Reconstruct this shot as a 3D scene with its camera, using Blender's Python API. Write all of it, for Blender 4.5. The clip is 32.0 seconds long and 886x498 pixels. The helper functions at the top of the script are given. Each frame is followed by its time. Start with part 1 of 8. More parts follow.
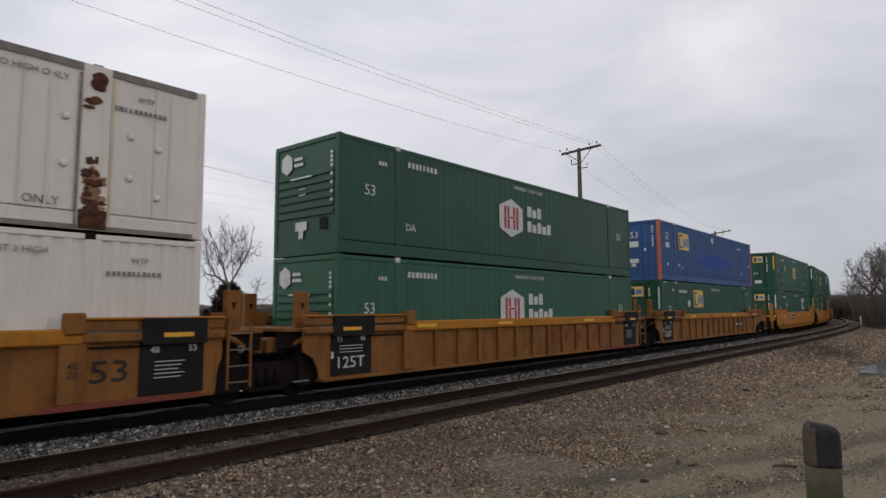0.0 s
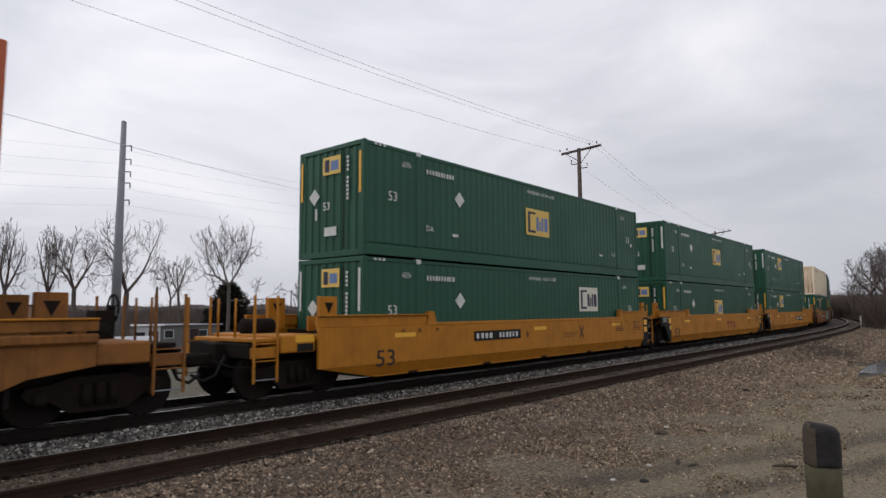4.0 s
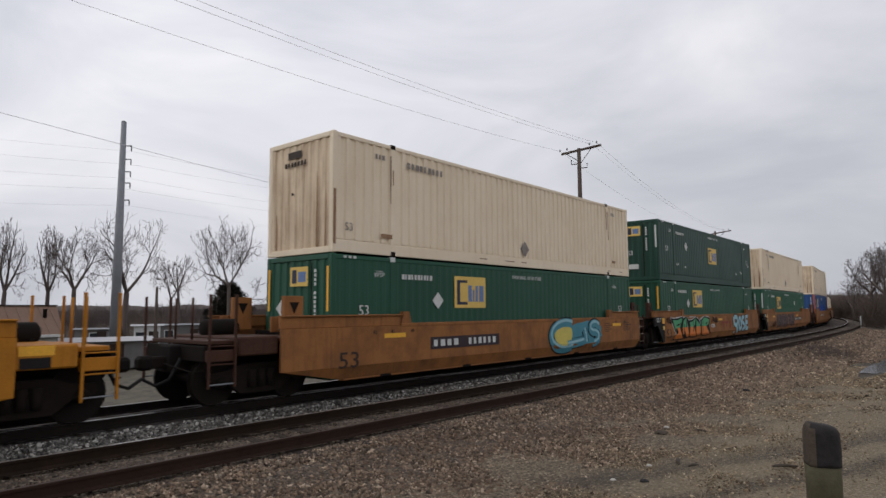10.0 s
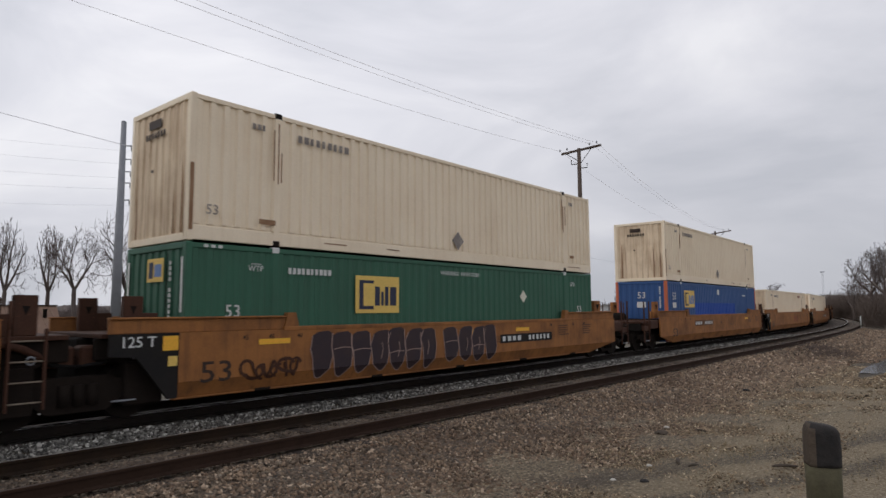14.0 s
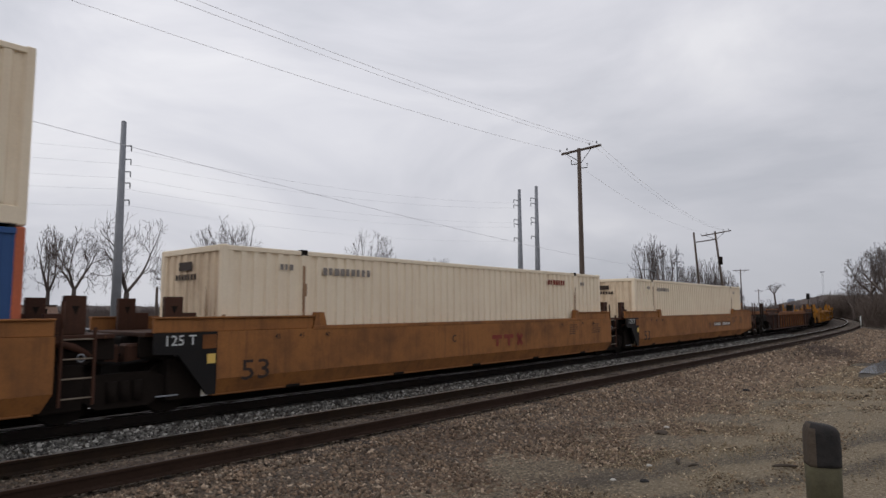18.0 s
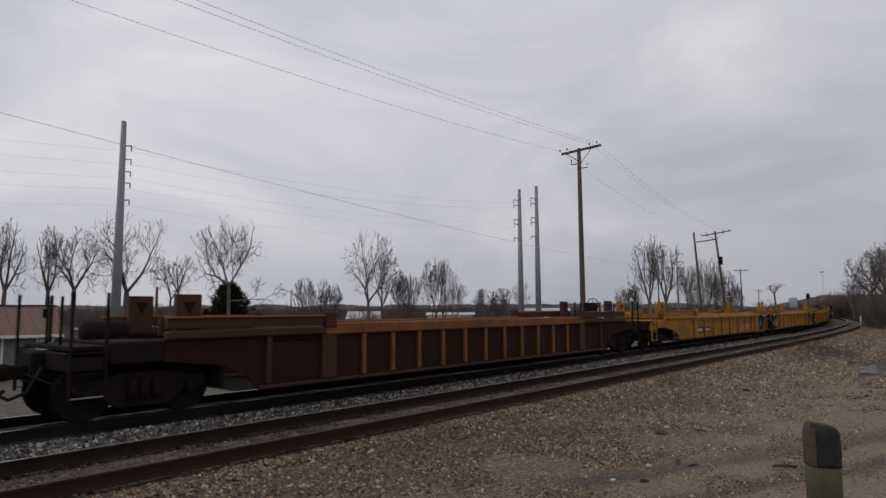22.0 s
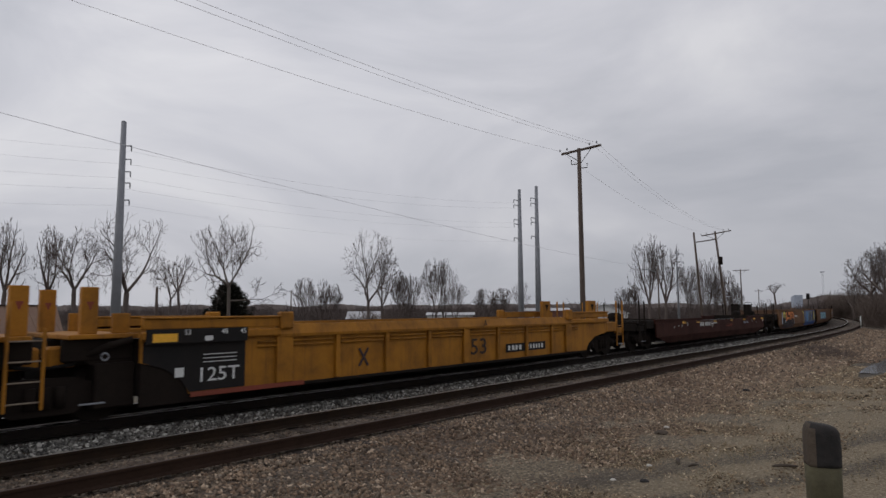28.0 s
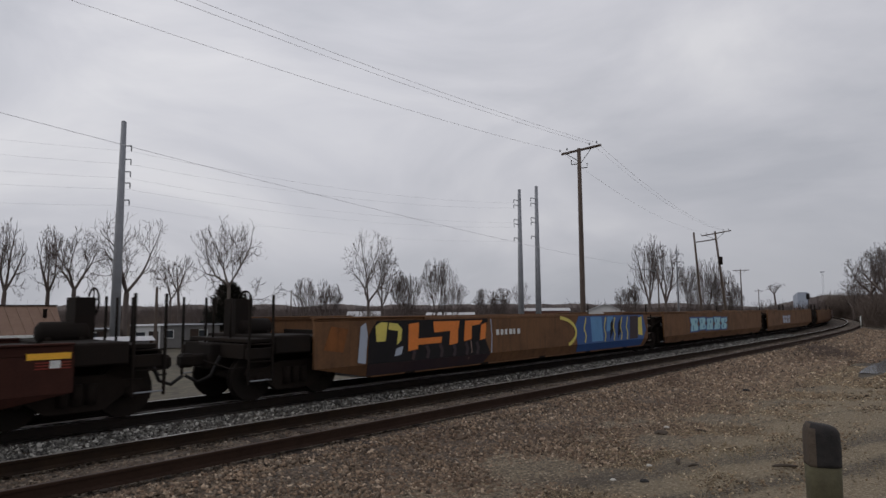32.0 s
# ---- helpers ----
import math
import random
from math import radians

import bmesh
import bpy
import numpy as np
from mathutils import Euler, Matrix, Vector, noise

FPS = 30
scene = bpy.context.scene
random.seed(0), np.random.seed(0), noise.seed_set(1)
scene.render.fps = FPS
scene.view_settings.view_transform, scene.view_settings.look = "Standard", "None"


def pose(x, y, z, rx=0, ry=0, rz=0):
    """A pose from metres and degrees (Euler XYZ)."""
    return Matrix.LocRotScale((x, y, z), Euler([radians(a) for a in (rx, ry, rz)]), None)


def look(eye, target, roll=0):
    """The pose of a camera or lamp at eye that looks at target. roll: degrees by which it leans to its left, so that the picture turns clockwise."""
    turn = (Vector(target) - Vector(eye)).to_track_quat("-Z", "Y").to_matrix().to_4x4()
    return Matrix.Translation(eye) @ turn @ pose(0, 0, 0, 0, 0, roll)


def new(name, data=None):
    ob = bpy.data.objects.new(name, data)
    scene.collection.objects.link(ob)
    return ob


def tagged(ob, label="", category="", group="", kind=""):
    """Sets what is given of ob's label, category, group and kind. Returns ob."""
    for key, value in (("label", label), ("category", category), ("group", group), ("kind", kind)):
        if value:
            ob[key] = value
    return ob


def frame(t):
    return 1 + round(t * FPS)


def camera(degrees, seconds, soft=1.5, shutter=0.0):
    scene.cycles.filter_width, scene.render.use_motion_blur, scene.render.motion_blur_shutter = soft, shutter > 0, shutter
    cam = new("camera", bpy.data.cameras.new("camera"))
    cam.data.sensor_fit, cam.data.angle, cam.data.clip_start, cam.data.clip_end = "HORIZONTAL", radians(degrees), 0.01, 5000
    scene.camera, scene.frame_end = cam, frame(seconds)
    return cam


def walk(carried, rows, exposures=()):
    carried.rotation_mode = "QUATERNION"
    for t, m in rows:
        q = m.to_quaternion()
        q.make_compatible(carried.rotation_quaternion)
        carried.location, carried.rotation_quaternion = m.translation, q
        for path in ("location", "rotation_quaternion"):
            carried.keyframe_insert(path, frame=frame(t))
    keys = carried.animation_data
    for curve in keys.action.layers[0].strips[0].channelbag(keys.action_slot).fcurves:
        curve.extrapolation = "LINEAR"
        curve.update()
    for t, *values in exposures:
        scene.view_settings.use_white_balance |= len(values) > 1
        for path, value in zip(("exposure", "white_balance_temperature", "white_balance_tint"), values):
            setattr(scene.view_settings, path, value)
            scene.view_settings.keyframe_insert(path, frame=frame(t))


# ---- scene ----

# ---- camera ----
EYE = (0.0, 0.0, 1.886)
YAW, PITCH = 0.71385, 0.09649
AIM = (EYE[0] + math.cos(YAW) * math.cos(PITCH), EYE[1] + math.sin(YAW) * math.cos(PITCH), EYE[2] + math.sin(PITCH))
cam = camera(70.69, 32.0, soft=1.5, shutter=0.10)
walk(cam, [(0.0, look(EYE, AIM, -0.29)), (32.0, look(EYE, AIM, -0.29))],
     exposures=[(0.0, 0.38), (3.0, 0.52), (6.0, 0.46), (9.0, 0.42), (14.0, 0.43), (17.2, 0.37), (18.1, 0.32), (19.2, 0.11), (32.0, 0.10)])

# ---- sky and sun: a bright overcast winter sky ----
world = bpy.data.worlds.new("overcast_sky")
scene.world = world
world.use_nodes = True


def node(tree, kind, **sets):
    n = tree.nodes.new(kind)
    for key, value in sets.items():
        if key == "operation":
            n.operation = value
        elif key == "blend_type":
            n.blend_type = value
        elif key == "data_type":
            n.data_type = value
        elif key == "feature":
            n.feature = value
        else:
            n.inputs[key].default_value = value
    return n


def ramp(tree, source, stops):
    n = tree.nodes.new("ShaderNodeValToRGB")
    while len(n.color_ramp.elements) < len(stops):
        n.color_ramp.elements.new(0.5)
    for e, (at, col) in zip(n.color_ramp.elements, stops):
        e.position, e.color = at, (*col, 1.0)
    tree.links.new(source, n.inputs["Fac"])
    return n


def build_sky():
    t = world.node_tree
    t.nodes.clear()
    sky = t.nodes.new("ShaderNodeTexSky")
    sky.sky_type, sky.sun_disc = "NISHITA", False
    sky.sun_elevation, sky.sun_rotation = radians(40), radians(312)
    coord = t.nodes.new("ShaderNodeTexCoord")
    flat = node(t, "ShaderNodeMapping")
    flat.inputs["Scale"].default_value = (1.0, 1.0, 2.4)
    flat.inputs["Rotation"].default_value = (0.0, 0.0, radians(35))
    t.links.new(coord.outputs["Generated"], flat.inputs["Vector"])
    big = node(t, "ShaderNodeTexNoise", Scale=2.0, Detail=6.0, Roughness=0.52, Distortion=0.7)
    t.links.new(flat.outputs["Vector"], big.inputs["Vector"])
    cloud = ramp(t, big.outputs["Fac"], [(0.34, (0.495, 0.505, 0.550)), (0.52, (0.605, 0.607, 0.65)), (0.68, (0.715, 0.712, 0.74))])
    sep = t.nodes.new("ShaderNodeSeparateXYZ")
    t.links.new(coord.outputs["Generated"], sep.inputs["Vector"])
    low = ramp(t, sep.outputs["Z"], [(0.0, (0.76, 0.77, 0.79)), (0.10, (0.86, 0.86, 0.87)), (0.28, (0.98, 0.98, 0.985)), (0.5, (1.02, 1.02, 1.03)), (1.0, (0.74, 0.74, 0.76))])
    mul = node(t, "ShaderNodeMix", data_type="RGBA", blend_type="MULTIPLY")
    mul.inputs["Factor"].default_value = 1.0
    t.links.new(cloud.outputs["Color"], mul.inputs[6])
    t.links.new(low.outputs["Color"], mul.inputs[7])
    east = node(t, "ShaderNodeMapRange")
    for key, v in (("From Min", 0.62), ("From Max", 1.0), ("To Min", 1.0), ("To Max", 0.88)):
        east.inputs[key].default_value = v
    t.links.new(sep.outputs["X"], east.inputs["Value"])
    dim = node(t, "ShaderNodeVectorMath", operation="SCALE")
    t.links.new(mul.outputs[2], dim.inputs[0])
    t.links.new(east.outputs["Result"], dim.inputs["Scale"])
    veil = node(t, "ShaderNodeBackground", Strength=1.0)
    t.links.new(dim.outputs[0], veil.inputs["Color"])
    clear = node(t, "ShaderNodeBackground", Strength=0.05)
    t.links.new(sky.outputs["Color"], clear.inputs["Color"])
    mix = node(t, "ShaderNodeMixShader", Fac=0.06)
    t.links.new(veil.outputs["Background"], mix.inputs[1])
    t.links.new(clear.outputs["Background"], mix.inputs[2])
    out = t.nodes.new("ShaderNodeOutputWorld")
    t.links.new(mix.outputs["Shader"], out.inputs["Surface"])


build_sky()
sun = new("sun", bpy.data.lights.new("sun", "SUN"))
sun.data.energy, sun.data.angle, sun.data.color = 0.5, radians(60), (1.0, 0.97, 0.93)
sun.matrix_world = look((-45, 40, 50), (0, 0, 0))


# ---- materials ----
def mat(name, col, dirt, rough=0.6, metal=0.0, amount=0.45, broad=1.2, fine=30.0, bump=0.08, streak=0.0, vary=0.0, fleck=None, spec=0.28, speck=0.12):
    """Paint, wood or steel: a base colour, broad stains, fine grain, optional runs down the face and flecks."""
    m = bpy.data.materials.new(name)
    m.use_nodes = True
    t = m.node_tree
    b = t.nodes["Principled BSDF"]
    b.inputs["Metallic"].default_value = metal
    b.inputs["Specular IOR Level"].default_value = spec
    coord = t.nodes.new("ShaderNodeTexCoord")
    info = t.nodes.new("ShaderNodeObjectInfo")
    shift = node(t, "ShaderNodeVectorMath", operation="SCALE")
    shift.inputs[0].default_value = (37.0, 61.0, 23.0)
    t.links.new(info.outputs["Random"], shift.inputs["Scale"])
    place = node(t, "ShaderNodeVectorMath", operation="ADD")
    t.links.new(coord.outputs["Object"], place.inputs[0])
    t.links.new(shift.outputs[0], place.inputs[1])
    n1 = node(t, "ShaderNodeTexNoise", Scale=broad, Detail=6.0, Roughness=0.62)
    n2 = node(t, "ShaderNodeTexNoise", Scale=fine, Detail=3.0, Roughness=0.6)
    for n in (n1, n2):
        t.links.new(place.outputs[0], n.inputs["Vector"])
    r1 = ramp(t, n1.outputs["Fac"], [(0.42, (0, 0, 0)), (0.72, (1, 1, 1))])
    f1 = node(t, "ShaderNodeMath", operation="MULTIPLY")
    t.links.new(r1.outputs["Color"], f1.inputs[0])
    f1.inputs[1].default_value = amount
    mix1 = node(t, "ShaderNodeMix", data_type="RGBA")
    mix1.inputs[6].default_value, mix1.inputs[7].default_value = (*col, 1), (*dirt, 1)
    t.links.new(f1.outputs[0], mix1.inputs["Factor"])
    last = mix1.outputs[2]
    if streak:
        mp = node(t, "ShaderNodeMapping")
        mp.inputs["Scale"].default_value = (5.0, 5.0, 0.35)
        t.links.new(place.outputs[0], mp.inputs["Vector"])
        n3 = node(t, "ShaderNodeTexNoise", Scale=1.5, Detail=5.0, Roughness=0.65)
        t.links.new(mp.outputs["Vector"], n3.inputs["Vector"])
        r3 = ramp(t, n3.outputs["Fac"], [(0.5, (0, 0, 0)), (0.75, (1, 1, 1))])
        f3 = node(t, "ShaderNodeMath", operation="MULTIPLY")
        t.links.new(r3.outputs["Color"], f3.inputs[0])
        f3.inputs[1].default_value = streak
        mix3 = node(t, "ShaderNodeMix", data_type="RGBA")
        t.links.new(f3.outputs[0], mix3.inputs["Factor"])
        t.links.new(last, mix3.inputs[6])
        mix3.inputs[7].default_value = (*dirt, 1)
        last = mix3.outputs[2]
    if fleck:
        r4 = ramp(t, n2.outputs["Fac"], [(0.62, (0, 0, 0)), (0.70, (1, 1, 1))])
        f4 = node(t, "ShaderNodeMath", operation="MULTIPLY")
        t.links.new(r4.outputs["Color"], f4.inputs[0])
        t.links.new(r1.outputs["Color"], f4.inputs[1])
        mix4 = node(t, "ShaderNodeMix", data_type="RGBA")
        t.links.new(f4.outputs[0], mix4.inputs["Factor"])
        t.links.new(last, mix4.inputs[6])
        mix4.inputs[7].default_value = (*fleck, 1)
        last = mix4.outputs[2]
    hsv = t.nodes.new("ShaderNodeHueSaturation")
    grain = node(t, "ShaderNodeMapRange")
    for key, v in (("From Min", 0.25), ("From Max", 0.75), ("To Min", 1 - speck), ("To Max", 1 + speck)):
        grain.inputs[key].default_value = v
    t.links.new(n2.outputs["Fac"], grain.inputs["Value"])
    each = node(t, "ShaderNodeMapRange")
    each.inputs["To Min"].default_value, each.inputs["To Max"].default_value = 1.0 - vary, 1.0 + vary
    t.links.new(info.outputs["Random"], each.inputs["Value"])
    both = node(t, "ShaderNodeMath", operation="MULTIPLY")
    t.links.new(grain.outputs["Result"], both.inputs[0])
    t.links.new(each.outputs["Result"], both.inputs[1])
    t.links.new(both.outputs[0], hsv.inputs["Value"])
    t.links.new(last, hsv.inputs["Color"])
    t.links.new(hsv.outputs["Color"], b.inputs["Base Color"])
    rr = node(t, "ShaderNodeMapRange")
    rr.inputs["To Min"].default_value, rr.inputs["To Max"].default_value = max(rough - 0.12, 0.05), min(rough + 0.15, 1.0)
    t.links.new(n1.outputs["Fac"], rr.inputs["Value"])
    t.links.new(rr.outputs["Result"], b.inputs["Roughness"])
    if bump:
        bp = node(t, "ShaderNodeBump", Strength=bump, Distance=0.02)
        t.links.new(n2.outputs["Fac"], bp.inputs["Height"])
        t.links.new(bp.outputs["Normal"], b.inputs["Normal"])
    return m


def stone_mat(name, stops, cells=22.0, bump=0.9, stain=(0.10, 0.07, 0.05), stain_amount=0.35, islands=False):
    """Loose stone or earth: each cell, or each loose piece, has its own tint."""
    m = bpy.data.materials.new(name)
    m.use_nodes = True
    t = m.node_tree
    b = t.nodes["Principled BSDF"]
    geo = t.nodes.new("ShaderNodeNewGeometry")
    vor = node(t, "ShaderNodeTexVoronoi", Scale=cells)
    t.links.new(geo.outputs["Position"], vor.inputs["Vector"])
    edge = node(t, "ShaderNodeTexVoronoi", feature="DISTANCE_TO_EDGE", Scale=cells)
    t.links.new(geo.outputs["Position"], edge.inputs["Vector"])
    broad = node(t, "ShaderNodeTexNoise", Scale=0.45, Detail=7.0, Roughness=0.65)
    t.links.new(geo.outputs["Position"], broad.inputs["Vector"])
    if islands:
        pick = geo.outputs["Random Per Island"]
    else:
        sep = t.nodes.new("ShaderNodeSeparateColor")
        t.links.new(vor.outputs["Color"], sep.inputs["Color"])
        pick = sep.outputs["Red"]
    tint = ramp(t, pick, stops)
    fac = ramp(t, broad.outputs["Fac"], [(0.45, (0, 0, 0)), (0.70, (1, 1, 1))])
    f = node(t, "ShaderNodeMath", operation="MULTIPLY")
    t.links.new(fac.outputs["Color"], f.inputs[0])
    f.inputs[1].default_value = stain_amount
    mix = node(t, "ShaderNodeMix", data_type="RGBA")
    t.links.new(f.outputs[0], mix.inputs["Factor"])
    t.links.new(tint.outputs["Color"], mix.inputs[6])
    mix.inputs[7].default_value = (*stain, 1)
    t.links.new(mix.outputs[2], b.inputs["Base Color"])
    b.inputs["Roughness"].default_value = 0.9
    if bump:
        bp = node(t, "ShaderNodeBump", Strength=bump, Distance=0.03)
        t.links.new(edge.outputs["Distance"], bp.inputs["Height"])
        t.links.new(bp.outputs["Normal"], b.inputs["Normal"])
    return m


RUST = (0.16, 0.07, 0.03)
BLACKISH = (0.03, 0.027, 0.025)
M = dict(
    yellow=mat("yellow_car_paint", (0.44, 0.172, 0.010), (0.23, 0.086, 0.012), 0.6, streak=0.55, amount=0.5),
    mustard=mat("grimy_mustard_car_paint", (0.34, 0.140, 0.010), (0.105, 0.046, 0.012), 0.65, streak=0.55, amount=0.75),
    ironbrown=mat("blackened_brown_sheet", (0.030, 0.013, 0.009), (0.016, 0.009, 0.007), 0.85, streak=0.6, amount=0.6, fleck=(0.07, 0.03, 0.015), spec=0.12),
    burnt=mat("burnt_orange_paint", (0.21, 0.075, 0.018), (0.06, 0.026, 0.011), 0.7, streak=0.6, amount=0.7, fleck=RUST),
    amber=mat("faded_amber_paint", (0.30, 0.123, 0.036), (0.095, 0.044, 0.023), 0.7, streak=0.55, amount=0.7),
    tan=mat("dirty_orange_paint", (0.26, 0.104, 0.022), (0.075, 0.033, 0.015), 0.7, streak=0.6, amount=0.6, fleck=RUST),
    brown=mat("rusty_brown_paint", (0.060, 0.024, 0.013), (0.032, 0.015, 0.009), 0.75, streak=0.6, amount=0.6, fleck=RUST),
    maroon=mat("dark_maroon_paint", (0.048, 0.018, 0.013), (0.024, 0.011, 0.009), 0.8, streak=0.6, amount=0.7, spec=0.12),
    umber=mat("weathered_umber_paint", (0.145, 0.070, 0.030), (0.050, 0.028, 0.017), 0.75, streak=0.6, amount=0.6, fleck=RUST),
    black=mat("black_panel_paint", (0.014, 0.013, 0.013), (0.03, 0.024, 0.02), 0.7, amount=0.5, spec=0.15),
    wornsteel=mat("worn_steel_rung", (0.26, 0.21, 0.16), (0.14, 0.10, 0.07), 0.55, 0.2, amount=0.6, broad=6.0),
    redpaint=mat("faded_red_paint", (0.22, 0.05, 0.03), (0.12, 0.05, 0.03), 0.7),
    steel=mat("dark_grimy_steel", (0.013, 0.0105, 0.009), (0.022, 0.015, 0.011), 0.85, 0.0, amount=0.6, spec=0.10),
    railside=mat("rusty_rail_web", (0.021, 0.014, 0.010), (0.036, 0.022, 0.013), 0.9, amount=0.7, spec=0.08, broad=3.0),
    shinytop=mat("polished_rail_head", (0.40, 0.38, 0.38), (0.28, 0.26, 0.25), 0.30, 1.0, amount=0.4, broad=3.0),
    railtop=mat("worn_rail_head", (0.52, 0.49, 0.46), (0.26, 0.21, 0.17), 0.32, 0.85, amount=0.5, broad=3.0),
    railrust=mat("red-brown_rail_rust", (0.034, 0.020, 0.014), (0.024, 0.014, 0.010), 0.9, amount=0.6, spec=0.10, broad=3.0),
    rusthead=mat("dull_rusty_rail_head", (0.060, 0.040, 0.030), (0.034, 0.022, 0.016), 0.6, amount=0.6, spec=0.25, broad=3.0),
    green=mat("green_container_paint", (0.014, 0.078, 0.045), (0.018, 0.05, 0.034), 0.5, amount=0.35, streak=0.25, broad=0.5, vary=0.10, speck=0.05),
    mutedgreen=mat("muted_green_container_paint", (0.022, 0.078, 0.048), (0.028, 0.055, 0.038), 0.5, amount=0.4, streak=0.3, broad=0.5, vary=0.05, speck=0.05),
    palegreen=mat("sunbleached_green_paint", (0.034, 0.115, 0.072), (0.04, 0.08, 0.055), 0.55, amount=0.4, streak=0.35, broad=0.5, speck=0.05),
    darkgreen=mat("deep_green_container_paint", (0.014, 0.055, 0.038), (0.02, 0.042, 0.032), 0.5, amount=0.35, streak=0.25, broad=0.5, speck=0.05),
    blue=mat("blue_container_paint", (0.03, 0.085, 0.23), (0.035, 0.07, 0.16), 0.5, amount=0.4, streak=0.3, broad=0.6, speck=0.05),
    bluepatch=mat("fresh_blue_paint", (0.010, 0.062, 0.32), (0.015, 0.065, 0.26), 0.5, amount=0.3),
    orange=mat("orange_post_paint", (0.50, 0.13, 0.06), (0.30, 0.10, 0.06), 0.6, amount=0.4),
    cream=mat("cream_container_paint", (0.83, 0.715, 0.545), (0.64, 0.49, 0.33), 0.6, amount=0.3, streak=0.3, broad=0.7, speck=0.05),
    creamrust=mat("rust_run_paint", (0.34, 0.21, 0.12), (0.17, 0.085, 0.045), 0.75, streak=0.7, amount=0.7),
    creamworn=mat("rust_streaked_cream_paint", (0.74, 0.60, 0.43), (0.25, 0.13, 0.06), 0.7, streak=0.7, amount=0.40, broad=0.9, speck=0.05),
    white=mat("off_white_container_paint", (0.79, 0.74, 0.67), (0.55, 0.47, 0.37), 0.55, amount=0.32, streak=0.25, broad=0.6, bump=0.02, speck=0.05),
    rustpatch=mat("flaking_rust", (0.055, 0.021, 0.013), (0.24, 0.105, 0.05), 0.85, amount=0.6, broad=7.0),
    fadedmark=mat("faded_grey_marking", (0.20, 0.175, 0.16), (0.38, 0.34, 0.30), 0.6, amount=0.6, broad=6.0),
    greybox=mat("blue_grey_container_paint", (0.36, 0.40, 0.47), (0.28, 0.30, 0.34), 0.6, amount=0.3, speck=0.05),
    mark=mat("white_marking_paint", (0.62, 0.63, 0.61), (0.42, 0.43, 0.41), 0.6, amount=0.5, broad=6.0),
    darkmark=mat("dark_marking_paint", (0.030, 0.018, 0.013), (0.08, 0.05, 0.03), 0.6, amount=0.4, broad=6.0),
    redmark=mat("faded_maroon_marking", (0.20, 0.028, 0.018), (0.22, 0.07, 0.03), 0.6, amount=0.5, broad=5.0),
    logo=mat("yellow_logo_panel", (0.72, 0.50, 0.13), (0.55, 0.38, 0.12), 0.55, amount=0.3, broad=4.0),
    logopale=mat("pale_logo_panel", (0.68, 0.66, 0.55), (0.50, 0.47, 0.38), 0.55, amount=0.3, broad=4.0),
    logoink=mat("navy_logo_ink", (0.025, 0.03, 0.06), (0.05, 0.05, 0.08), 0.55, amount=0.3),
    logoblue=mat("blue_logo_ink", (0.12, 0.20, 0.40), (0.25, 0.28, 0.35), 0.55, amount=0.4, broad=4.0),
    logored=mat("red_logo_ink", (0.40, 0.06, 0.07), (0.30, 0.08, 0.08), 0.55, amount=0.3),
    reflector=mat("amber_reflector", (0.80, 0.42, 0.04), (0.60, 0.32, 0.06), 0.4, amount=0.3, broad=8.0),
    gsky=mat("pale_blue_spray_paint", (0.30, 0.52, 0.58), (0.20, 0.40, 0.46), 0.5, amount=0.5, broad=2.5),
    gteal=mat("teal_spray_paint", (0.06, 0.24, 0.30), (0.05, 0.18, 0.24), 0.5, amount=0.5, broad=2.5),
    gyellow=mat("yellow_spray_paint", (0.62, 0.52, 0.12), (0.45, 0.42, 0.12), 0.5, amount=0.5, broad=2.5),
    ggreen=mat("green_spray_paint", (0.07, 0.33, 0.15), (0.06, 0.24, 0.12), 0.5, amount=0.4, broad=2.0),
    gorange=mat("orange_spray_paint", (0.66, 0.195, 0.035), (0.50, 0.15, 0.035), 0.5, amount=0.4, broad=2.0),
    gblue=mat("blue_spray_paint", (0.028, 0.075, 0.22), (0.045, 0.11, 0.24), 0.5, amount=0.5, broad=2.0),
    gblack=mat("black_spray_paint", (0.014, 0.013, 0.014), (0.036, 0.028, 0.026), 0.7, amount=0.4, spec=0.12),
    gpink=mat("faint_pink_spray_paint", (0.34, 0.235, 0.20), (0.20, 0.13, 0.11), 0.6, amount=0.7, broad=5.0),
    gcobalt=mat("mid_blue_spray_paint", (0.10, 0.25, 0.45), (0.08, 0.18, 0.34), 0.5, amount=0.6, broad=2.0),
    gpurple=mat("dull_plum_spray_paint", (0.032, 0.021, 0.026), (0.060, 0.034, 0.030), 0.6, amount=0.6, broad=2.0),
    polewood=mat("weathered_pole_wood", (0.085, 0.065, 0.055), (0.13, 0.10, 0.08), 0.9, amount=0.6, broad=2.0, streak=0.5),
    grime=mat("brown_black_truck_grime", (0.017, 0.0125, 0.010), (0.010, 0.008, 0.007), 0.9, amount=0.6, broad=3.0, spec=0.1),
    galv=mat("galvanised_steel", (0.25, 0.26, 0.28), (0.18, 0.185, 0.20), 0.6, 0.2, amount=0.5),
    wire=mat("dull_aluminium_wire", (0.72, 0.72, 0.75), (0.6, 0.6, 0.63), 0.8, 0.0, amount=0.3, bump=0.0),
    # bark and twigs are paled, with thin mist put into their colours
    bark=mat("grey_brown_bark", (0.105, 0.083, 0.074), (0.160, 0.133, 0.120), 0.95, amount=0.5, broad=1.5),
    twig=mat("bare_twigs", (0.088, 0.069, 0.063), (0.115, 0.093, 0.085), 0.95, amount=0.5, broad=0.8, bump=0.0),
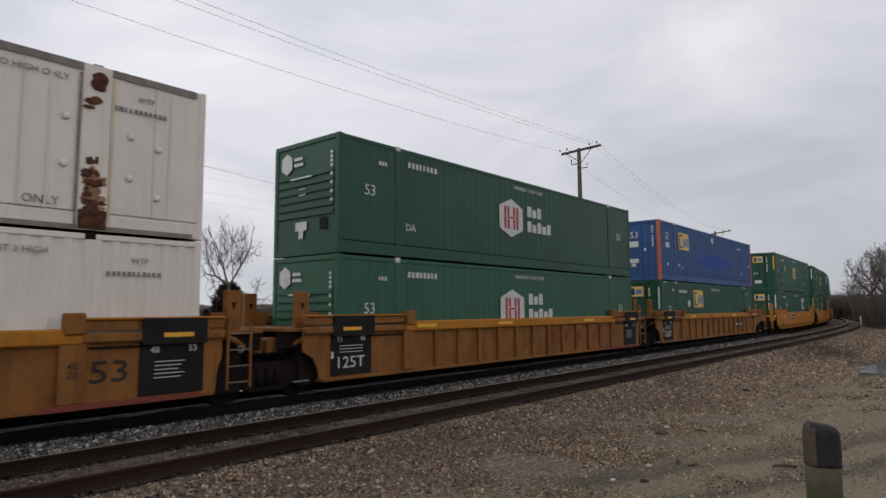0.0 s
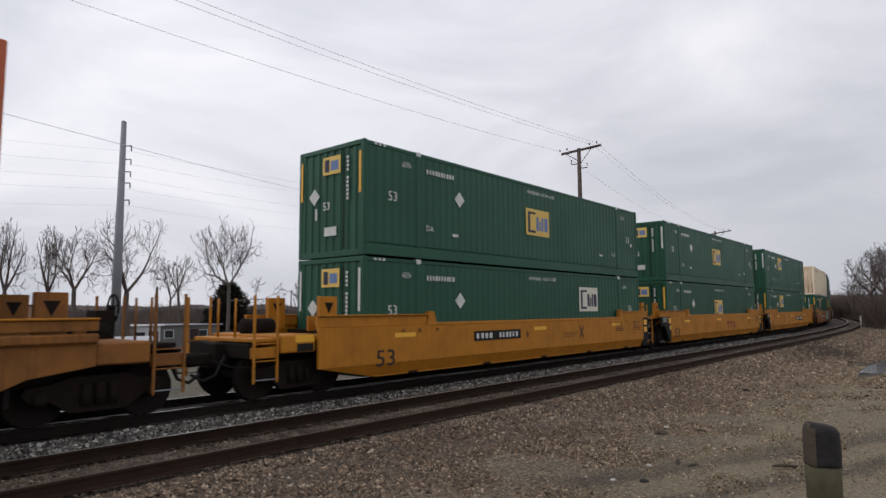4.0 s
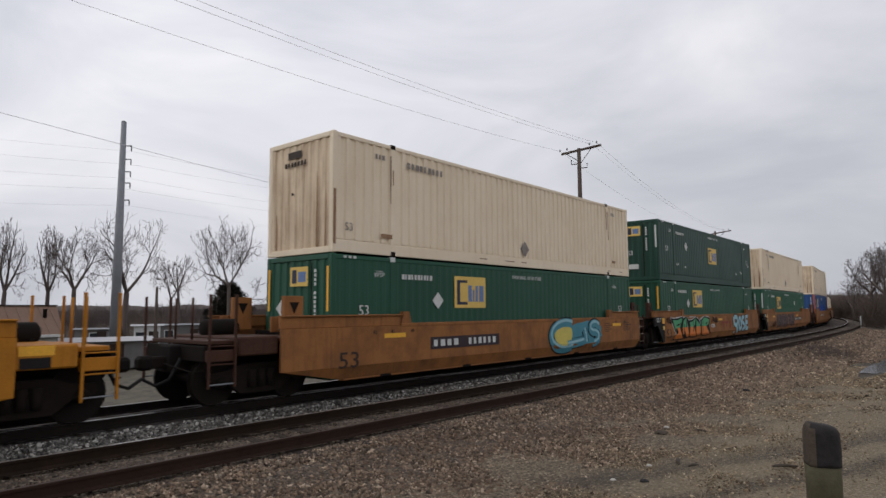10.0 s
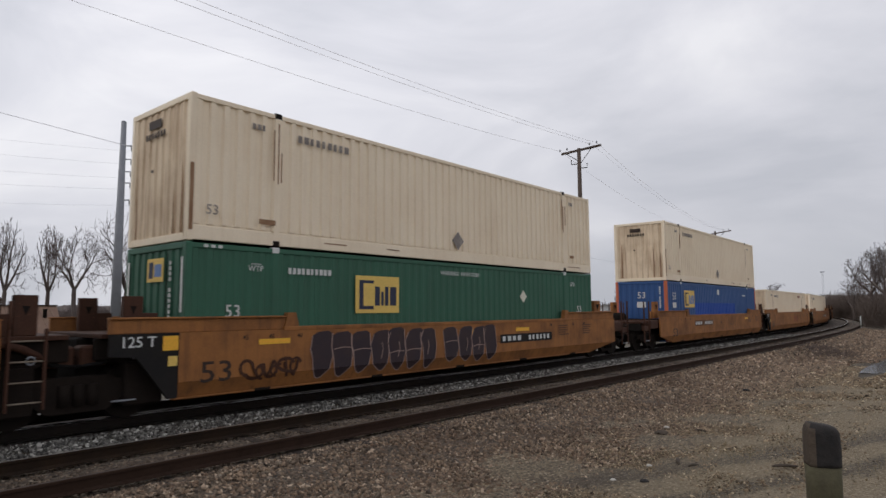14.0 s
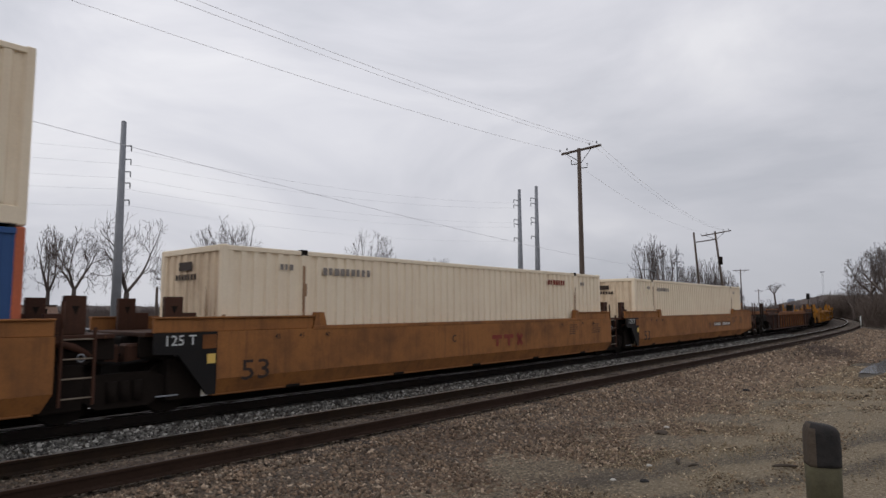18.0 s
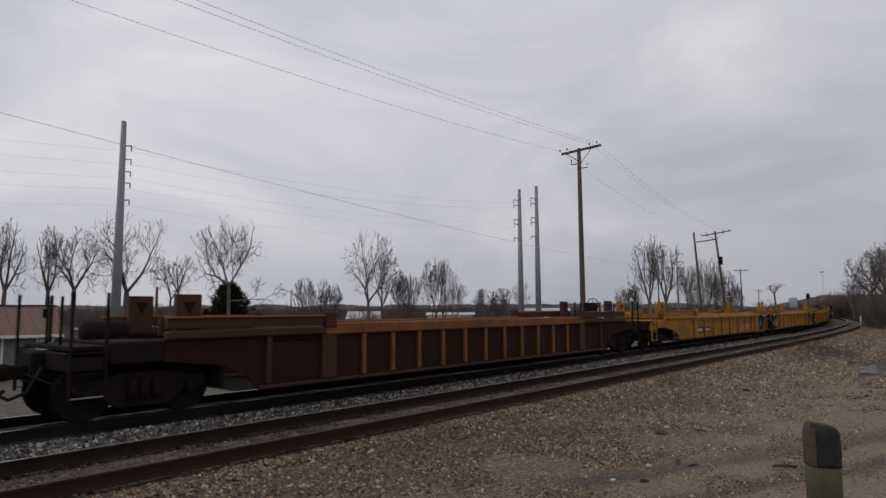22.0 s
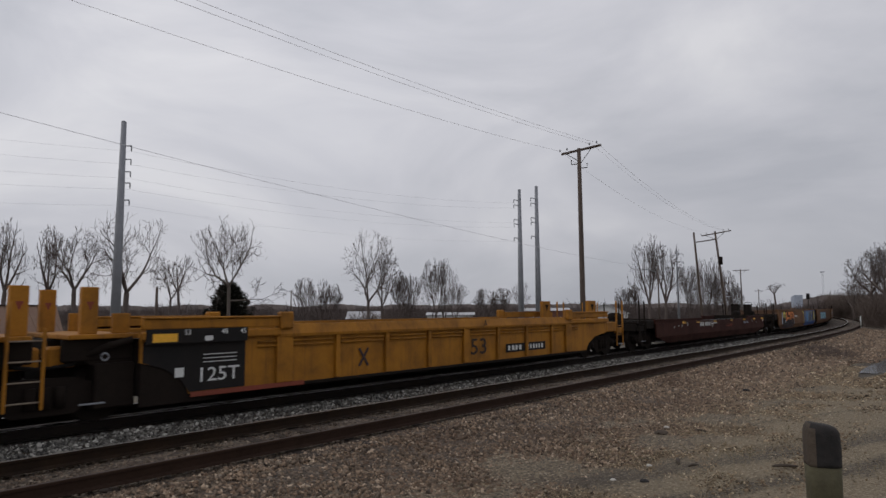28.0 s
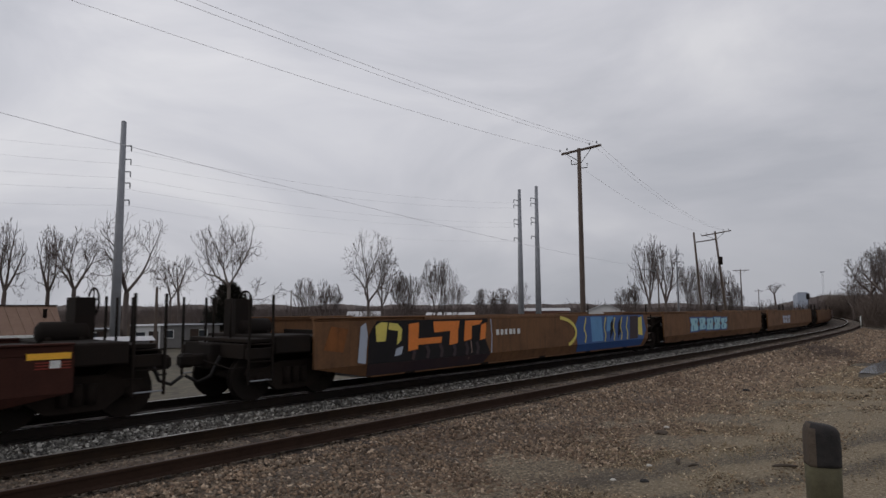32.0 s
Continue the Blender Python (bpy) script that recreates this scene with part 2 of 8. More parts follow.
    needles=mat("dark_conifer_needles", (0.030, 0.030, 0.022), (0.044, 0.038, 0.026), 0.9, amount=0.5, bump=0.0),
    ivy=mat("dry_brush", (0.125, 0.096, 0.080), (0.175, 0.138, 0.115), 0.95, amount=0.6, broad=0.6, bump=0.0),
    # distance haze is mixed into this colour as a paler tone
    farwood=mat("distant_bare_woods", (0.105, 0.086, 0.079), (0.145, 0.120, 0.110), 1.0, amount=0.6, broad=0.3, speck=0.3, fine=2.0, bump=0.0),
    tie=mat("creosoted_tie_wood", (0.04, 0.03, 0.024), (0.07, 0.05, 0.038), 0.9, amount=0.7, broad=4.0, vary=0.25),
    roofbrown=mat("rust_brown_sheet_roof", (0.15, 0.088, 0.060), (0.21, 0.14, 0.10), 0.7, amount=0.6, streak=0.8),
    wallwhite=mat("white_siding", (0.62, 0.62, 0.62), (0.45, 0.45, 0.44), 0.7, amount=0.4),
    roofgrey=mat("pale_metal_roof", (0.46, 0.46, 0.47), (0.35, 0.35, 0.36), 0.6, amount=0.4),
    siding=mat("weathered_grey_siding", (0.165, 0.160, 0.155), (0.11, 0.105, 0.10), 0.8, amount=0.5, streak=0.4),
    wallred=mat("red_brown_siding", (0.16, 0.075, 0.055), (0.10, 0.06, 0.05), 0.8, amount=0.5),
    glass=mat("dark_window_glass", (0.03, 0.035, 0.04), (0.05, 0.055, 0.06), 0.15, amount=0.2, bump=0.0),
    galvbark=mat("pale_sycamore_bark", (0.125, 0.104, 0.090), (0.08, 0.066, 0.057), 0.95, amount=0.6, broad=1.2),
    postwood=mat("weathered_greenish_post", (0.085, 0.078, 0.045), (0.04, 0.033, 0.022), 0.9, amount=0.6, broad=5.0, streak=0.8, bump=0.4),
    postblack=mat("charred_black_post_top", (0.018, 0.017, 0.017), (0.06, 0.05, 0.045), 0.85, amount=0.5, broad=6.0, bump=0.4),
    postedge=mat("worn_brown_post_edge", (0.075, 0.058, 0.044), (0.04, 0.032, 0.026), 0.9, amount=0.6, broad=6.0, bump=0.4),
    trash=mat("pale_limestone", (0.46, 0.44, 0.40), (0.30, 0.28, 0.25), 0.8),
    drygrass=mat("dry_grass_stems", (0.20, 0.16, 0.09), (0.12, 0.09, 0.05), 0.95, amount=0.5, bump=0.0),
)
BALLAST = [(0.0, (0.032, 0.023, 0.016)), (0.2, (0.099, 0.069, 0.045)), (0.35, (0.160, 0.130, 0.097)), (0.5, (0.136, 0.087, 0.056)), (0.65, (0.234, 0.166, 0.111)), (0.78, (0.192, 0.153, 0.114)), (0.9, (0.320, 0.232, 0.159)), (1.0, (0.515, 0.424, 0.324))]
GREY = [(0.0, (0.02, 0.018, 0.016)), (0.35, (0.072, 0.068, 0.060)), (0.65, (0.145, 0.138, 0.122)), (0.85, (0.25, 0.24, 0.212)), (1.0, (0.52, 0.50, 0.45))]
# bed coloured darker than its stones, to paint shade into the gaps
M["ballast"] = stone_mat("gap_shaded_ballast", [(a, tuple(0.42 * v for v in c)) for a, c in BALLAST], 24.0, stain=(0.08, 0.052, 0.036))
# oil stain and the train's shade, both put into one dark colour
M["oilshadeballast"] = stone_mat("oily_and_shaded_ballast", [(0.0, (0.012, 0.009, 0.008)), (0.5, (0.032, 0.023, 0.019)), (1.0, (0.085, 0.064, 0.052))], 24.0, stain=(0.016, 0.011, 0.009))
M["trackstone"] = stone_mat("grimy_track_ballast", [(a, tuple(0.55 * v for v in c)) for a, c in BALLAST], 24.0, 0.0, stain=(0.05, 0.03, 0.02), islands=True)
M["trackbed"] = stone_mat("grimy_track_bed", [(a, tuple(0.5 * v for v in c)) for a, c in BALLAST], 20.0, stain=(0.04, 0.024, 0.016))
M["ballaststone"] = stone_mat("ballast_stones", [(a, (1.02 * r, 0.98 * g, 0.94 * b)) for a, (r, g, b) in BALLAST], 24.0, 0.0, stain=(0.07, 0.040, 0.024), stain_amount=0.45, islands=True)
M["gravelstone"] = stone_mat("small_road_gravel", [(a, (1.16 * r, 1.18 * g, 1.06 * b)) for a, (r, g, b) in BALLAST], 24.0, 0.0, stain=(0.15, 0.10, 0.062), islands=True)
M["greystone"] = stone_mat("clean_grey_ballast_stones", GREY, 24.0, 0.0, stain_amount=0.2, islands=True)
M["ground"] = stone_mat("gravelly_dirt", [(0.0, (0.03, 0.023, 0.015)), (0.45, (0.115, 0.086, 0.054)), (0.8, (0.20, 0.155, 0.098)), (1.0, (0.40, 0.335, 0.24))], 34.0, 0.8, stain=(0.13, 0.10, 0.062), stain_amount=0.4)


def wheel_tracks(m):
    """Packed tan dirt over the gravel, cut by dark muddy ruts that cross it at a slant, and wet mud round the puddle."""
    t = m.node_tree
    b = t.nodes["Principled BSDF"]
    base = b.inputs["Base Color"].links[0].from_socket
    geo = t.nodes.new("ShaderNodeNewGeometry")
    sep = t.nodes.new("ShaderNodeSeparateXYZ")
    t.links.new(geo.outputs["Position"], sep.inputs["Vector"])
    wob = node(t, "ShaderNodeTexNoise", Scale=0.9, Detail=7.0, Roughness=0.72)
    t.links.new(geo.outputs["Position"], wob.inputs["Vector"])
    fine = node(t, "ShaderNodeTexNoise", Scale=26.0, Detail=7.0, Roughness=0.88)
    t.links.new(geo.outputs["Position"], fine.inputs["Vector"])

    def math_node(op, a, k, c=None):
        n = node(t, "ShaderNodeMath", operation=op)
        t.links.new(a, n.inputs[0])
        if isinstance(k, float):
            n.inputs[1].default_value = k
        else:
            t.links.new(k, n.inputs[1])
        if c is not None:
            if isinstance(c, float):
                n.inputs[2].default_value = c
            else:
                t.links.new(c, n.inputs[2])
        return n.outputs[0]

    def over(under, fac, top):
        n = node(t, "ShaderNodeMix", data_type="RGBA")
        t.links.new(fac, n.inputs["Factor"])
        t.links.new(under, n.inputs[6])
        if isinstance(top, tuple):
            n.inputs[7].default_value = (*top, 1)
        else:
            t.links.new(top, n.inputs[7])
        return n.outputs[2]

    wobble = math_node("MULTIPLY_ADD", wob.outputs["Fac"], 2.2, -1.1)
    tan = ramp(t, fine.outputs["Fac"], [(0.38, (0.055, 0.038, 0.022)), (0.46, (0.165, 0.126, 0.076)), (0.54, (0.25, 0.200, 0.124)), (0.62, (0.43, 0.36, 0.245))])
    # packed dirt lies on the road's side of the gravel
    side = math_node("MULTIPLY_ADD", sep.outputs["Y"], 0.125, 0.0)
    side = math_node("MULTIPLY_ADD", wobble, 0.10, side)
    packed = ramp(t, side, [(0.0, (0.75, 0.75, 0.75)), (0.30, (0.65, 0.65, 0.65)), (0.37, (0.80, 0.80, 0.80)), (0.47, (0.0, 0.0, 0.0))])
    col = over(base, packed.outputs["Color"], tan.outputs["Color"])
    # ruts run at a slant across the road
    slant = math_node("MULTIPLY_ADD", sep.outputs["X"], 0.6, sep.outputs["Y"])
    slant = math_node("MULTIPLY_ADD", wobble, 0.55, slant)
    slant = math_node("MULTIPLY", slant, 1.0 / 16.0)
    rut = ramp(t, slant, [(0.0, (0, 0, 0)), (0.415, (0, 0, 0)), (0.436, (1, 1, 1)), (0.450, (1, 1, 1)), (0.470, (0, 0, 0)), (0.505, (0.0, 0.0, 0.0)), (0.523, (1, 1, 1)), (0.545, (0.8, 0.8, 0.8)), (0.58, (0, 0, 0)), (0.688, (0, 0, 0)), (0.70, (0.6, 0.6, 0.6)), (0.712, (0, 0, 0))])
    lane = ramp(t, side, [(0.0, (1, 1, 1)), (0.50, (1, 1, 1)), (0.60, (0, 0, 0))])
    worn = math_node("MULTIPLY", rut.outputs["Color"], lane.outputs["Color"])
    speck = ramp(t, fine.outputs["Fac"], [(0.44, (1, 1, 1)), (0.56, (0.35, 0.35, 0.35))])
    worn = math_node("MULTIPLY", worn, speck.outputs["Color"])
    col = over(col, worn, (0.034, 0.026, 0.018))
    # wet mud round the puddle
    off = node(t, "ShaderNodeMapping")
    off.inputs["Location"].default_value = (-28.0 / 7.0, -3.25 / 1.0, 0.0)
    off.inputs["Scale"].default_value = (1.0 / 7.0, 1.0, 0.0)
    t.links.new(geo.outputs["Position"], off.inputs["Vector"])
    far = node(t, "ShaderNodeVectorMath", operation="LENGTH")
    t.links.new(off.outputs["Vector"], far.inputs[0])
    dist = math_node("MULTIPLY_ADD", wobble, 0.35, far.outputs["Value"])
    mud = ramp(t, dist, [(0.55, (0.85, 0.85, 0.85)), (1.05, (0, 0, 0))])
    col = over(col, mud.outputs["Color"], (0.040, 0.032, 0.024))
    t.links.new(col, b.inputs["Base Color"])


wheel_tracks(M["ground"])
M["field"] = stone_mat("dull_winter_grass", [(0.0, (0.05, 0.042, 0.028)), (0.5, (0.08, 0.068, 0.043)), (1.0, (0.11, 0.095, 0.062))], 3.0, 0.3, stain=(0.07, 0.055, 0.042), stain_amount=0.6)
puddle_mat = mat("standing_water", (0.05, 0.05, 0.05), (0.07, 0.065, 0.06), 0.05, amount=0.3, bump=0.0)
M["water"] = puddle_mat
puddle_mat.node_tree.nodes["Principled BSDF"].inputs["Roughness"].default_value = 0.03


# ---- small builders ----
MESHES = {}


def part(name, me, parent=None, label="", loc=(0, 0, 0), rot=None):
    """One mesh object under a thing or a part."""
    ob = new(name, me)
    if parent is not None:
        ob.parent = parent
    ob.location = loc
    if rot:
        ob.rotation_euler = [radians(a) for a in rot]
    if label:
        ob["label"] = label
    return ob


def mesh(name, verts, faces, material, smooth=False):
    me = bpy.data.meshes.new(name)
    me.from_pydata([tuple(v) for v in verts], [], faces)
    me.materials.append(M[material])
    if smooth:
        me.polygons.foreach_set("use_smooth", [True] * len(me.polygons))
    me.update()
    return me


def from_bm(name, bm, material, smooth=False):
    me = bpy.data.meshes.new(name)
    bm.normal_update()
    bm.to_mesh(me)
    bm.free()
    me.materials.append(M[material])
    if smooth:
        me.polygons.foreach_set("use_smooth", [True] * len(me.polygons))
    return me


def box(sx, sy, sz, material, bev=0.012):
    """A box with rounded edges, centred; alike boxes share one mesh."""
    key = ("box", round(sx, 3), round(sy, 3), round(sz, 3), material, bev)
    if key not in MESHES:
        bm = bmesh.new()
        bmesh.ops.create_cube(bm, size=1.0, matrix=Matrix.Diagonal((sx, sy, sz, 1)))
        b = min(bev, 0.3 * min(sx, sy, sz))
        if b > 0.001:
            bmesh.ops.bevel(bm, geom=bm.edges[:], offset=b, segments=1, affect="EDGES")
        MESHES[key] = from_bm("box", bm, material)
    return MESHES[key]


def slab(name, x0, x1, y0, y1, z0, z1, material, parent, label="", bev=0.012):
    return part(name, box(x1 - x0, y1 - y0, z1 - z0, material, bev), parent, label, ((x0 + x1) / 2, (y0 + y1) / 2, (z0 + z1) / 2))


def tube(points, radii, material, sides=6, name="tube"):
    """A tapered tube along points."""
    verts, faces = [], []
    for i, p in enumerate(points):
        p = Vector(p)
        a = Vector(points[max(i - 1, 0)])
        c = Vector(points[min(i + 1, len(points) - 1)])
        d = (c - a).normalized()
        u = d.orthogonal().normalized() if abs(d.z) > 0.9 else d.cross(Vector((0, 0, 1))).normalized()
        w = d.cross(u)
        r = radii[i] if isinstance(radii, (list, tuple)) else radii
        for k in range(sides):
            g = 2 * math.pi * k / sides
            verts.append(p + (u * math.cos(g) + w * math.sin(g)) * r)
    for i in range(len(points) - 1):
        for k in range(sides):
            a, b = i * sides + k, i * sides + (k + 1) % sides
            faces.append((a, b, b + sides, a + sides))
    faces.append(tuple(range(sides))[::-1])
    faces.append(tuple(range((len(points) - 1) * sides, len(points) * sides)))
    return mesh(name, verts, faces, material, smooth=sides > 4)


def prism(outline, y0, y1, material, name="prism"):
    """An upright plate: an outline in x and z, from y0 (front) to y1 (back)."""
    n = len(outline)
    verts = [(x, y0, z) for x, z in outline] + [(x, y1, z) for x, z in outline]
    faces = [tuple(range(n)), tuple(range(2 * n - 1, n - 1, -1))]
    faces += [((i + 1) % n, i, i + n, (i + 1) % n + n) for i in range(n)]
    return mesh(name, verts, faces, material)


def letters(text, height, material):
    """Raised lettering in the built-in font, facing -y, centred; alike words share one mesh."""
    key = ("text", text, round(height, 3), material)
    if key not in MESHES:
        cu = bpy.data.curves.new("lettering", "FONT")
        cu.body, cu.extrude, cu.resolution_u, cu.offset = text, 0.0015, 2, 0.004
        cu.align_x, cu.align_y = "CENTER", "CENTER"
        ob = bpy.data.objects.new("lettering", cu)
        me = bpy.data.meshes.new_from_object(ob)
        bpy.data.objects.remove(ob)
        me.transform(Matrix.Rotation(radians(90), 4, "X") @ Matrix.Diagonal((height * 1.38, height * 1.38, 1, 1)))
        me.materials.clear()
        me.materials.append(M[material])
        MESHES[key] = me
    return MESHES[key]


# ---- the line: a gentle curve that tightens and then runs straight ----
D_TRAIN, TRACK_GAP = 12.60, 3.85
S_STEP = 0.5
S_ALONG = np.arange(-120.0, 640.0, S_STEP)


def lay_line():
    bend = 0.00041 + (0.00249 - 0.00041) * np.clip((S_ALONG - 35.0) / 28.5, 0, 1)
    turn = np.cumsum(bend) * S_STEP
    i0 = int(np.searchsorted(S_ALONG, 0.0))
    turn = np.minimum(turn - turn[i0], 0.225)
    x, y = np.cumsum(np.cos(turn)) * S_STEP, np.cumsum(np.sin(turn)) * S_STEP
    return x - x[i0], y - y[i0] + D_TRAIN, turn


LINE_X, LINE_Y, LINE_TURN = lay_line()


def on_line(s, off=0.0):
    """The place and heading at s metres along the train's track, off metres towards the road."""
    x, y, a = (float(np.interp(s, S_ALONG, c)) for c in (LINE_X, LINE_Y, LINE_TURN))
    return x + math.sin(a) * off, y - math.cos(a) * off, a


def off_line(x, y):
    """How far places lie from the train's track: positive towards the road."""
    x, y = np.atleast_1d(x).astype(float), np.atleast_1d(y).astype(float)
    best, side = np.full(x.shape, 1e9), np.zeros(x.shape)
    for i in range(0, len(S_ALONG), 8):
        dx, dy = x - LINE_X[i], y - LINE_Y[i]
        lat = dx * math.sin(LINE_TURN[i]) - dy * math.cos(LINE_TURN[i])
        d = dx * dx + dy * dy
        near = d < best
        best, side = np.where(near, d, best), np.where(near, lat, side)
    return side


LATERAL = [-400.0, -60.0, -14.0, -7.0, -3.2, -1.7, -1.3, 1.3, 1.75, 2.1, 2.5, 5.2, 5.7, 6.6, 8.0, 9.5, 12.6, 16.0, 60.0, 400.0]
HEIGHT = [-2.6, -2.3, -2.0, -1.6, -0.75, -0.27, -0.22, -0.22, -0.25, -0.26, -0.22, -0.23, -0.34, -0.42, -0.40, -0.28, 0.02, 0.05, 0.1, 0.3]


def lie(off):
    """The height of the ground, off metres from the train's track."""
    return np.interp(off, LATERAL, HEIGHT)


def spaced(lo, hi, fine, reach):
    """Even steps from lo to hi, then ever wider ones out to reach on both sides."""
    mid = list(np.arange(lo, hi + 1e-6, fine))
    up, down, step = [], [], fine
    while (up[-1] if up else hi) < reach:
        step *= 1.35
        up.append((up[-1] if up else hi) + step)
        down.append((down[-1] if down else lo) - step)
    return np.array(down[::-1] + mid + up)


def ground_sheet():
    xs, ys = spaced(-12.0, 160.0, 0.7, 4000.0), spaced(-6.0, 34.0, 0.5, 4000.0)
    gx, gy = np.meshgrid(xs, ys)
    off = off_line(gx.ravel(), gy.ravel())
    z = lie(off)
    bed = (off > -5.6) & (off < 6.6)
    rough = np.array([0.05 * noise.noise(Vector((x * 0.7, y * 0.7, 3.0))) + 0.03 * noise.noise(Vector((x * 2.3, y * 2.3, 7.0))) for x, y in zip(gx.ravel(), gy.ravel())])
    z = z + np.where(bed, -0.16, rough)
    dip = np.clip(1.7 - np.hypot((gx.ravel() - 28.0) / 4.9, (gy.ravel() - 2.98) / 0.5), 0, 1)
    z = z * (1 - dip) - 0.29 * dip
    nx, ny = len(xs), len(ys)
    verts = np.stack([gx.ravel(), gy.ravel(), z], 1)
    faces = [(j * nx + i, j * nx + i + 1, (j + 1) * nx + i + 1, (j + 1) * nx + i) for j in range(ny - 1) for i in range(nx - 1)]
    me = mesh("ground", verts.tolist(), faces, "ground", smooth=True)
    me.materials.append(M["field"])
    mid = off.reshape(ny, nx)
    flag = [1 if (mid[j, i] < -8 or xs[i] > 95 or mid[j, i] > 40) else 0 for j in range(ny - 1) for i in range(nx - 1)]
    me.polygons.foreach_set("material_index", flag)
    tagged(new("ground", me), "gravelly dirt road margin and dull winter grass by the railway", "ground", kind="structure")


def ribbon(name, s0, s1, step, offs, rise, material, jitter=0.0, smooth=True):
    """A sheet along the track: offs are sideways distances, rise(off) their heights."""
    ss = np.arange(s0, s1 + 1e-6, step)
    verts, faces, n = [], [], len(offs)
    for s in ss:
        for o in offs:
            x, y, _ = on_line(s, o)
            verts.append((x, y, rise(o) + (jitter * noise.noise(Vector((x * 1.9, y * 1.9, 1.0))) if jitter else 0.0)))
    for i in range(len(ss) - 1):
        for k in range(n - 1):
            a = i * n + k
            faces.append((a, a + 1, a + n + 1, a + n))
    return mesh(name, verts, faces, material, smooth)


def ballast_bed():
    offs = np.concatenate([np.arange(-6.2, -1.0, 0.4), np.arange(-0.9, 6.5, 0.3), [6.9, 7.2]])
    me = ribbon("ballast_bed", -40.0, 150.0, 0.5, offs, lambda o: float(lie(o)) - (0.14 if o > 7.1 else 0.03 if o > 6.8 else 0.0), "ballast", 0.035)
    # the strip under the train carries its shade in the colour
    me.materials.append(M["oilshadeballast"])
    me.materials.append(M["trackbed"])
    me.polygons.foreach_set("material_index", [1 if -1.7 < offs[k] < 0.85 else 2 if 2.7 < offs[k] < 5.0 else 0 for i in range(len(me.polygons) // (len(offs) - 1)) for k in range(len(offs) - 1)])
    tagged(new("ballast_bed", me), "crushed warm-grey stone ballast under both tracks", "ballast", kind="structure")
    me = ribbon("ballast_bed_far", 149.5, 560.0, 4.0, offs[1::3], lambda o: float(lie(o)), "ballast", 0.0)
    tagged(new("ballast_bed_far", me), "crushed stone ballast running away round the curve", "ballast", kind="structure")


RAIL = [(-0.07, -0.175), (0.07, -0.175), (0.07, -0.163), (0.012, -0.14), (0.012, -0.045), (0.036, -0.035), (0.036, -0.006), (0.028, 0.0), (-0.028, 0.0), (-0.036, -0.006), (-0.036, -0.035), (-0.012, -0.045), (-0.012, -0.14), (-0.07, -0.163)]


def rail(name, off, z, label, head="railtop", web="railside"):
    ss = np.concatenate([np.arange(-40, 150, 1.0), np.arange(150, 560, 5.0)])
    verts, faces, n, top = [], [], len(RAIL), []
    for s in ss:
        x, y, a = on_line(s, off)
        for u, w in RAIL:
            verts.append((x + math.sin(a) * u, y - math.cos(a) * u, z + w))
    for i in range(len(ss) - 1):
        for k in range(n):
            faces.append((i * n + k, i * n + (k + 1) % n, (i + 1) * n + (k + 1) % n, (i + 1) * n + k))
            top.append(1 if k in (7,) else 0)
    me = mesh(name, verts, faces, web)
    me.materials.append(M[head])
    me.polygons.foreach_set("material_index", top)
    return tagged(new(name, me), label, "rail", kind="structure")


def tracks():
    for centre, which in ((0.0, "main"), (TRACK_GAP, "siding")):
        for side, gauge in (("near", 0.7525), ("far", -0.7525)):
            rail(f"rail_{which}_{side}", centre + gauge, 0.0, "rusty steel rail with a worn bright head", "shinytop" if which == "main" else "rusthead" if side == "near" else "railtop", "steel" if which == "main" else "railrust" if side == "near" else "railside")
    for centre in (0.0, TRACK_GAP):
        bed = tagged(new("sleepers_main" if centre == 0 else "sleepers_siding"), "dark creosoted timber sleepers bedded in ballast", "sleepers", kind="structure")
        for i in range(-16, 130):
            x, y, a = on_line(i * 0.53, centre + random.uniform(-0.04, 0.04))
            ob = part("sleeper", box(0.23, 2.6, 0.16, "tie", 0.02), bed, "", (x, y, (-0.292 if centre == 0 else -0.302) + random.uniform(-0.012, 0.012)), (0, 0, math.degrees(a) + random.uniform(-1.2, 1.2)))


def puddle():
    verts, n = [], 40
    for i in range(n):
        g = 2 * math.pi * i / n
        r = 1.0 + 0.7 * noise.noise(Vector((math.cos(g) * 1.7, math.sin(g) * 1.7, 8.0)))
        verts.append((28.2 + math.cos(g) * 4.7 * r + math.sin(g) * 0.5, 2.98 + math.sin(g) * 0.36 * r, -0.262))
    tagged(new("water", mesh("water", verts, [tuple(range(n))], "water")), "shallow puddle reflecting the grey sky", "puddle", kind="structure")


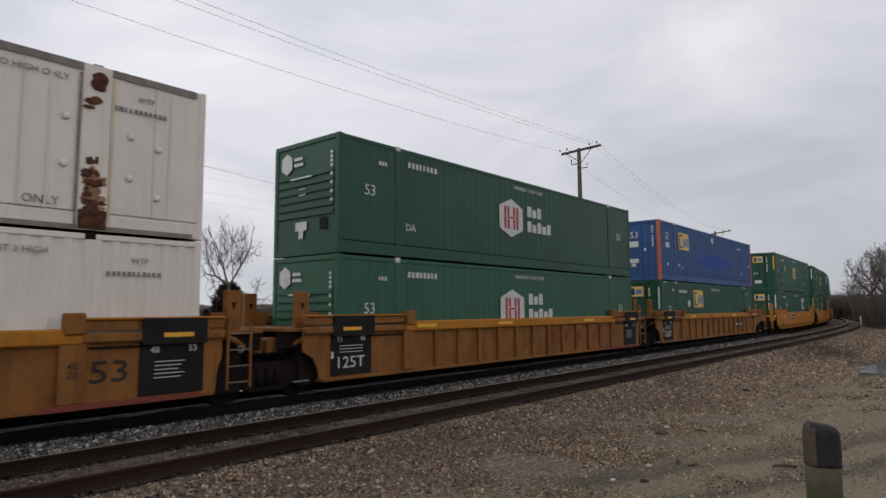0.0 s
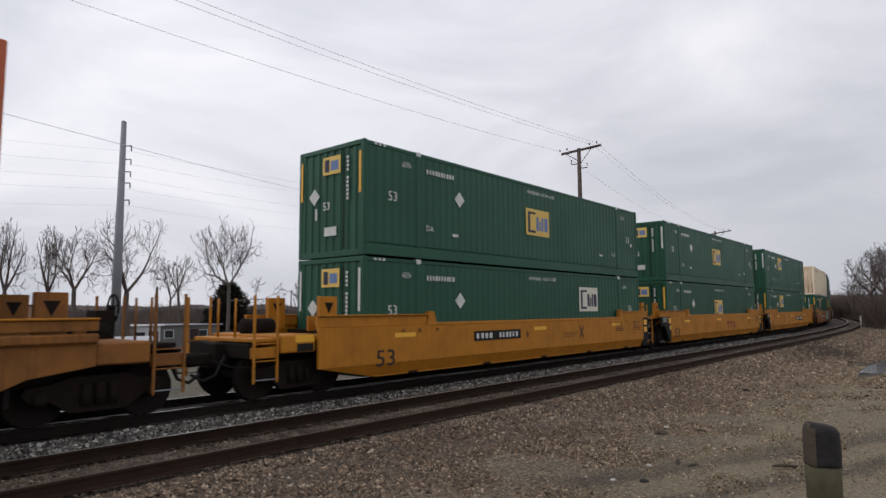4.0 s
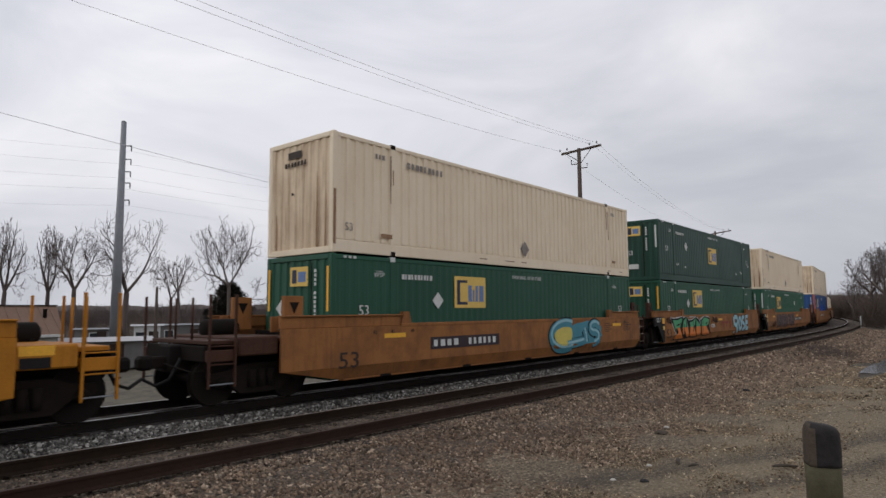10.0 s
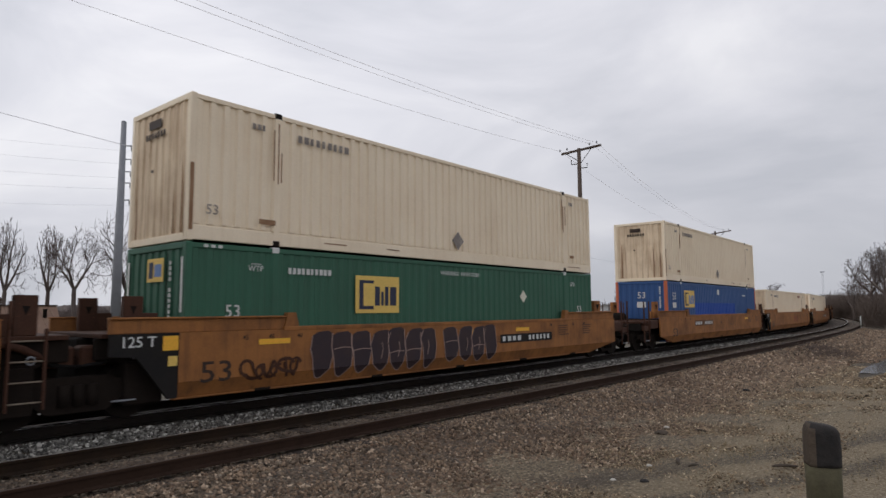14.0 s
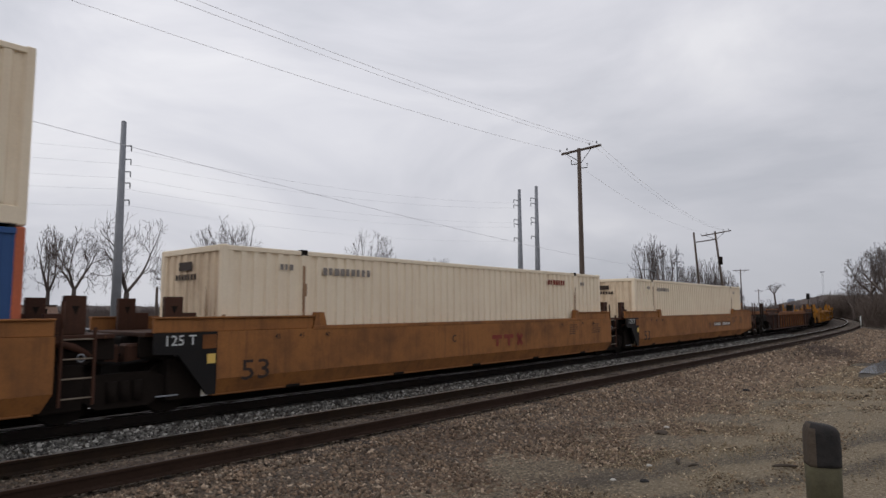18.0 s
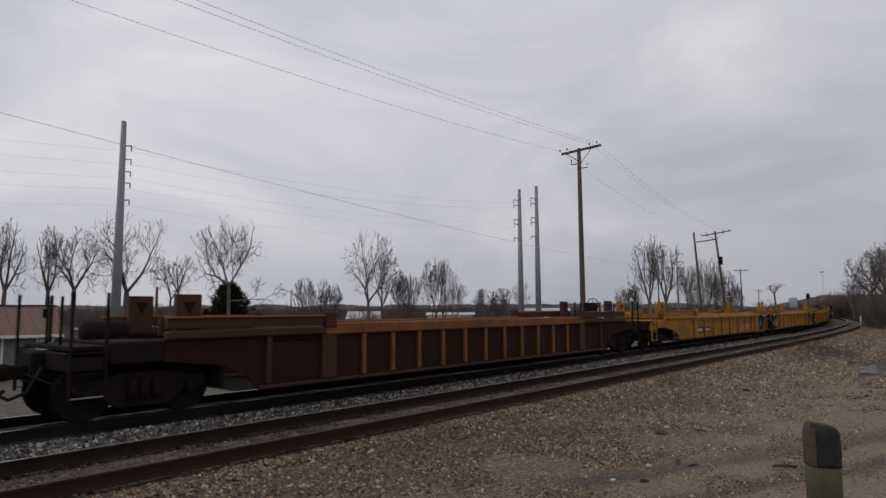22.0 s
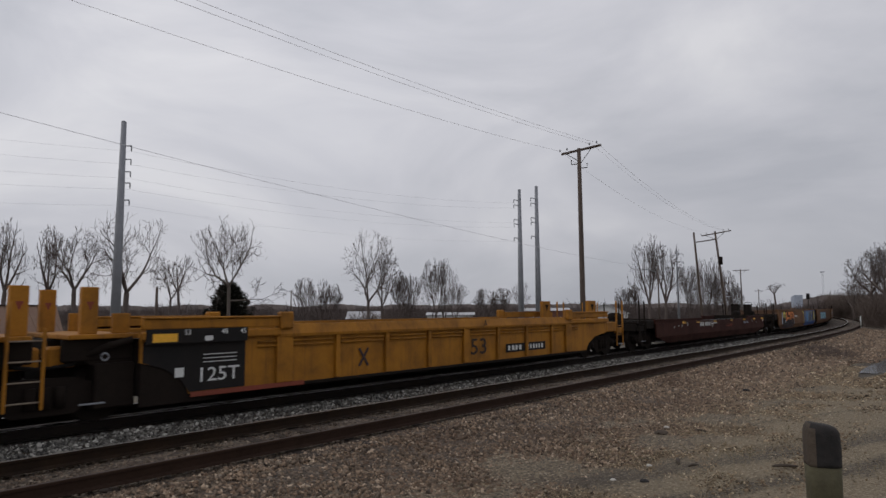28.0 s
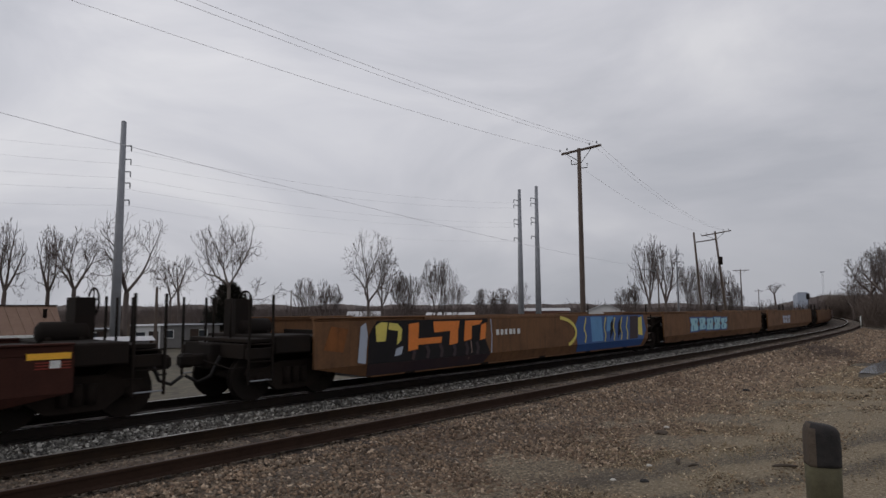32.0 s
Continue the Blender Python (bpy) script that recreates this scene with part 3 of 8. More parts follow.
def stones(name, spots, sizes, material, label, category):
    """Many loose broken stones as one mesh: eight-sided lumps, each turned and squashed at random."""
    dry = np.hypot((spots[:, 0] - 28.2) / 5.3, (spots[:, 1] - 2.98) / 0.5) > 1.0
    spots, sizes = spots[dry], sizes[dry]
    n = len(spots)
    base = np.array([(1, 0, 0), (-1, 0, 0), (0, 1, 0), (0, -1, 0), (0, 0, 1), (0, 0, -1)], float)
    tri = np.array([(0, 2, 4), (2, 1, 4), (1, 3, 4), (3, 0, 4), (2, 0, 5), (1, 2, 5), (3, 1, 5), (0, 3, 5)])
    rng = np.random.default_rng(5)
    v = np.repeat(base[None], n, 0) * rng.uniform(0.6, 1.25, (n, 6, 1)) + rng.uniform(-0.28, 0.28, (n, 6, 3))
    v *= sizes[:, None, None] * rng.uniform(0.65, 1.25, (n, 1, 3))
    a, b = rng.uniform(0, 2 * math.pi, n), rng.uniform(-0.7, 0.7, n)
    ca, sa, cb, sb = np.cos(a), np.sin(a), np.cos(b), np.sin(b)
    x, y, z = v[..., 0], v[..., 1], v[..., 2] * 0.8
    y, z = y * cb[:, None] - z * sb[:, None], y * sb[:, None] + z * cb[:, None]
    x, y = x * ca[:, None] - y * sa[:, None], x * sa[:, None] + y * ca[:, None]
    v = np.stack([x, y, z], -1) + spots[:, None, :]
    f = (tri[None] + 6 * np.arange(n)[:, None, None]).reshape(-1)
    me = bpy.data.meshes.new(name)
    me.vertices.add(n * 6)
    me.vertices.foreach_set("co", v.reshape(-1))
    me.loops.add(n * 24)
    me.loops.foreach_set("vertex_index", f.astype(np.int32))
    me.polygons.add(n * 8)
    me.polygons.foreach_set("loop_start", np.arange(0, n * 24, 3, dtype=np.int32))
    me.materials.append(M[material])
    me.update(calc_edges=True)
    me.validate()
    return tagged(new(name, me), label, category, kind="stuff")


def scatter(count, s0, s1, o0, o1, seed, power=1.0):
    """Spots on the ground along the track, thinning out with distance."""
    rng = np.random.default_rng(seed)
    s = s0 + (s1 - s0) * rng.uniform(0, 1, count) ** power
    o = rng.uniform(o0, o1, count)
    a = np.interp(s, S_ALONG, LINE_TURN)
    x = np.interp(s, S_ALONG, LINE_X) + np.sin(a) * o
    y = np.interp(s, S_ALONG, LINE_Y) - np.cos(a) * o
    return np.stack([x, y, lie(o)], 1), o


def loose_stone():
    rng = np.random.default_rng(11)

    def patchy(spots, scale, seed):
        return np.array([noise.noise(Vector((a * scale, b * scale, seed))) for a, b, _ in spots])

    # broken ballast on the siding's shoulder
    near, o = scatter(58000, 2.2, 30.0, 4.75, 8.6, 21, 1.45)
    keep = rng.uniform(0, 1, len(o)) < np.clip((8.9 - o) / 1.3, 0.08, 1)
    near = near[keep]
    beyond, o = scatter(18000, 30.0, 75.0, 4.9, 10.2, 25, 1.35)
    spots = np.concatenate([near, beyond])
    far = np.hypot(spots[:, 0], spots[:, 1])
    size = rng.uniform(0.018, 0.042, len(spots)) * (1 + 0.6 * rng.uniform(0, 1, len(spots)) ** 6) * np.clip(far / 16, 0.9, 2.0)
    stones("ballast_stones", spots, size, "ballaststone", "loose crushed ballast stones, rust-stained grey and brown", "ballast stones")
    # smaller gravel spilling down to the dirt road
    spots, o = scatter(76000, 5.6, 28.0, 7.2, 11.0, 27, 1.5)
    keep = rng.uniform(0, 1, len(o)) < np.clip(np.clip((10.3 - o) / 1.3, 0.16, 1) * np.clip((o - 6.9) / 1.2, 0.3, 1) + 0.16 * patchy(spots, 0.8, 2.0), 0.03, 1)
    spots = spots[keep]
    far = np.hypot(spots[:, 0], spots[:, 1])
    size = rng.uniform(0.008, 0.023, len(spots)) * (1 + 1.1 * rng.uniform(0, 1, len(spots)) ** 9) * np.clip(far / 12, 0.85, 2.0)
    stones("gravel_stones", spots, size, "gravelstone", "small broken gravel, pinkish grey, tan and brown", "gravel")
    spots, o = scatter(26000, 0.0, 55.0, 1.08, 2.75, 22, 1.9)
    spots[:, 2] += 0.03
    size = rng.uniform(0.022, 0.05, len(spots)) * np.clip(np.hypot(spots[:, 0], spots[:, 1]) / 18, 1.0, 1.8)
    stones("clean_ballast_stones", spots, size, "greystone", "clean pale grey ballast between the two tracks", "ballast stones")
    spots, o = scatter(18000, 0.5, 50.0, 2.6, 5.1, 23, 1.8)
    size = rng.uniform(0.016, 0.036, len(spots))
    stones("track_ballast_stones", spots, size, "trackstone", "brown ballast stones between the siding's rails", "ballast stones")
    spots, o = scatter(11000, 6.0, 34.0, 8.8, 14.5, 24, 1.7)
    size = rng.uniform(0.005, 0.014, len(spots)) * (1 + 2.0 * rng.uniform(0, 1, len(spots)) ** 14)
    stones("road_gravel", spots, size, "gravelstone", "scattered small gravel on the dirt track", "gravel")


ground_sheet()
ballast_bed()
tracks()
puddle()
loose_stone()


# ---- poles, wires and the wooden post ----
def wire(points, r=0.012, label="thin overhead wire", sag=0.0, steps=14):
    a, b = Vector(points[0]), Vector(points[1])
    line = [a.lerp(b, i / steps) - Vector((0, 0, 4 * sag * (i / steps) * (1 - i / steps))) for i in range(steps + 1)]
    return tagged(new("overhead_wire", tube(line, r, "wire", 4)), label, "wire", "overhead wires")


def crossarm_pole(x, y, ground, top, lean=(0, 0), arm=None, arms_tilt=0.0, turn=0.0, label="weathered wooden utility pole with a crossarm"):
    root = tagged(new("utility_pole"), label, "utility pole", "utility poles")
    root.location = (x, y, ground)
    h = top - ground
    pts = [(lean[0] * k, lean[1] * k, h * k) for k in (0, 0.33, 0.66, 1.0)]
    part("pole", tube(pts, [0.165, 0.15, 0.13, 0.105], "polewood", 10), root)
    if arm:
        c = Vector((lean[0], lean[1], h - arm[1]))
        part("crossarm", box(arm[0], 0.10, 0.13, "polewood", 0.015), root, "", c + Vector((0, -0.14, 0)), (0, arms_tilt, turn))
        ang = Matrix.Rotation(radians(turn), 3, "Z") @ Matrix.Rotation(radians(arms_tilt), 3, "Y")
        for k in (-0.46, -0.28, 0.28, 0.46):
            p = c + ang @ Vector((arm[0] * k, -0.14, 0.12))
            part("insulator", tube([p, p + Vector((0, 0, 0.07)), p + Vector((0, 0, 0.14))], [0.035, 0.05, 0.02], "galv", 6), root)
        for k in (-0.33, 0.33):
            p = c + ang @ Vector((arm[0] * k, -0.14, -0.05))
            part("brace", tube([p, c + Vector((0, -0.13, -0.75))], 0.02, "steel", 4), root)
    return root


def steel_pole(x, y, ground, top, arm_heights, side, label, stout=1.0):
    root = tagged(new("transmission_pole"), label, "transmission pole", "steel transmission poles")
    root.location = (x, y, ground)
    h = top - ground
    part("shaft", tube([(0, 0, 0), (0, 0, h * 0.5), (0, 0, h)], [0.44 * stout, 0.34 * stout, 0.21 * stout], "galv", 12), root)
    part("cap", tube([(0, 0, h), (0, 0, h + 0.1)], [0.22 * stout, 0.12 * stout], "galv", 12), root)
    for z in arm_heights:
        a = Vector((0, 0, z - ground))
        part("arm", tube([a, a + Vector((side[0], side[1], 0.12))], [0.07, 0.05], "galv", 6), root)
        e = a + Vector((side[0], side[1], 0.12))
        part("insulator", tube([e, e - Vector((0, 0, 0.25)), e - Vector((0, 0, 0.5))], [0.04, 0.06, 0.03], "galv", 6), root)
    return root


def poles_and_wires():
    p = crossarm_pole(31.7, 17.1, -1.3, 11.05, (0, 0), (2.3, 0.10), -8.0, -72.0)
    for k, z in ((0.35, 9.9), (-0.35, 10.15)):
        part("bracket", tube([(0, 0, z + 1.3), (k * 0.4, -k * 1.2, z + 1.3), (k * 0.4, -k * 1.2, z + 1.55)], 0.03, "steel", 5), p)
    q = crossarm_pole(74.6, 22.0, -1.6, 10.7, (-0.1, 1.1), (3.2, 0.25), -8.0, -75.0, "leaning wooden utility pole with a tilted crossarm")
    part("transformer", tube([(-0.3, 0.55, 8.4), (-0.3, 0.55, 9.3)], 0.22, "steel", 10), q)
    tagged(crossarm_pole(75.8, 25.2, -1.6, 10.9, (-0.1, 0.7)), "bare leaning wooden pole beside another pole")
    link = tube([(75.7, 25.7, 9.7), (74.4, 23.0, 9.75)], 0.07, "polewood", 5)
    tagged(new("tie_beam", link), "timber beam joining two leaning poles", "beam")
    crossarm_pole(144.6, 39.9, -2.0, 10.3, (0, 0), (3.3, 0.3), 0.0, -75.0)
    crossarm_pole(223.0, 56.3, -2.0, 8.0, (0, 0), (2.6, 0.6), 0.0, -75.0)
    crossarm_pole(24.9, 54.6, -2.0, 3.9, label="slim dark wooden service pole")
    steel_pole(22.0, 55.8, -2.0, 18.3, (16.2, 15.0, 13.9, 12.9, 11.4), (0.75, 0.05), "tall tapered grey steel transmission pole")
    steel_pole(70.6, 47.3, -2.0, 18.1, (16.6, 15.9, 13.9, 13.3, 11.4), (-0.8, 0.4), "tall tapered grey steel transmission pole beside its twin")
    steel_pole(71.9, 45.4, -2.0, 18.5, (16.8, 16.1, 14.1, 13.5, 11.6), (-0.8, 0.4), "tall tapered grey steel transmission pole beside its twin")
    tagged(steel_pole(112.5, 41.7, -2.0, 12.6, (11.6, 10.2, 9.0), (1.3, -0.7), "slender far transmission pole with short arms", 0.5), group="far poles")
    for z0, z1, y0 in ((15.0, 16.6, 62.0), (13.6, 15.9, 61.6), (12.1, 13.9, 61.3), (10.9, 13.3, 61.0), (9.2, 11.4, 60.7)):
        z = 16.2 - (15.0 - z0) * 0.83
        wire([(-10.0, y0 + 0.5, z0 + 0.6), (22.7, 55.9, z - 0.35)], 0.0072, "faint grey transmission wire overhead", 0.5)
        wire([(22.7, 55.9, z - 0.35), (69.8, 47.7, z1 - 0.35)], 0.0072, "faint grey transmission wire overhead", 1.0)
    # line along the railway
    for (dy, z), (ey, ez) in (((1.05, 11.0), (1.0, 11.2)), ((-0.75, 11.2), (-0.55, 11.5)), ((-1.0, 11.25), (-1.0, 11.55))):
        wire([(31.7 - 0.3 * dy, 17.1 + dy, z), (-14.0, 17.6 + ey, ez)], 0.0072, "thin overhead wire along the railway", 0.75)
        wire([(31.7 - 0.3 * dy, 17.1 + dy, z), (74.4, 23.0 + dy * 1.2, 10.7)], 0.0072, "thin overhead wire along the railway", 0.9)
    wire([(5.9, 34.5, 11.4), (112.4, 42.1, 8.4)], 0.013, "dark sagging cable over the yard", 0.9, 20)
    # street lamps, mast, signal and marker
    lamp = tagged(new("street_lamp"), "slim street lamp with one outreach arm", "street lamp")
    lamp.location = (43.5, 61.1, -2.0)
    part("pole", tube([(0, 0, 0), (0, 0, 6.2)], [0.09, 0.06], "polewood", 8), lamp)
    part("arm", tube([(0, 0, 6.0), (-0.6, 0.5, 6.25)], 0.03, "galv", 5), lamp)
    part("lamp_head", box(0.7, 0.22, 0.12, "galv", 0.03), lamp, "", (-0.8, 0.6, 6.25), (0, 0, -40))
    lamp = tagged(new("street_lamp"), "wooden pole carrying a cobra-head street lamp", "street lamp")
    lamp.location = (83.5, 33.6, -1.8)
    part("pole", tube([(0, 0, 0), (0, 0, 9.4)], [0.12, 0.09], "polewood", 8), lamp)
    part("arm", tube([(0, 0, 8.6), (-0.5, 1.2, 9.0)], 0.04, "galv", 5), lamp)
    part("lamp_head", box(0.9, 0.3, 0.14, "galv", 0.03), lamp, "", (-0.6, 1.5, 9.0), (0, 0, -68))
    mast = tagged(new("radio_mast"), "thin lattice radio mast far away", "radio mast")
    mast.location = (394.4, 66.9, -3.0)
    for k in range(3):
        g = 2 * math.pi * k / 3
        part("leg", tube([(math.cos(g) * 0.6, math.sin(g) * 0.6, 0), (math.cos(g) * 0.4, math.sin(g) * 0.4, 24.5)], 0.045, "galv", 4), mast)
    part("antenna", box(2.2, 0.4, 0.5, "galv", 0.05), mast, "", (0, 0, 24.3), (0, 0, -80))
    sig = tagged(new("railway_signal"), "dark railway signal on a slim mast", "railway signal")
    sig.location = (147.7, 27.9, -0.3)
    part("mast", tube([(0, 0, 0), (0, 0, 5.0)], 0.07, "steel", 6), sig)
    part("signal_head", box(0.5, 0.6, 1.2, "black", 0.05), sig, "", (0, 0, 4.5))
    part("hood", tube([(-0.25, 0, 4.8), (-0.55, 0, 4.8)], 0.14, "black", 8), sig)
    mark = tagged(new("marker_post"), "short white marker post beside the curve", "marker post")
    mark.location = (79.3, 10.2, -0.35)
    part("post", tube([(0, 0, 0), (0, 0, 1.22), (0, 0, 1.32)], [0.06, 0.06, 0.03], "mark", 8), mark)


def wooden_post():
    """A squared post with a rounded top, its head painted black."""
    x, y, top, w = 3.87, 0.71, 1.27, 0.075
    base = float(lie(off_line(x, y))[0]) - 0.05
    root = tagged(new("bollard_post"), "weathered square wooden post with a blackened rounded top", "wooden post")
    root.matrix_world = pose(x, y, base, 0, 0, -62)
    h = top - base

    def shaft(z0, z1, rings, grow):
        verts, faces = [], []
        for i in range(rings + 1):
            z = z0 + (z1 - z0) * i / rings
            for k in range(16):
                g = 2 * math.pi * (k + 0.5) / 16
                c, s = math.cos(g), math.sin(g)
                r = 1.0 / max(abs(c), abs(s)) ** 0.86
                wob = 0.004 * noise.noise(Vector((c * 2, s * 2, z * 6)))
                over = max(z - (h - 0.045), 0) / 0.045
                shrink = math.sqrt(max(1 - over * over * 0.4, 0.02))
                slope = 0.010 * (c * w / w) * over
                verts.append(((w + grow + wob) * r * c * shrink, (w + grow + wob) * r * s * shrink, z - slope))
        n = 16
        for i in range(rings):
            for k in range(n):
                a, b = i * n + k, i * n + (k + 1) % n
                faces.append((a, b, b + n, a + n))
        faces.append(tuple(range(rings * n, rings * n + n)))
        faces.append(tuple(range(n))[::-1])
        return verts, faces

    v, f = shaft(0.0, h - 0.205, 10, 0.0)
    part("shaft", mesh("shaft", v, f, "postwood", True), root, "greenish weathered timber")
    v, f = shaft(h - 0.21, h, 12, 0.0015)
    me = mesh("head", v, f, "postblack", True)
    me.materials.append(M["postedge"])
    me.polygons.foreach_set("material_index", [1 if (len(q.vertices) == 4 and q.center.x < -0.055) else 0 for q in me.polygons])
    part("head", me, root, "blackened rounded top")


def litter():
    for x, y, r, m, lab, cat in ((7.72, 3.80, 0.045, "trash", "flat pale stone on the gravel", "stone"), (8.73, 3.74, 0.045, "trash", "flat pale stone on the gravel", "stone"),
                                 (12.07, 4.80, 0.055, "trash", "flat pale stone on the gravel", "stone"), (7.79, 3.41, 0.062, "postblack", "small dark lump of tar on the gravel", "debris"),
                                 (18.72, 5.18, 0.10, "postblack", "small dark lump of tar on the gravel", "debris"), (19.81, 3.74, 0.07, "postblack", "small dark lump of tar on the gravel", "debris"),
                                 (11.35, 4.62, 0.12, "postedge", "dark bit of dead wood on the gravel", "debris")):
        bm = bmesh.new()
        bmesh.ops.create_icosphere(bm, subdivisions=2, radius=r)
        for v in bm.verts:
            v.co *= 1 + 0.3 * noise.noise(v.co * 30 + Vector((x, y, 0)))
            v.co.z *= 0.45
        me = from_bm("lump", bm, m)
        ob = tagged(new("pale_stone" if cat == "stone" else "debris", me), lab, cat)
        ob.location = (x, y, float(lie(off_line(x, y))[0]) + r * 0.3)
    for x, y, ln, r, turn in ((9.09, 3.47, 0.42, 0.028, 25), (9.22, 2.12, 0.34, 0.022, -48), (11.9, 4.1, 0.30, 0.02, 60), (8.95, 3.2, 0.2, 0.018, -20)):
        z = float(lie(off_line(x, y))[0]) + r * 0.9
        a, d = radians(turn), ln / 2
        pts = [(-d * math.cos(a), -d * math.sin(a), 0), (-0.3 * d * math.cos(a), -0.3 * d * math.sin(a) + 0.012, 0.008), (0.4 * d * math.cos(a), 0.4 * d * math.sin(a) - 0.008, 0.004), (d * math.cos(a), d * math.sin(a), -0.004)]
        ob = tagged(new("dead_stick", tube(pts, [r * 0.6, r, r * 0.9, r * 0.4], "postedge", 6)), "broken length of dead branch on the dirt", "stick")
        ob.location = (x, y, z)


poles_and_wires()
wooden_post()
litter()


# ---- containers ----
C_LEN, C_WID, C_HGT = 16.15, 2.59, 2.896
POST_AT = C_LEN / 2 - 1.98


def ridged(length, height, pitch, depth, material, name):
    """A pressed sheet facing -y, its trapezoid ribs upright; centred, outer face at y = 0."""
    key = (name, round(length, 3), round(height, 3), pitch, depth, material)
    if key not in MESHES:
        n = max(1, int(round(length / pitch)))
        p = length / n
        xs = []
        for i in range(n):
            x = -length / 2 + i * p
            w, k = (0.36, 0.14) if depth < 0.04 else (0.36, 0.12)
            xs += [(x, 0.0), (x + w * p, 0.0), (x + (w + k) * p, depth), (x + (1 - k) * p, depth)]
        xs.append((length / 2, 0.0))
        verts = [(x, y, z) for z in (-height / 2, height / 2) for x, y in xs]
        k = len(xs)
        faces = [(i, i + 1, i + 1 + k, i + k) for i in range(k - 1)]
        verts += [(x, depth + 0.03, z) for z in (-height / 2, height / 2) for x in (-length / 2, length / 2)]
        b = 2 * k
        faces += [(b + 1, b, b + 2, b + 3), (0, k, b + 2, b), (k - 1, b + 1, b + 3, 2 * k - 1)]
        MESHES[key] = mesh(name, verts, faces, material)
    return MESHES[key]


def lettering(name, text, x, z, h, material, parent, y=-1.297, label=""):
    return part(name, letters(text, h, material), parent, label, (x, y - 0.003, z))


def wide(ob, k=1.3):
    ob.scale = (k, 1.0, 1.0)
    return ob


def plate(name, x0, x1, z0, z1, material, parent, y=-1.297, label="", bev=0.0):
    return slab(name, x0, x1, y - 0.004, y, z0, z1, material, parent, label, bev)


def bars(x0, x1, z, h, count, material, parent, y=-1.297, name="marking", seed=1):
    """Unreadable marking: a run of short bars."""
    rng = random.Random(seed)
    w = (x1 - x0) / count
    for i in range(count):
        a = x0 + i * w
        plate(name, a, a + w * rng.uniform(0.45, 0.8), z - h / 2, z + h / 2, material, parent, y)


def emblem(x0, x1, z0, z1, parent, panel="logo", y=-1.297, ink2="logoblue"):
    """A coloured panel with dark and blue blocks."""
    lg = plate("logo_panel", x0, x1, z0, z1, panel, parent, y, "square logo panel with dark and blue blocks")
    w, h = x1 - x0, z1 - z0

    def block(a, b, c, d, m):
        plate("logo_block", x0 + a * w, x0 + b * w, z0 + c * h, z0 + d * h, m, parent, y - 0.005)
    block(0.08, 0.17, 0.10, 0.88, "logoink")
    block(0.17, 0.40, 0.80, 0.88, "logoink")
    block(0.17, 0.40, 0.10, 0.19, "logoink")
    block(0.43, 0.54, 0.20, 0.72, ink2)
    block(0.57, 0.63, 0.20, 0.58, ink2)
    block(0.66, 0.74, 0.20, 0.72, ink2)
    block(0.78, 0.93, 0.20, 0.72, ink2)


def diamond(x, z, r, parent, y=-1.297, material="mark", name="placard"):
    key = ("diamond", r, material)
    if key not in MESHES:
        MESHES[key] = prism([(0, -r), (r, 0), (0, r), (-r, 0)], -0.004, 0.0, material)
    return part(name, MESHES[key], parent, "", (x, y, z))


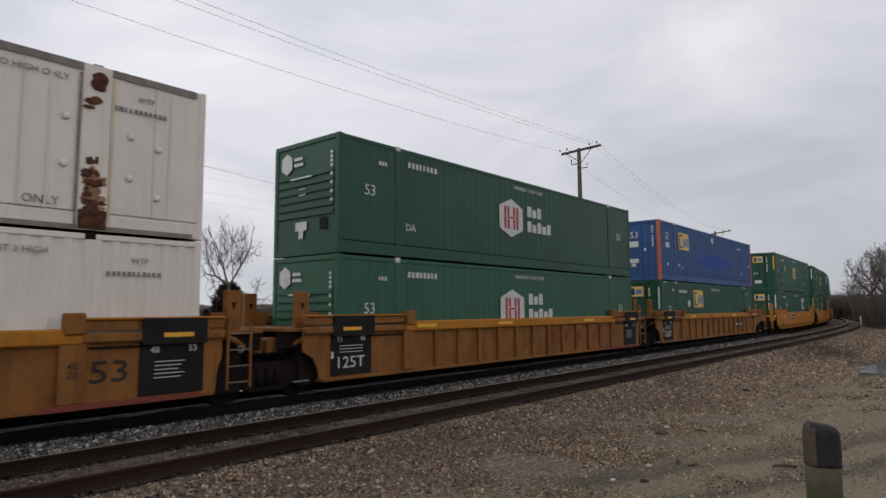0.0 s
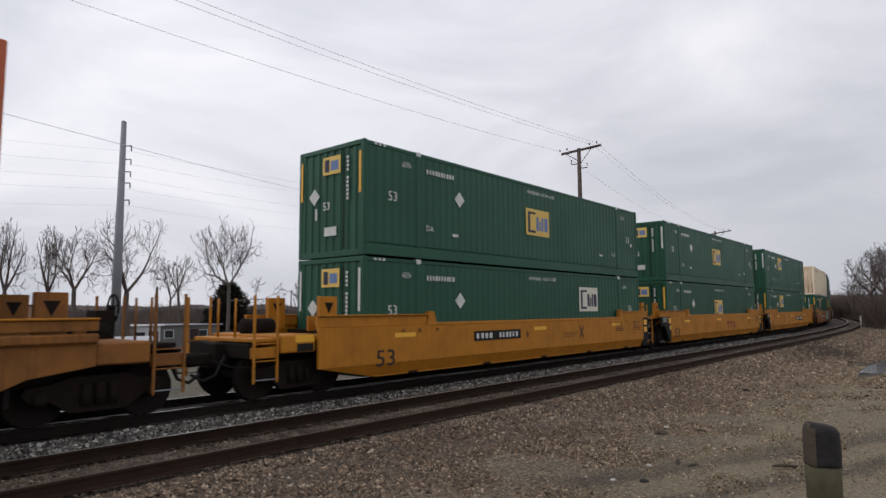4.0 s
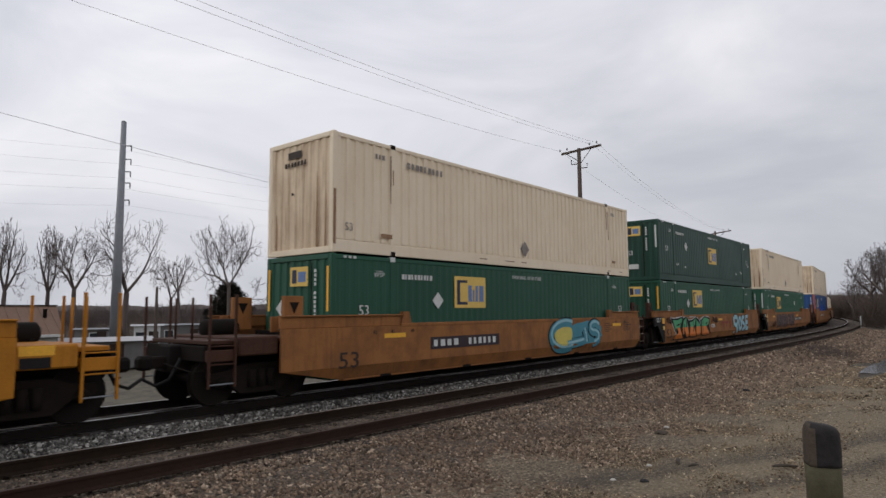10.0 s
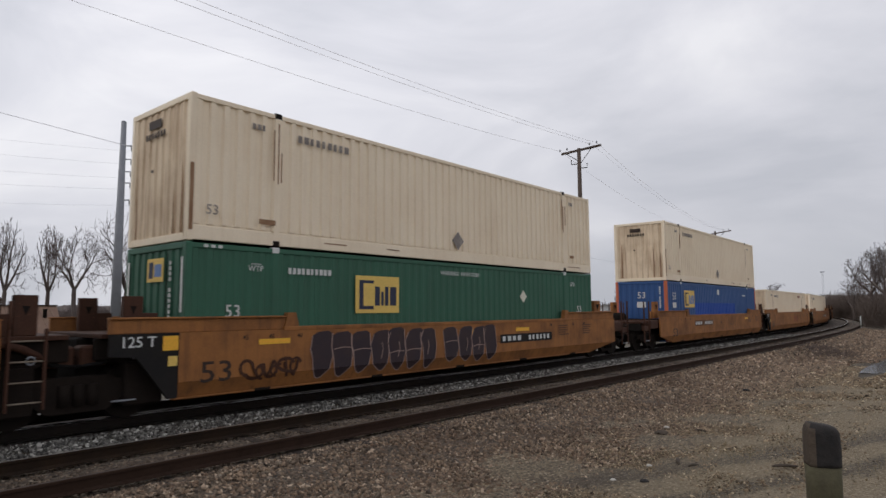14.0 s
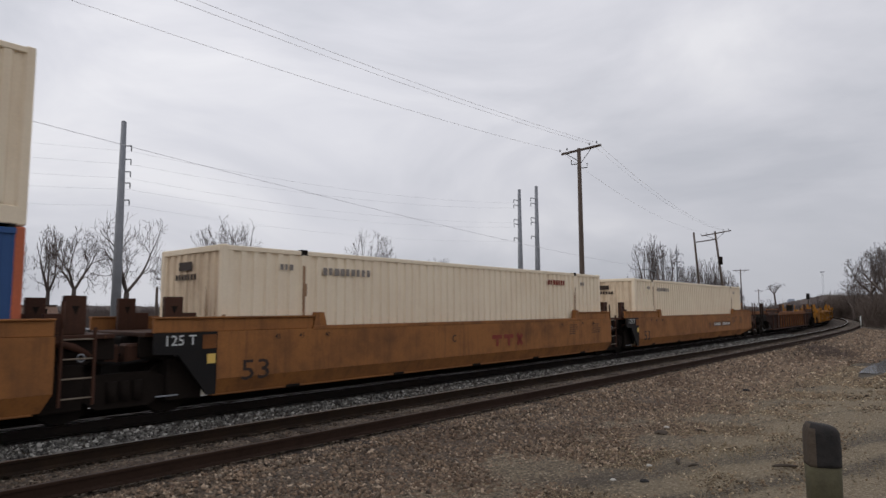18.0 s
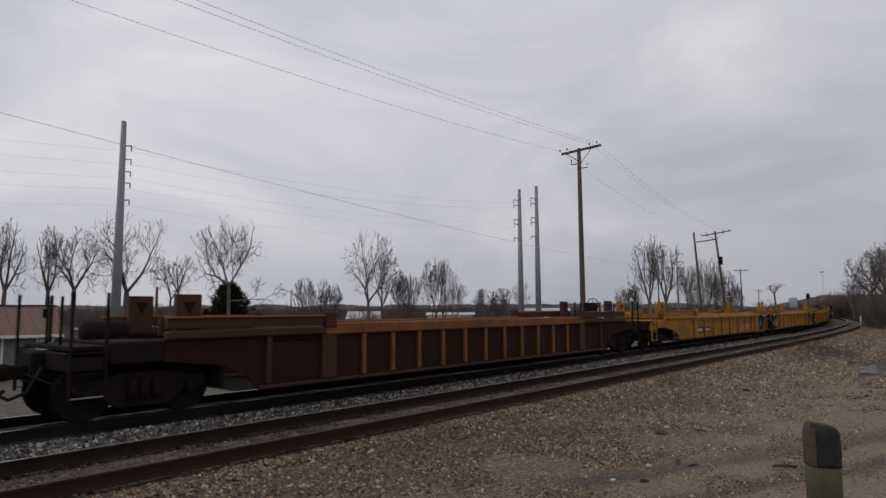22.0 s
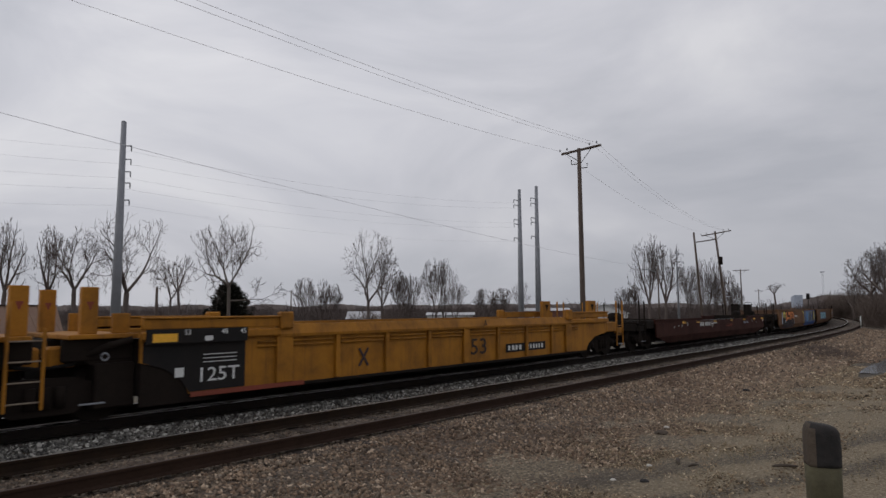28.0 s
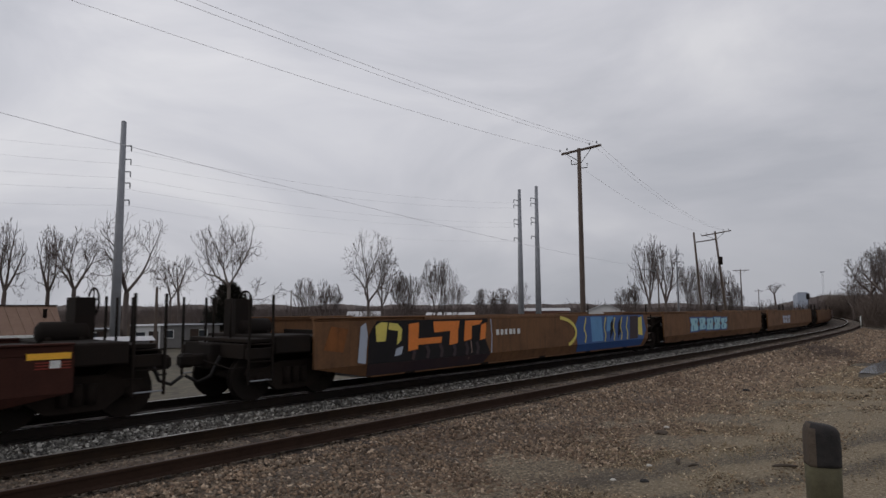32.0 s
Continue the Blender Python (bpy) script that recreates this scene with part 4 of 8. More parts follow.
def container(style, body, post, label, pitch=0.28, depth=0.011, end_style="ridged", rail_mat=None, rnd=1):
    """A 53-foot box: ridged sides, ends, roof, rails, posts and castings. Origin at the middle of its base."""
    root = tagged(new("shipping_container"), label, "shipping container", "stacked containers")
    rail_mat = rail_mat or body
    hl, hw = C_LEN / 2, C_WID / 2
    mid, side = 2 * POST_AT - 0.16, hl - POST_AT - 0.08 - 0.14
    zc, hh = 0.34 + (C_HGT - 0.46) / 2, C_HGT - 0.46
    for sgn, rot in ((-1, 0), (1, 180)):
        for x, ln in ((0.0, mid), (-(POST_AT + 0.08 + side / 2), side), (POST_AT + 0.08 + side / 2, side)):
            part("side_panel", ridged(ln, hh, pitch, depth, body, "side_panel"), root, "", (x, sgn * (hw - 0.016), zc), (0, 0, rot))
        slab("bottom_rail", -hl + 0.1, hl - 0.1, *sorted((sgn * hw, sgn * (hw - 0.07))), 0.02, 0.30, rail_mat, root)
        slab("kick_strip", -hl + 0.12, hl - 0.12, *sorted((sgn * (hw - 0.062), sgn * (hw - 0.09))), 0.28, 0.36, body, root)
        slab("top_rail", -hl + 0.1, hl - 0.1, *sorted((sgn * (hw - 0.004), sgn * (hw - 0.07))), C_HGT - 0.12, C_HGT - 0.02, rail_mat, root)
        for px in (-POST_AT, POST_AT):
            slab("post", px - 0.08, px + 0.08, *sorted((sgn * (hw + 0.002), sgn * (hw - 0.07))), 0.05, C_HGT - 0.06, body, root)
            for z in (0.07, C_HGT - 0.06):
                slab("corner_casting", px - 0.09, px + 0.09, *sorted((sgn * (hw + 0.004), sgn * (hw - 0.13))), z - 0.065, z + 0.065, "steel" if body in ("cream", "white") else "mark" if z > 1 else body, root)
        for px in (-hl + 0.07, hl - 0.07):
            slab("corner_post", px - 0.07, px + 0.07, *sorted((sgn * (hw + 0.001), sgn * (hw - 0.15))), 0.0, C_HGT, post, root, "", 0.02)
    for sgn, rot in ((-1, -90), (1, 90)):
        if end_style == "louvred":
            slab("end_wall", *sorted((sgn * (hl - 0.06), sgn * (hl - 0.03))), -hw + 0.14, hw - 0.14, 0.15, C_HGT - 0.1, body, root)
            for k in range(6):
                z = 0.95 + k * 0.2
                slab("louvre", *sorted((sgn * (hl - 0.03), sgn * (hl + 0.012))), -hw + 0.2, hw - 0.2, z, z + 0.11, body, root)
        elif end_style == "flat":
            slab("end_wall", *sorted((sgn * (hl - 0.06), sgn * (hl - 0.02))), -hw + 0.14, hw - 0.14, 0.15, C_HGT - 0.1, body, root)
        else:
            part("end_wall", ridged(C_WID - 0.28, C_HGT - 0.25, 0.29, 0.035, "creamworn" if body == "cream" else body, "end_wall"), root, "", (sgn * (hl - 0.02), 0, 0.14 + (C_HGT - 0.25) / 2), (0, 0, rot))
        slab("end_sill", *sorted((sgn * hl, sgn * (hl - 0.12))), -hw + 0.14, hw - 0.14, 0.0, 0.15, rail_mat, root)
        slab("end_header", *sorted((sgn * hl, sgn * (hl - 0.1))), -hw + 0.14, hw - 0.14, C_HGT - 0.13, C_HGT - 0.005, rail_mat, root)
    slab("roof", -hl + 0.1, hl - 0.1, -hw + 0.06, hw - 0.06, C_HGT - 0.05, C_HGT - 0.012, body, root)
    slab("floor", -hl + 0.12, hl - 0.12, -hw + 0.07, hw - 0.07, 0.04, 0.12, "steel", root)
    return root


def end_marks(root, style, seed):
    """What is painted on the leading end; its x runs along the train's -y."""
    x = -C_LEN / 2 - 0.004

    def flat(name, y0, y1, z0, z1, m, lift=0.0):
        slab(name, x - 0.006 - lift, x - 0.002 - lift, y0, y1, z0, z1, m, root, "", 0.0)

    def word(text, y, z, h, m):
        part("end_number", letters(text, h, m), root, "", (x - 0.006, y, z), (0, 0, -90))

    if style == "panelled":
        flat("logo_panel", -0.42, 0.28, 2.15, 2.62, "logo")
        flat("logo_block", 0.02, 0.20, 2.22, 2.55, "logoink", 0.005)
        flat("logo_block", -0.34, -0.04, 2.25, 2.5, "logoblue", 0.005)
        [flat("number_bar", -0.74, -0.66, 1.42 + 0.105 * k, 1.49 + 0.105 * k, "mark") for k in range(11) if k != 6]
        flat("reflective_strip", -1.2, -1.12, 1.55, 2.6, "mark" if seed % 2 else "reflector")
        flat("reflective_strip", 1.12, 1.2, 1.55, 2.6, "mark" if seed % 2 else "reflector")
        word("53", 0.12, 1.32, 0.22, "mark")
        flat("placard", -0.28, 0.2, 0.55, 0.78, "mark")
        flat("label_plate", 0.5, 0.58, 1.0, 1.3, "mark")
        flat("lock_bar", -0.58, -0.54, 0.2, 2.7, "steel")
        part("placard", prism([(0, -0.22), (0.22, 0), (0, 0.22), (-0.22, 0)], -0.004, 0.0, "mark"), root, "", (x - 0.004, 0.62, 1.62), (0, 0, -90))
    elif style == "hexed":
        part("emblem", prism([(0, -0.28), (0.22, -0.15), (0.22, 0.15), (0, 0.28), (-0.22, 0.15), (-0.22, -0.15)], -0.004, 0.0, "mark"), root, "", (x - 0.004, 0.75, 2.38), (0, 0, -90))
        flat("marking", 0.12, 0.45, 2.42, 2.5, "mark")
        flat("marking", 0.08, 0.45, 2.27, 2.35, "mark")
        flat("marking", -0.3, 0.55, 1.93, 1.97, "mark", 0.03)
        word("53", 0.1, 1.58, 0.2, "mark")
        flat("placard", -0.1, 0.35, 0.62, 0.84, "mark")
        flat("placard", 0.04, 0.22, 0.42, 0.62, "mark")
        flat("vent", -0.85, -0.6, 0.6, 0.9, "black")
        [flat("number_bar", -1.07, -0.99, 1.25 + 0.105 * k, 1.32 + 0.105 * k, "mark") for k in range(12) if k != 7]
    elif style == "cream":
        flat("shield", -0.1, 0.45, 2.42, 2.6, "darkmark")
        for i in range(7):
            flat("marking", 0.5 - i * 0.13, 0.58 - i * 0.13, 2.22, 2.34, "darkmark")
        flat("label_plate", 0.2, 0.28, 1.5, 1.56, "darkmark")
        rng = random.Random(seed)
        for y in (-1.05, -0.72, 0.9):
            h, w = rng.uniform(0.9, 1.9), rng.uniform(0.02, 0.05)
            run = prism([(-w, 0.14), (w, 0.14), (w * 0.9, 0.6 * h), (w * 0.3, h), (-w * 0.2, h * 1.1), (-w * 0.7, 0.5 * h)], -0.003, 0.0, "creamrust")
            part("rust_run", run, root, "", (x - 0.001, y, 0.02), (0, 0, -90))
    elif style == "blue":
        word("53", -0.05, 2.2, 0.32, "mark")
        flat("placard", -0.25, 0.2, 1.62, 1.9, "mark")
        flat("placard", -0.25, 0.25, 0.85, 1.05, "mark")
        flat("placard", -0.1, 0.12, 0.68, 0.82, "mark")
        flat("label_plate", -0.62, -0.52, 1.4, 1.55, "mark")
        [flat("number_bar", -1.0, -0.92, 1.6 + 0.095 * k, 1.66 + 0.095 * k, "mark") for k in range(11) if k != 6]


def side_marks(root, style, seed):
    h = -C_LEN / 2
    if style == "panelled":
        lettering("number_marking", "53", h + 1.0, 1.55, 0.26, "mark", root)
        lettering("number_marking", "53", -h - 1.0, 1.55, 0.26, "mark", root)
        bars(h + 2.3, h + 3.5, 2.42, 0.13, 10, "mark", root, seed=seed)
        for wx in (h + 1.5, -h - 1.48):
            lettering("weight_marking", "WTP", wx, 2.43, 0.12, "mark", root)
            plate("weight_overline", wx - 0.12, wx + 0.12, 2.52, 2.535, "mark", root)
        if seed == 81:
            diamond(3.36, 1.98, 0.2, root, material="logopale")
        else:
            diamond(h + 3.72, 1.82, 0.23, root)
        ex, ez = {31: (2.67, 1.48), 81: (-3.86, 1.50), 32: (-0.85, 1.13), 41: (-0.82, 1.13), 42: (-0.82, 1.13), 71: (-0.82, 1.13)}.get(seed, (-3.65, 1.62))
        emblem(ex, ex + 1.47, ez, ez + 0.9, root, "logopale" if seed == 31 else "logo", ink2="logoink" if seed in (31, 81) else "logoblue")
        lettering("warning_marking", "WARNING  HIGH CUBE", h + 8.2, 2.58, 0.12, "mark", root)
        lettering("weight_marking", "DA", h + 2.42, 0.85, 0.16, "mark", root)
        plate("label_plate", h + 3.4, h + 3.65, 0.72, 0.8, "mark", root)
        lettering("weight_marking", "DA", -h - 2.42, 0.85, 0.16, "mark", root)
        plate("label_plate", -h - 3.65, -h - 3.4, 0.72, 0.8, "mark", root)
        plate("label_plate", -h - 0.75, -h - 0.6, 1.3, 1.42, "mark", root)
        for k in (0.35, 0.5, 0.65):
            plate("hazard_tick", h + k, h + k + 0.09, C_HGT - 0.1, C_HGT - 0.04, "mark", root, -1.296)
    elif style == "hexed":
        lettering("number_marking", "53", h + 1.0, 1.6, 0.28, "mark", root)
        bars(h + 2.35, h + 3.55, 2.48, 0.15, 8, "mark", root, seed=seed)
        bars(h + 1.3, h + 1.6, 2.35, 0.1, 3, "mark", root, seed=seed)
        lettering("weight_marking", "DA", h + 2.45, 0.8, 0.2, "mark", root)
        lettering("warning_marking", "WARNING  HIGH CUBE", h + 8.2, 2.6, 0.12, "mark", root)
        lettering("number_marking", "53", 6.95, 1.6, 0.28, "mark", root)
        cx, cz = h + 7.15, 1.58
        hexa = prism([(cx - 0.66, cz - 0.36), (cx, cz - 0.62), (cx + 0.66, cz - 0.36), (cx + 0.66, cz + 0.36), (cx, cz + 0.62), (cx - 0.66, cz + 0.36)], -1.301, -1.297, "mark")
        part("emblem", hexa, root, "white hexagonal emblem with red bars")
        for a, b, c, d in ((-0.40, -0.28, -0.36, 0.36), (-0.22, -0.10, -0.36, -0.04), (-0.22, -0.10, 0.06, 0.36), (0.10, 0.22, -0.36, -0.04), (0.10, 0.22, 0.06, 0.36), (0.28, 0.40, -0.36, 0.36), (-0.22, 0.22, -0.02, 0.04)):
            plate("emblem_bar", cx + a, cx + b, cz + c, cz + d, "logored", root, -1.302)
        for row, n, x0 in ((0.14, 3, 8.1), (-0.36, 5, 8.1)):
            for i in range(n):
                a = h + x0 + i * 0.31
                plate("brand_block", a, a + 0.24, cz + row, cz + row + 0.36 - 0.09 * (i % 2), "mark", root)
    elif style == "blue":
        lettering("number_marking", "53", h + 0.95, 2.15, 0.36, "mark", root)
        plate("placard", h + 0.72, h + 1.2, 1.6, 1.86, "mark", root)
        plate("placard", h + 0.85, h + 1.05, 0.75, 0.86, "mark", root)
        ex = h + 2.5 if seed == 22 else -5.7
        emblem(ex, ex + 1.5, 1.62, 2.48, root, "logo")
        mid = 2 * POST_AT - 0.16
        p = mid / round(mid / 0.28)
        areas = ((7, 33, 0.85, 1.86),) if seed == 91 else ((11, 34, 1.02, 1.34), (14, 32, 1.34, 1.50), (18, 26, 1.50, 1.62), (13, 24, 0.92, 1.02), (27, 33, 1.50, 1.57))
        for k0, k1, z0, z1 in areas:
            part("repaint_patch", ridged((k1 - k0) * p, z1 - z0, p, 0.025, "bluepatch", "repaint_patch"), root, "", (-mid / 2 + (k0 + k1) / 2 * p, -(C_WID / 2 - 0.013), (z0 + z1) / 2))
        plate("placard", -0.28, 0.12, 2.34, 2.62, "mark", root)
        lettering("number_marking", "10", -0.08, 2.48, 0.16, "greybox", root, -1.302) if seed == 22 else None
        lettering("weight_marking", "DA", h + 2.42, 0.8, 0.16, "mark", root)
        bars(h + 2.9, h + 3.15, 0.7, 0.06, 2, "mark", root, seed=seed)
        bars(-h - 3.2, -h - 2.5, 2.35, 0.1, 7, "mark", root, seed=seed)
        lettering("weight_marking", "DA", -h - 2.42, 0.8, 0.16, "mark", root)
        plate("label_plate", -h - 0.7, -h - 0.55, 1.3, 1.45, "mark", root)
    elif style == "cream":
        bars(h + 2.5, h + 4.0, 2.45, 0.16, 9, "fadedmark", root, seed=seed)
        bars(h + 1.35, h + 1.7, 2.5, 0.12, 3, "fadedmark", root, seed=seed)
        lettering("number_marking", "53", h + 0.5, 0.62, 0.2, "fadedmark", root)
        diamond(0.02, 0.62, 0.26, root, material="fadedmark")
        plate("label_plate", h + 1.55, h + 1.95, 0.45, 0.56, "creamrust", root)
        plate("label_plate", -h - 1.6, -h - 1.3, 0.5, 0.6, "creamrust", root)
        bars(-h - 1.6, -h - 1.3, 2.5, 0.12, 3, "fadedmark", root, seed=seed)
        if seed == 101:
            bars(-h - 3.9, -h - 2.7, 2.5, 0.17, 7, "redmark", root, seed=seed)
        rng = random.Random(seed)
        for px in (-POST_AT, POST_AT):
            for k in range(3):
                x = px + rng.uniform(-0.12, 0.12)
                z1, z0 = rng.uniform(2.0, 2.8), rng.uniform(1.3, 1.9)
                plate("rust_run", x, x + rng.uniform(0.02, 0.05), z0, z1, "creamrust", root, -1.298)
        plate("rust_run", h + 0.02, h + 0.10, 0.2, 1.5, "creamrust", root, -1.298)
        for k in range(5):
            x = rng.uniform(h + 0.4, -h - 0.4)
            plate("rust_run", x, x + rng.uniform(0.2, 0.7), 0.16, 0.19, "creamrust", root, -1.296)
    elif style == "white":
        lettering("weight_marking", "WTP", -h - 1.15, 2.45, 0.10, "fadedmark", root)
        bars(-h - 1.7, -h - 0.75, 2.22, 0.08, 11, "fadedmark", root, seed=seed)
        lettering("stack_marking", "STACK TWO HIGH ONLY" if seed == 2 else "STACK LIMIT 3 HIGH", -h - 3.3, 2.55, 0.11, "fadedmark", root)
        if seed == 2:
            lettering("stack_marking", "ONLY", -h - 2.75, 0.45, 0.145, "fadedmark", root)
            for px in (POST_AT,):
                slab("wide_post", px - 0.23, px + 0.23, -1.312, -1.25, 0.02, C_HGT - 0.02, "white", root)
                rr = random.Random(6)
                for k in range(22):
                    z, w, hgt = 0.05 + 0.95 * rr.random() ** 1.3, rr.uniform(0.05, 0.13), rr.uniform(0.10, 0.26)
                    x = rr.uniform(-0.14, 0.14)
                    part("rust_patch", prism(blob(rr, px + max(x - w, -0.225), px + min(x + w, 0.225), z, z + hgt, 13, 0.45), -1.3135 - 0.0001 * k, -1.311, "creamrust"), root, "tan rust bloom on the lifting post")
                for k in range(46):
                    z = 0.04 + 1.1 * rr.random() ** 1.7 if k < 42 else rr.uniform(2.05, 2.3)
                    w, hgt, x = rr.uniform(0.03, 0.11), rr.uniform(0.04, 0.16), rr.uniform(-0.15, 0.15)
                    part("rust_patch", prism(blob(rr, px + max(x - w, -0.225), px + min(x + w, 0.225), z, z + hgt, 13, 0.45), -1.317 - 0.0003 * k, -1.312, "rustpatch"), root, "flaking rust on the lifting post")
                part("rust_patch", prism(blob(rr, px - 0.12, px + 0.16, 2.42, 2.76, 15, 0.25), -1.332, -1.312, "rustpatch"), root, "flaking rust on the lifting post")
                slab("rust_patch", px - 0.225, px + 0.225, -1.3165, -1.312, 0.03, 0.36, "rustpatch", root, "flaking rust on the lifting post", 0.0)
                # the left line paints the post's shadow edge, the right one a seam
                for x in (px - 0.29, px + 0.245):
                    plate("post_seam", x, x + 0.045, 0.05, 2.7, "fadedmark" if x < px else "creamworn", root, -1.299)
                plate("lower_rail", h + 0.2, -h - 0.2, 0.02, 0.10, "fadedmark", root, -1.299)
                for x in (-7.6, -3.0, 2.2, 3.9, 7.1, 5.0):
                    slab("seam", x - 0.012, x + 0.012, -1.297, -1.28, 0.36, C_HGT - 0.16, "logopale", root, "", 0.0)
            for x, z in ((-h - 1.4, 1.75), (-h - 0.9, 1.6), (-h - 1.4, 1.0), (-h - 0.9, 0.7), (-h - 2.45, 1.9), (-h - 2.45, 1.1)):
                part("rivet_boss", tube([(0, 0.0, 0), (0, -0.02, 0)], [0.07, 0.05], "white", 10), root, "", (x, -1.296, z))
            for x in (-h - 0.7, -h - 2.7, -h - 4.6, -h - 6.5):
                plate("panel_seam", x, x + 0.03, 0.25, 2.65, "white", root, -1.3)
            plate("top_band", h + 0.2, -h - 0.2, C_HGT - 0.15, C_HGT - 0.02, "fadedmark" if seed == 2 else "roofgrey", root, -1.296)


def stacked(style, seed, body, post, label, **extra):
    root = container(style, body, post, label, **extra)
    side_marks(root, style, seed)
    end_marks(root, style, seed)
    return root


# ---- well cars ----
def wheelset():
    if "wheelset" not in MESHES:
        bm = bmesh.new()
        rot = Matrix.Rotation(radians(90), 4, "X")
        for y in (-0.7525, 0.7525):
            s = 1 if y > 0 else -1
            bmesh.ops.create_cone(bm, cap_ends=True, segments=20, radius1=0.48, radius2=0.48, depth=0.12, matrix=Matrix.Translation((0, y, 0)) @ rot)
            bmesh.ops.create_cone(bm, cap_ends=True, segments=20, radius1=0.51, radius2=0.51, depth=0.03, matrix=Matrix.Translation((0, y - s * 0.06, 0)) @ rot)
            bmesh.ops.create_cone(bm, cap_ends=True, segments=12, radius1=0.16, radius2=0.12, depth=0.12, matrix=Matrix.Translation((0, y + s * 0.1, 0)) @ rot)
            for k in range(3):
                g = 2 * math.pi * k / 3
                bmesh.ops.create_cube(bm, size=1.0, matrix=Matrix.Translation((math.cos(g) * 0.3, y + s * 0.062, math.sin(g) * 0.3)) @ Matrix.Diagonal((0.1, 0.01, 0.1, 1)))
        bmesh.ops.create_cone(bm, cap_ends=True, segments=12, radius1=0.09, radius2=0.09, depth=2.1, matrix=rot)
        MESHES["wheelset"] = from_bm("wheelset", bm, "steel")
    return MESHES["wheelset"]


WHEELS = []


def truck(parent, x, unit):
    """A two-axle truck under the car at x."""
    t = part("truck", box(0.5, 2.0, 0.26, "steel", 0.03), parent, "grimy two-axle truck", (x, 0, 0.55))
    if "sideframe" not in MESHES:
        out = [(-1.15, 0.02), (-1.1, 0.14), (-0.75, 0.16), (-0.45, 0.27), (0.45, 0.27), (0.75, 0.16), (1.1, 0.14), (1.15, 0.02), (1.05, -0.1), (0.75, -0.1), (0.45, -0.32), (-0.45, -0.32), (-0.75, -0.1), (-1.05, -0.1)]
        MESHES["sideframe"] = prism(out, -0.08, 0.08, "grime", "sideframe")
        MESHES["spring"] = tube([(0, 0, -0.2), (0, 0, 0.14)], 0.09, "grime", 8)
        MESHES["bearing"] = tube([(0, 0.1, 0), (0, -0.09, 0), (0, -0.11, 0)], [0.12, 0.12, 0.06], "grime", 10)
    for y in (-0.99, 0.99):
        part("sideframe", MESHES["sideframe"], t, "", (0, y, -0.02))
        for k in (-0.22, 0.0, 0.22):
            part("spring", MESHES["spring"], t, "", (k, y * 1.09, -0.02))
        for k in (-0.89, 0.89):
            part("bearing", MESHES["bearing"], t, "", (k, y * 1.05, -0.07), (0, 0, 0 if y < 0 else 180))
    for k in (-0.89, 0.89):
        w = part("wheelset", wheelset(), t, "", (k, 0, -0.07))
        WHEELS.append((w, unit, x + k, k))


def ladder(parent, x, y, z0, z1, material, width=0.46, rungs=4):
    lad = slab("ladder", x - width / 2 - 0.024, x - width / 2 + 0.024, y - 0.03, y + 0.03, z0, z1, material, parent)
    part("ladder_rail", box(0.048, 0.06, z1 - z0, material), lad, "", (width, 0, 0))
    for k in range(rungs):
        z = -(z1 - z0) / 2 + (k + 0.4) * (z1 - z0) / rungs
        part("rung", tube([(0, 0, z), (width, 0, z)], 0.014, "wornsteel", 6), lad, "bare worn steel rung")
    return lad


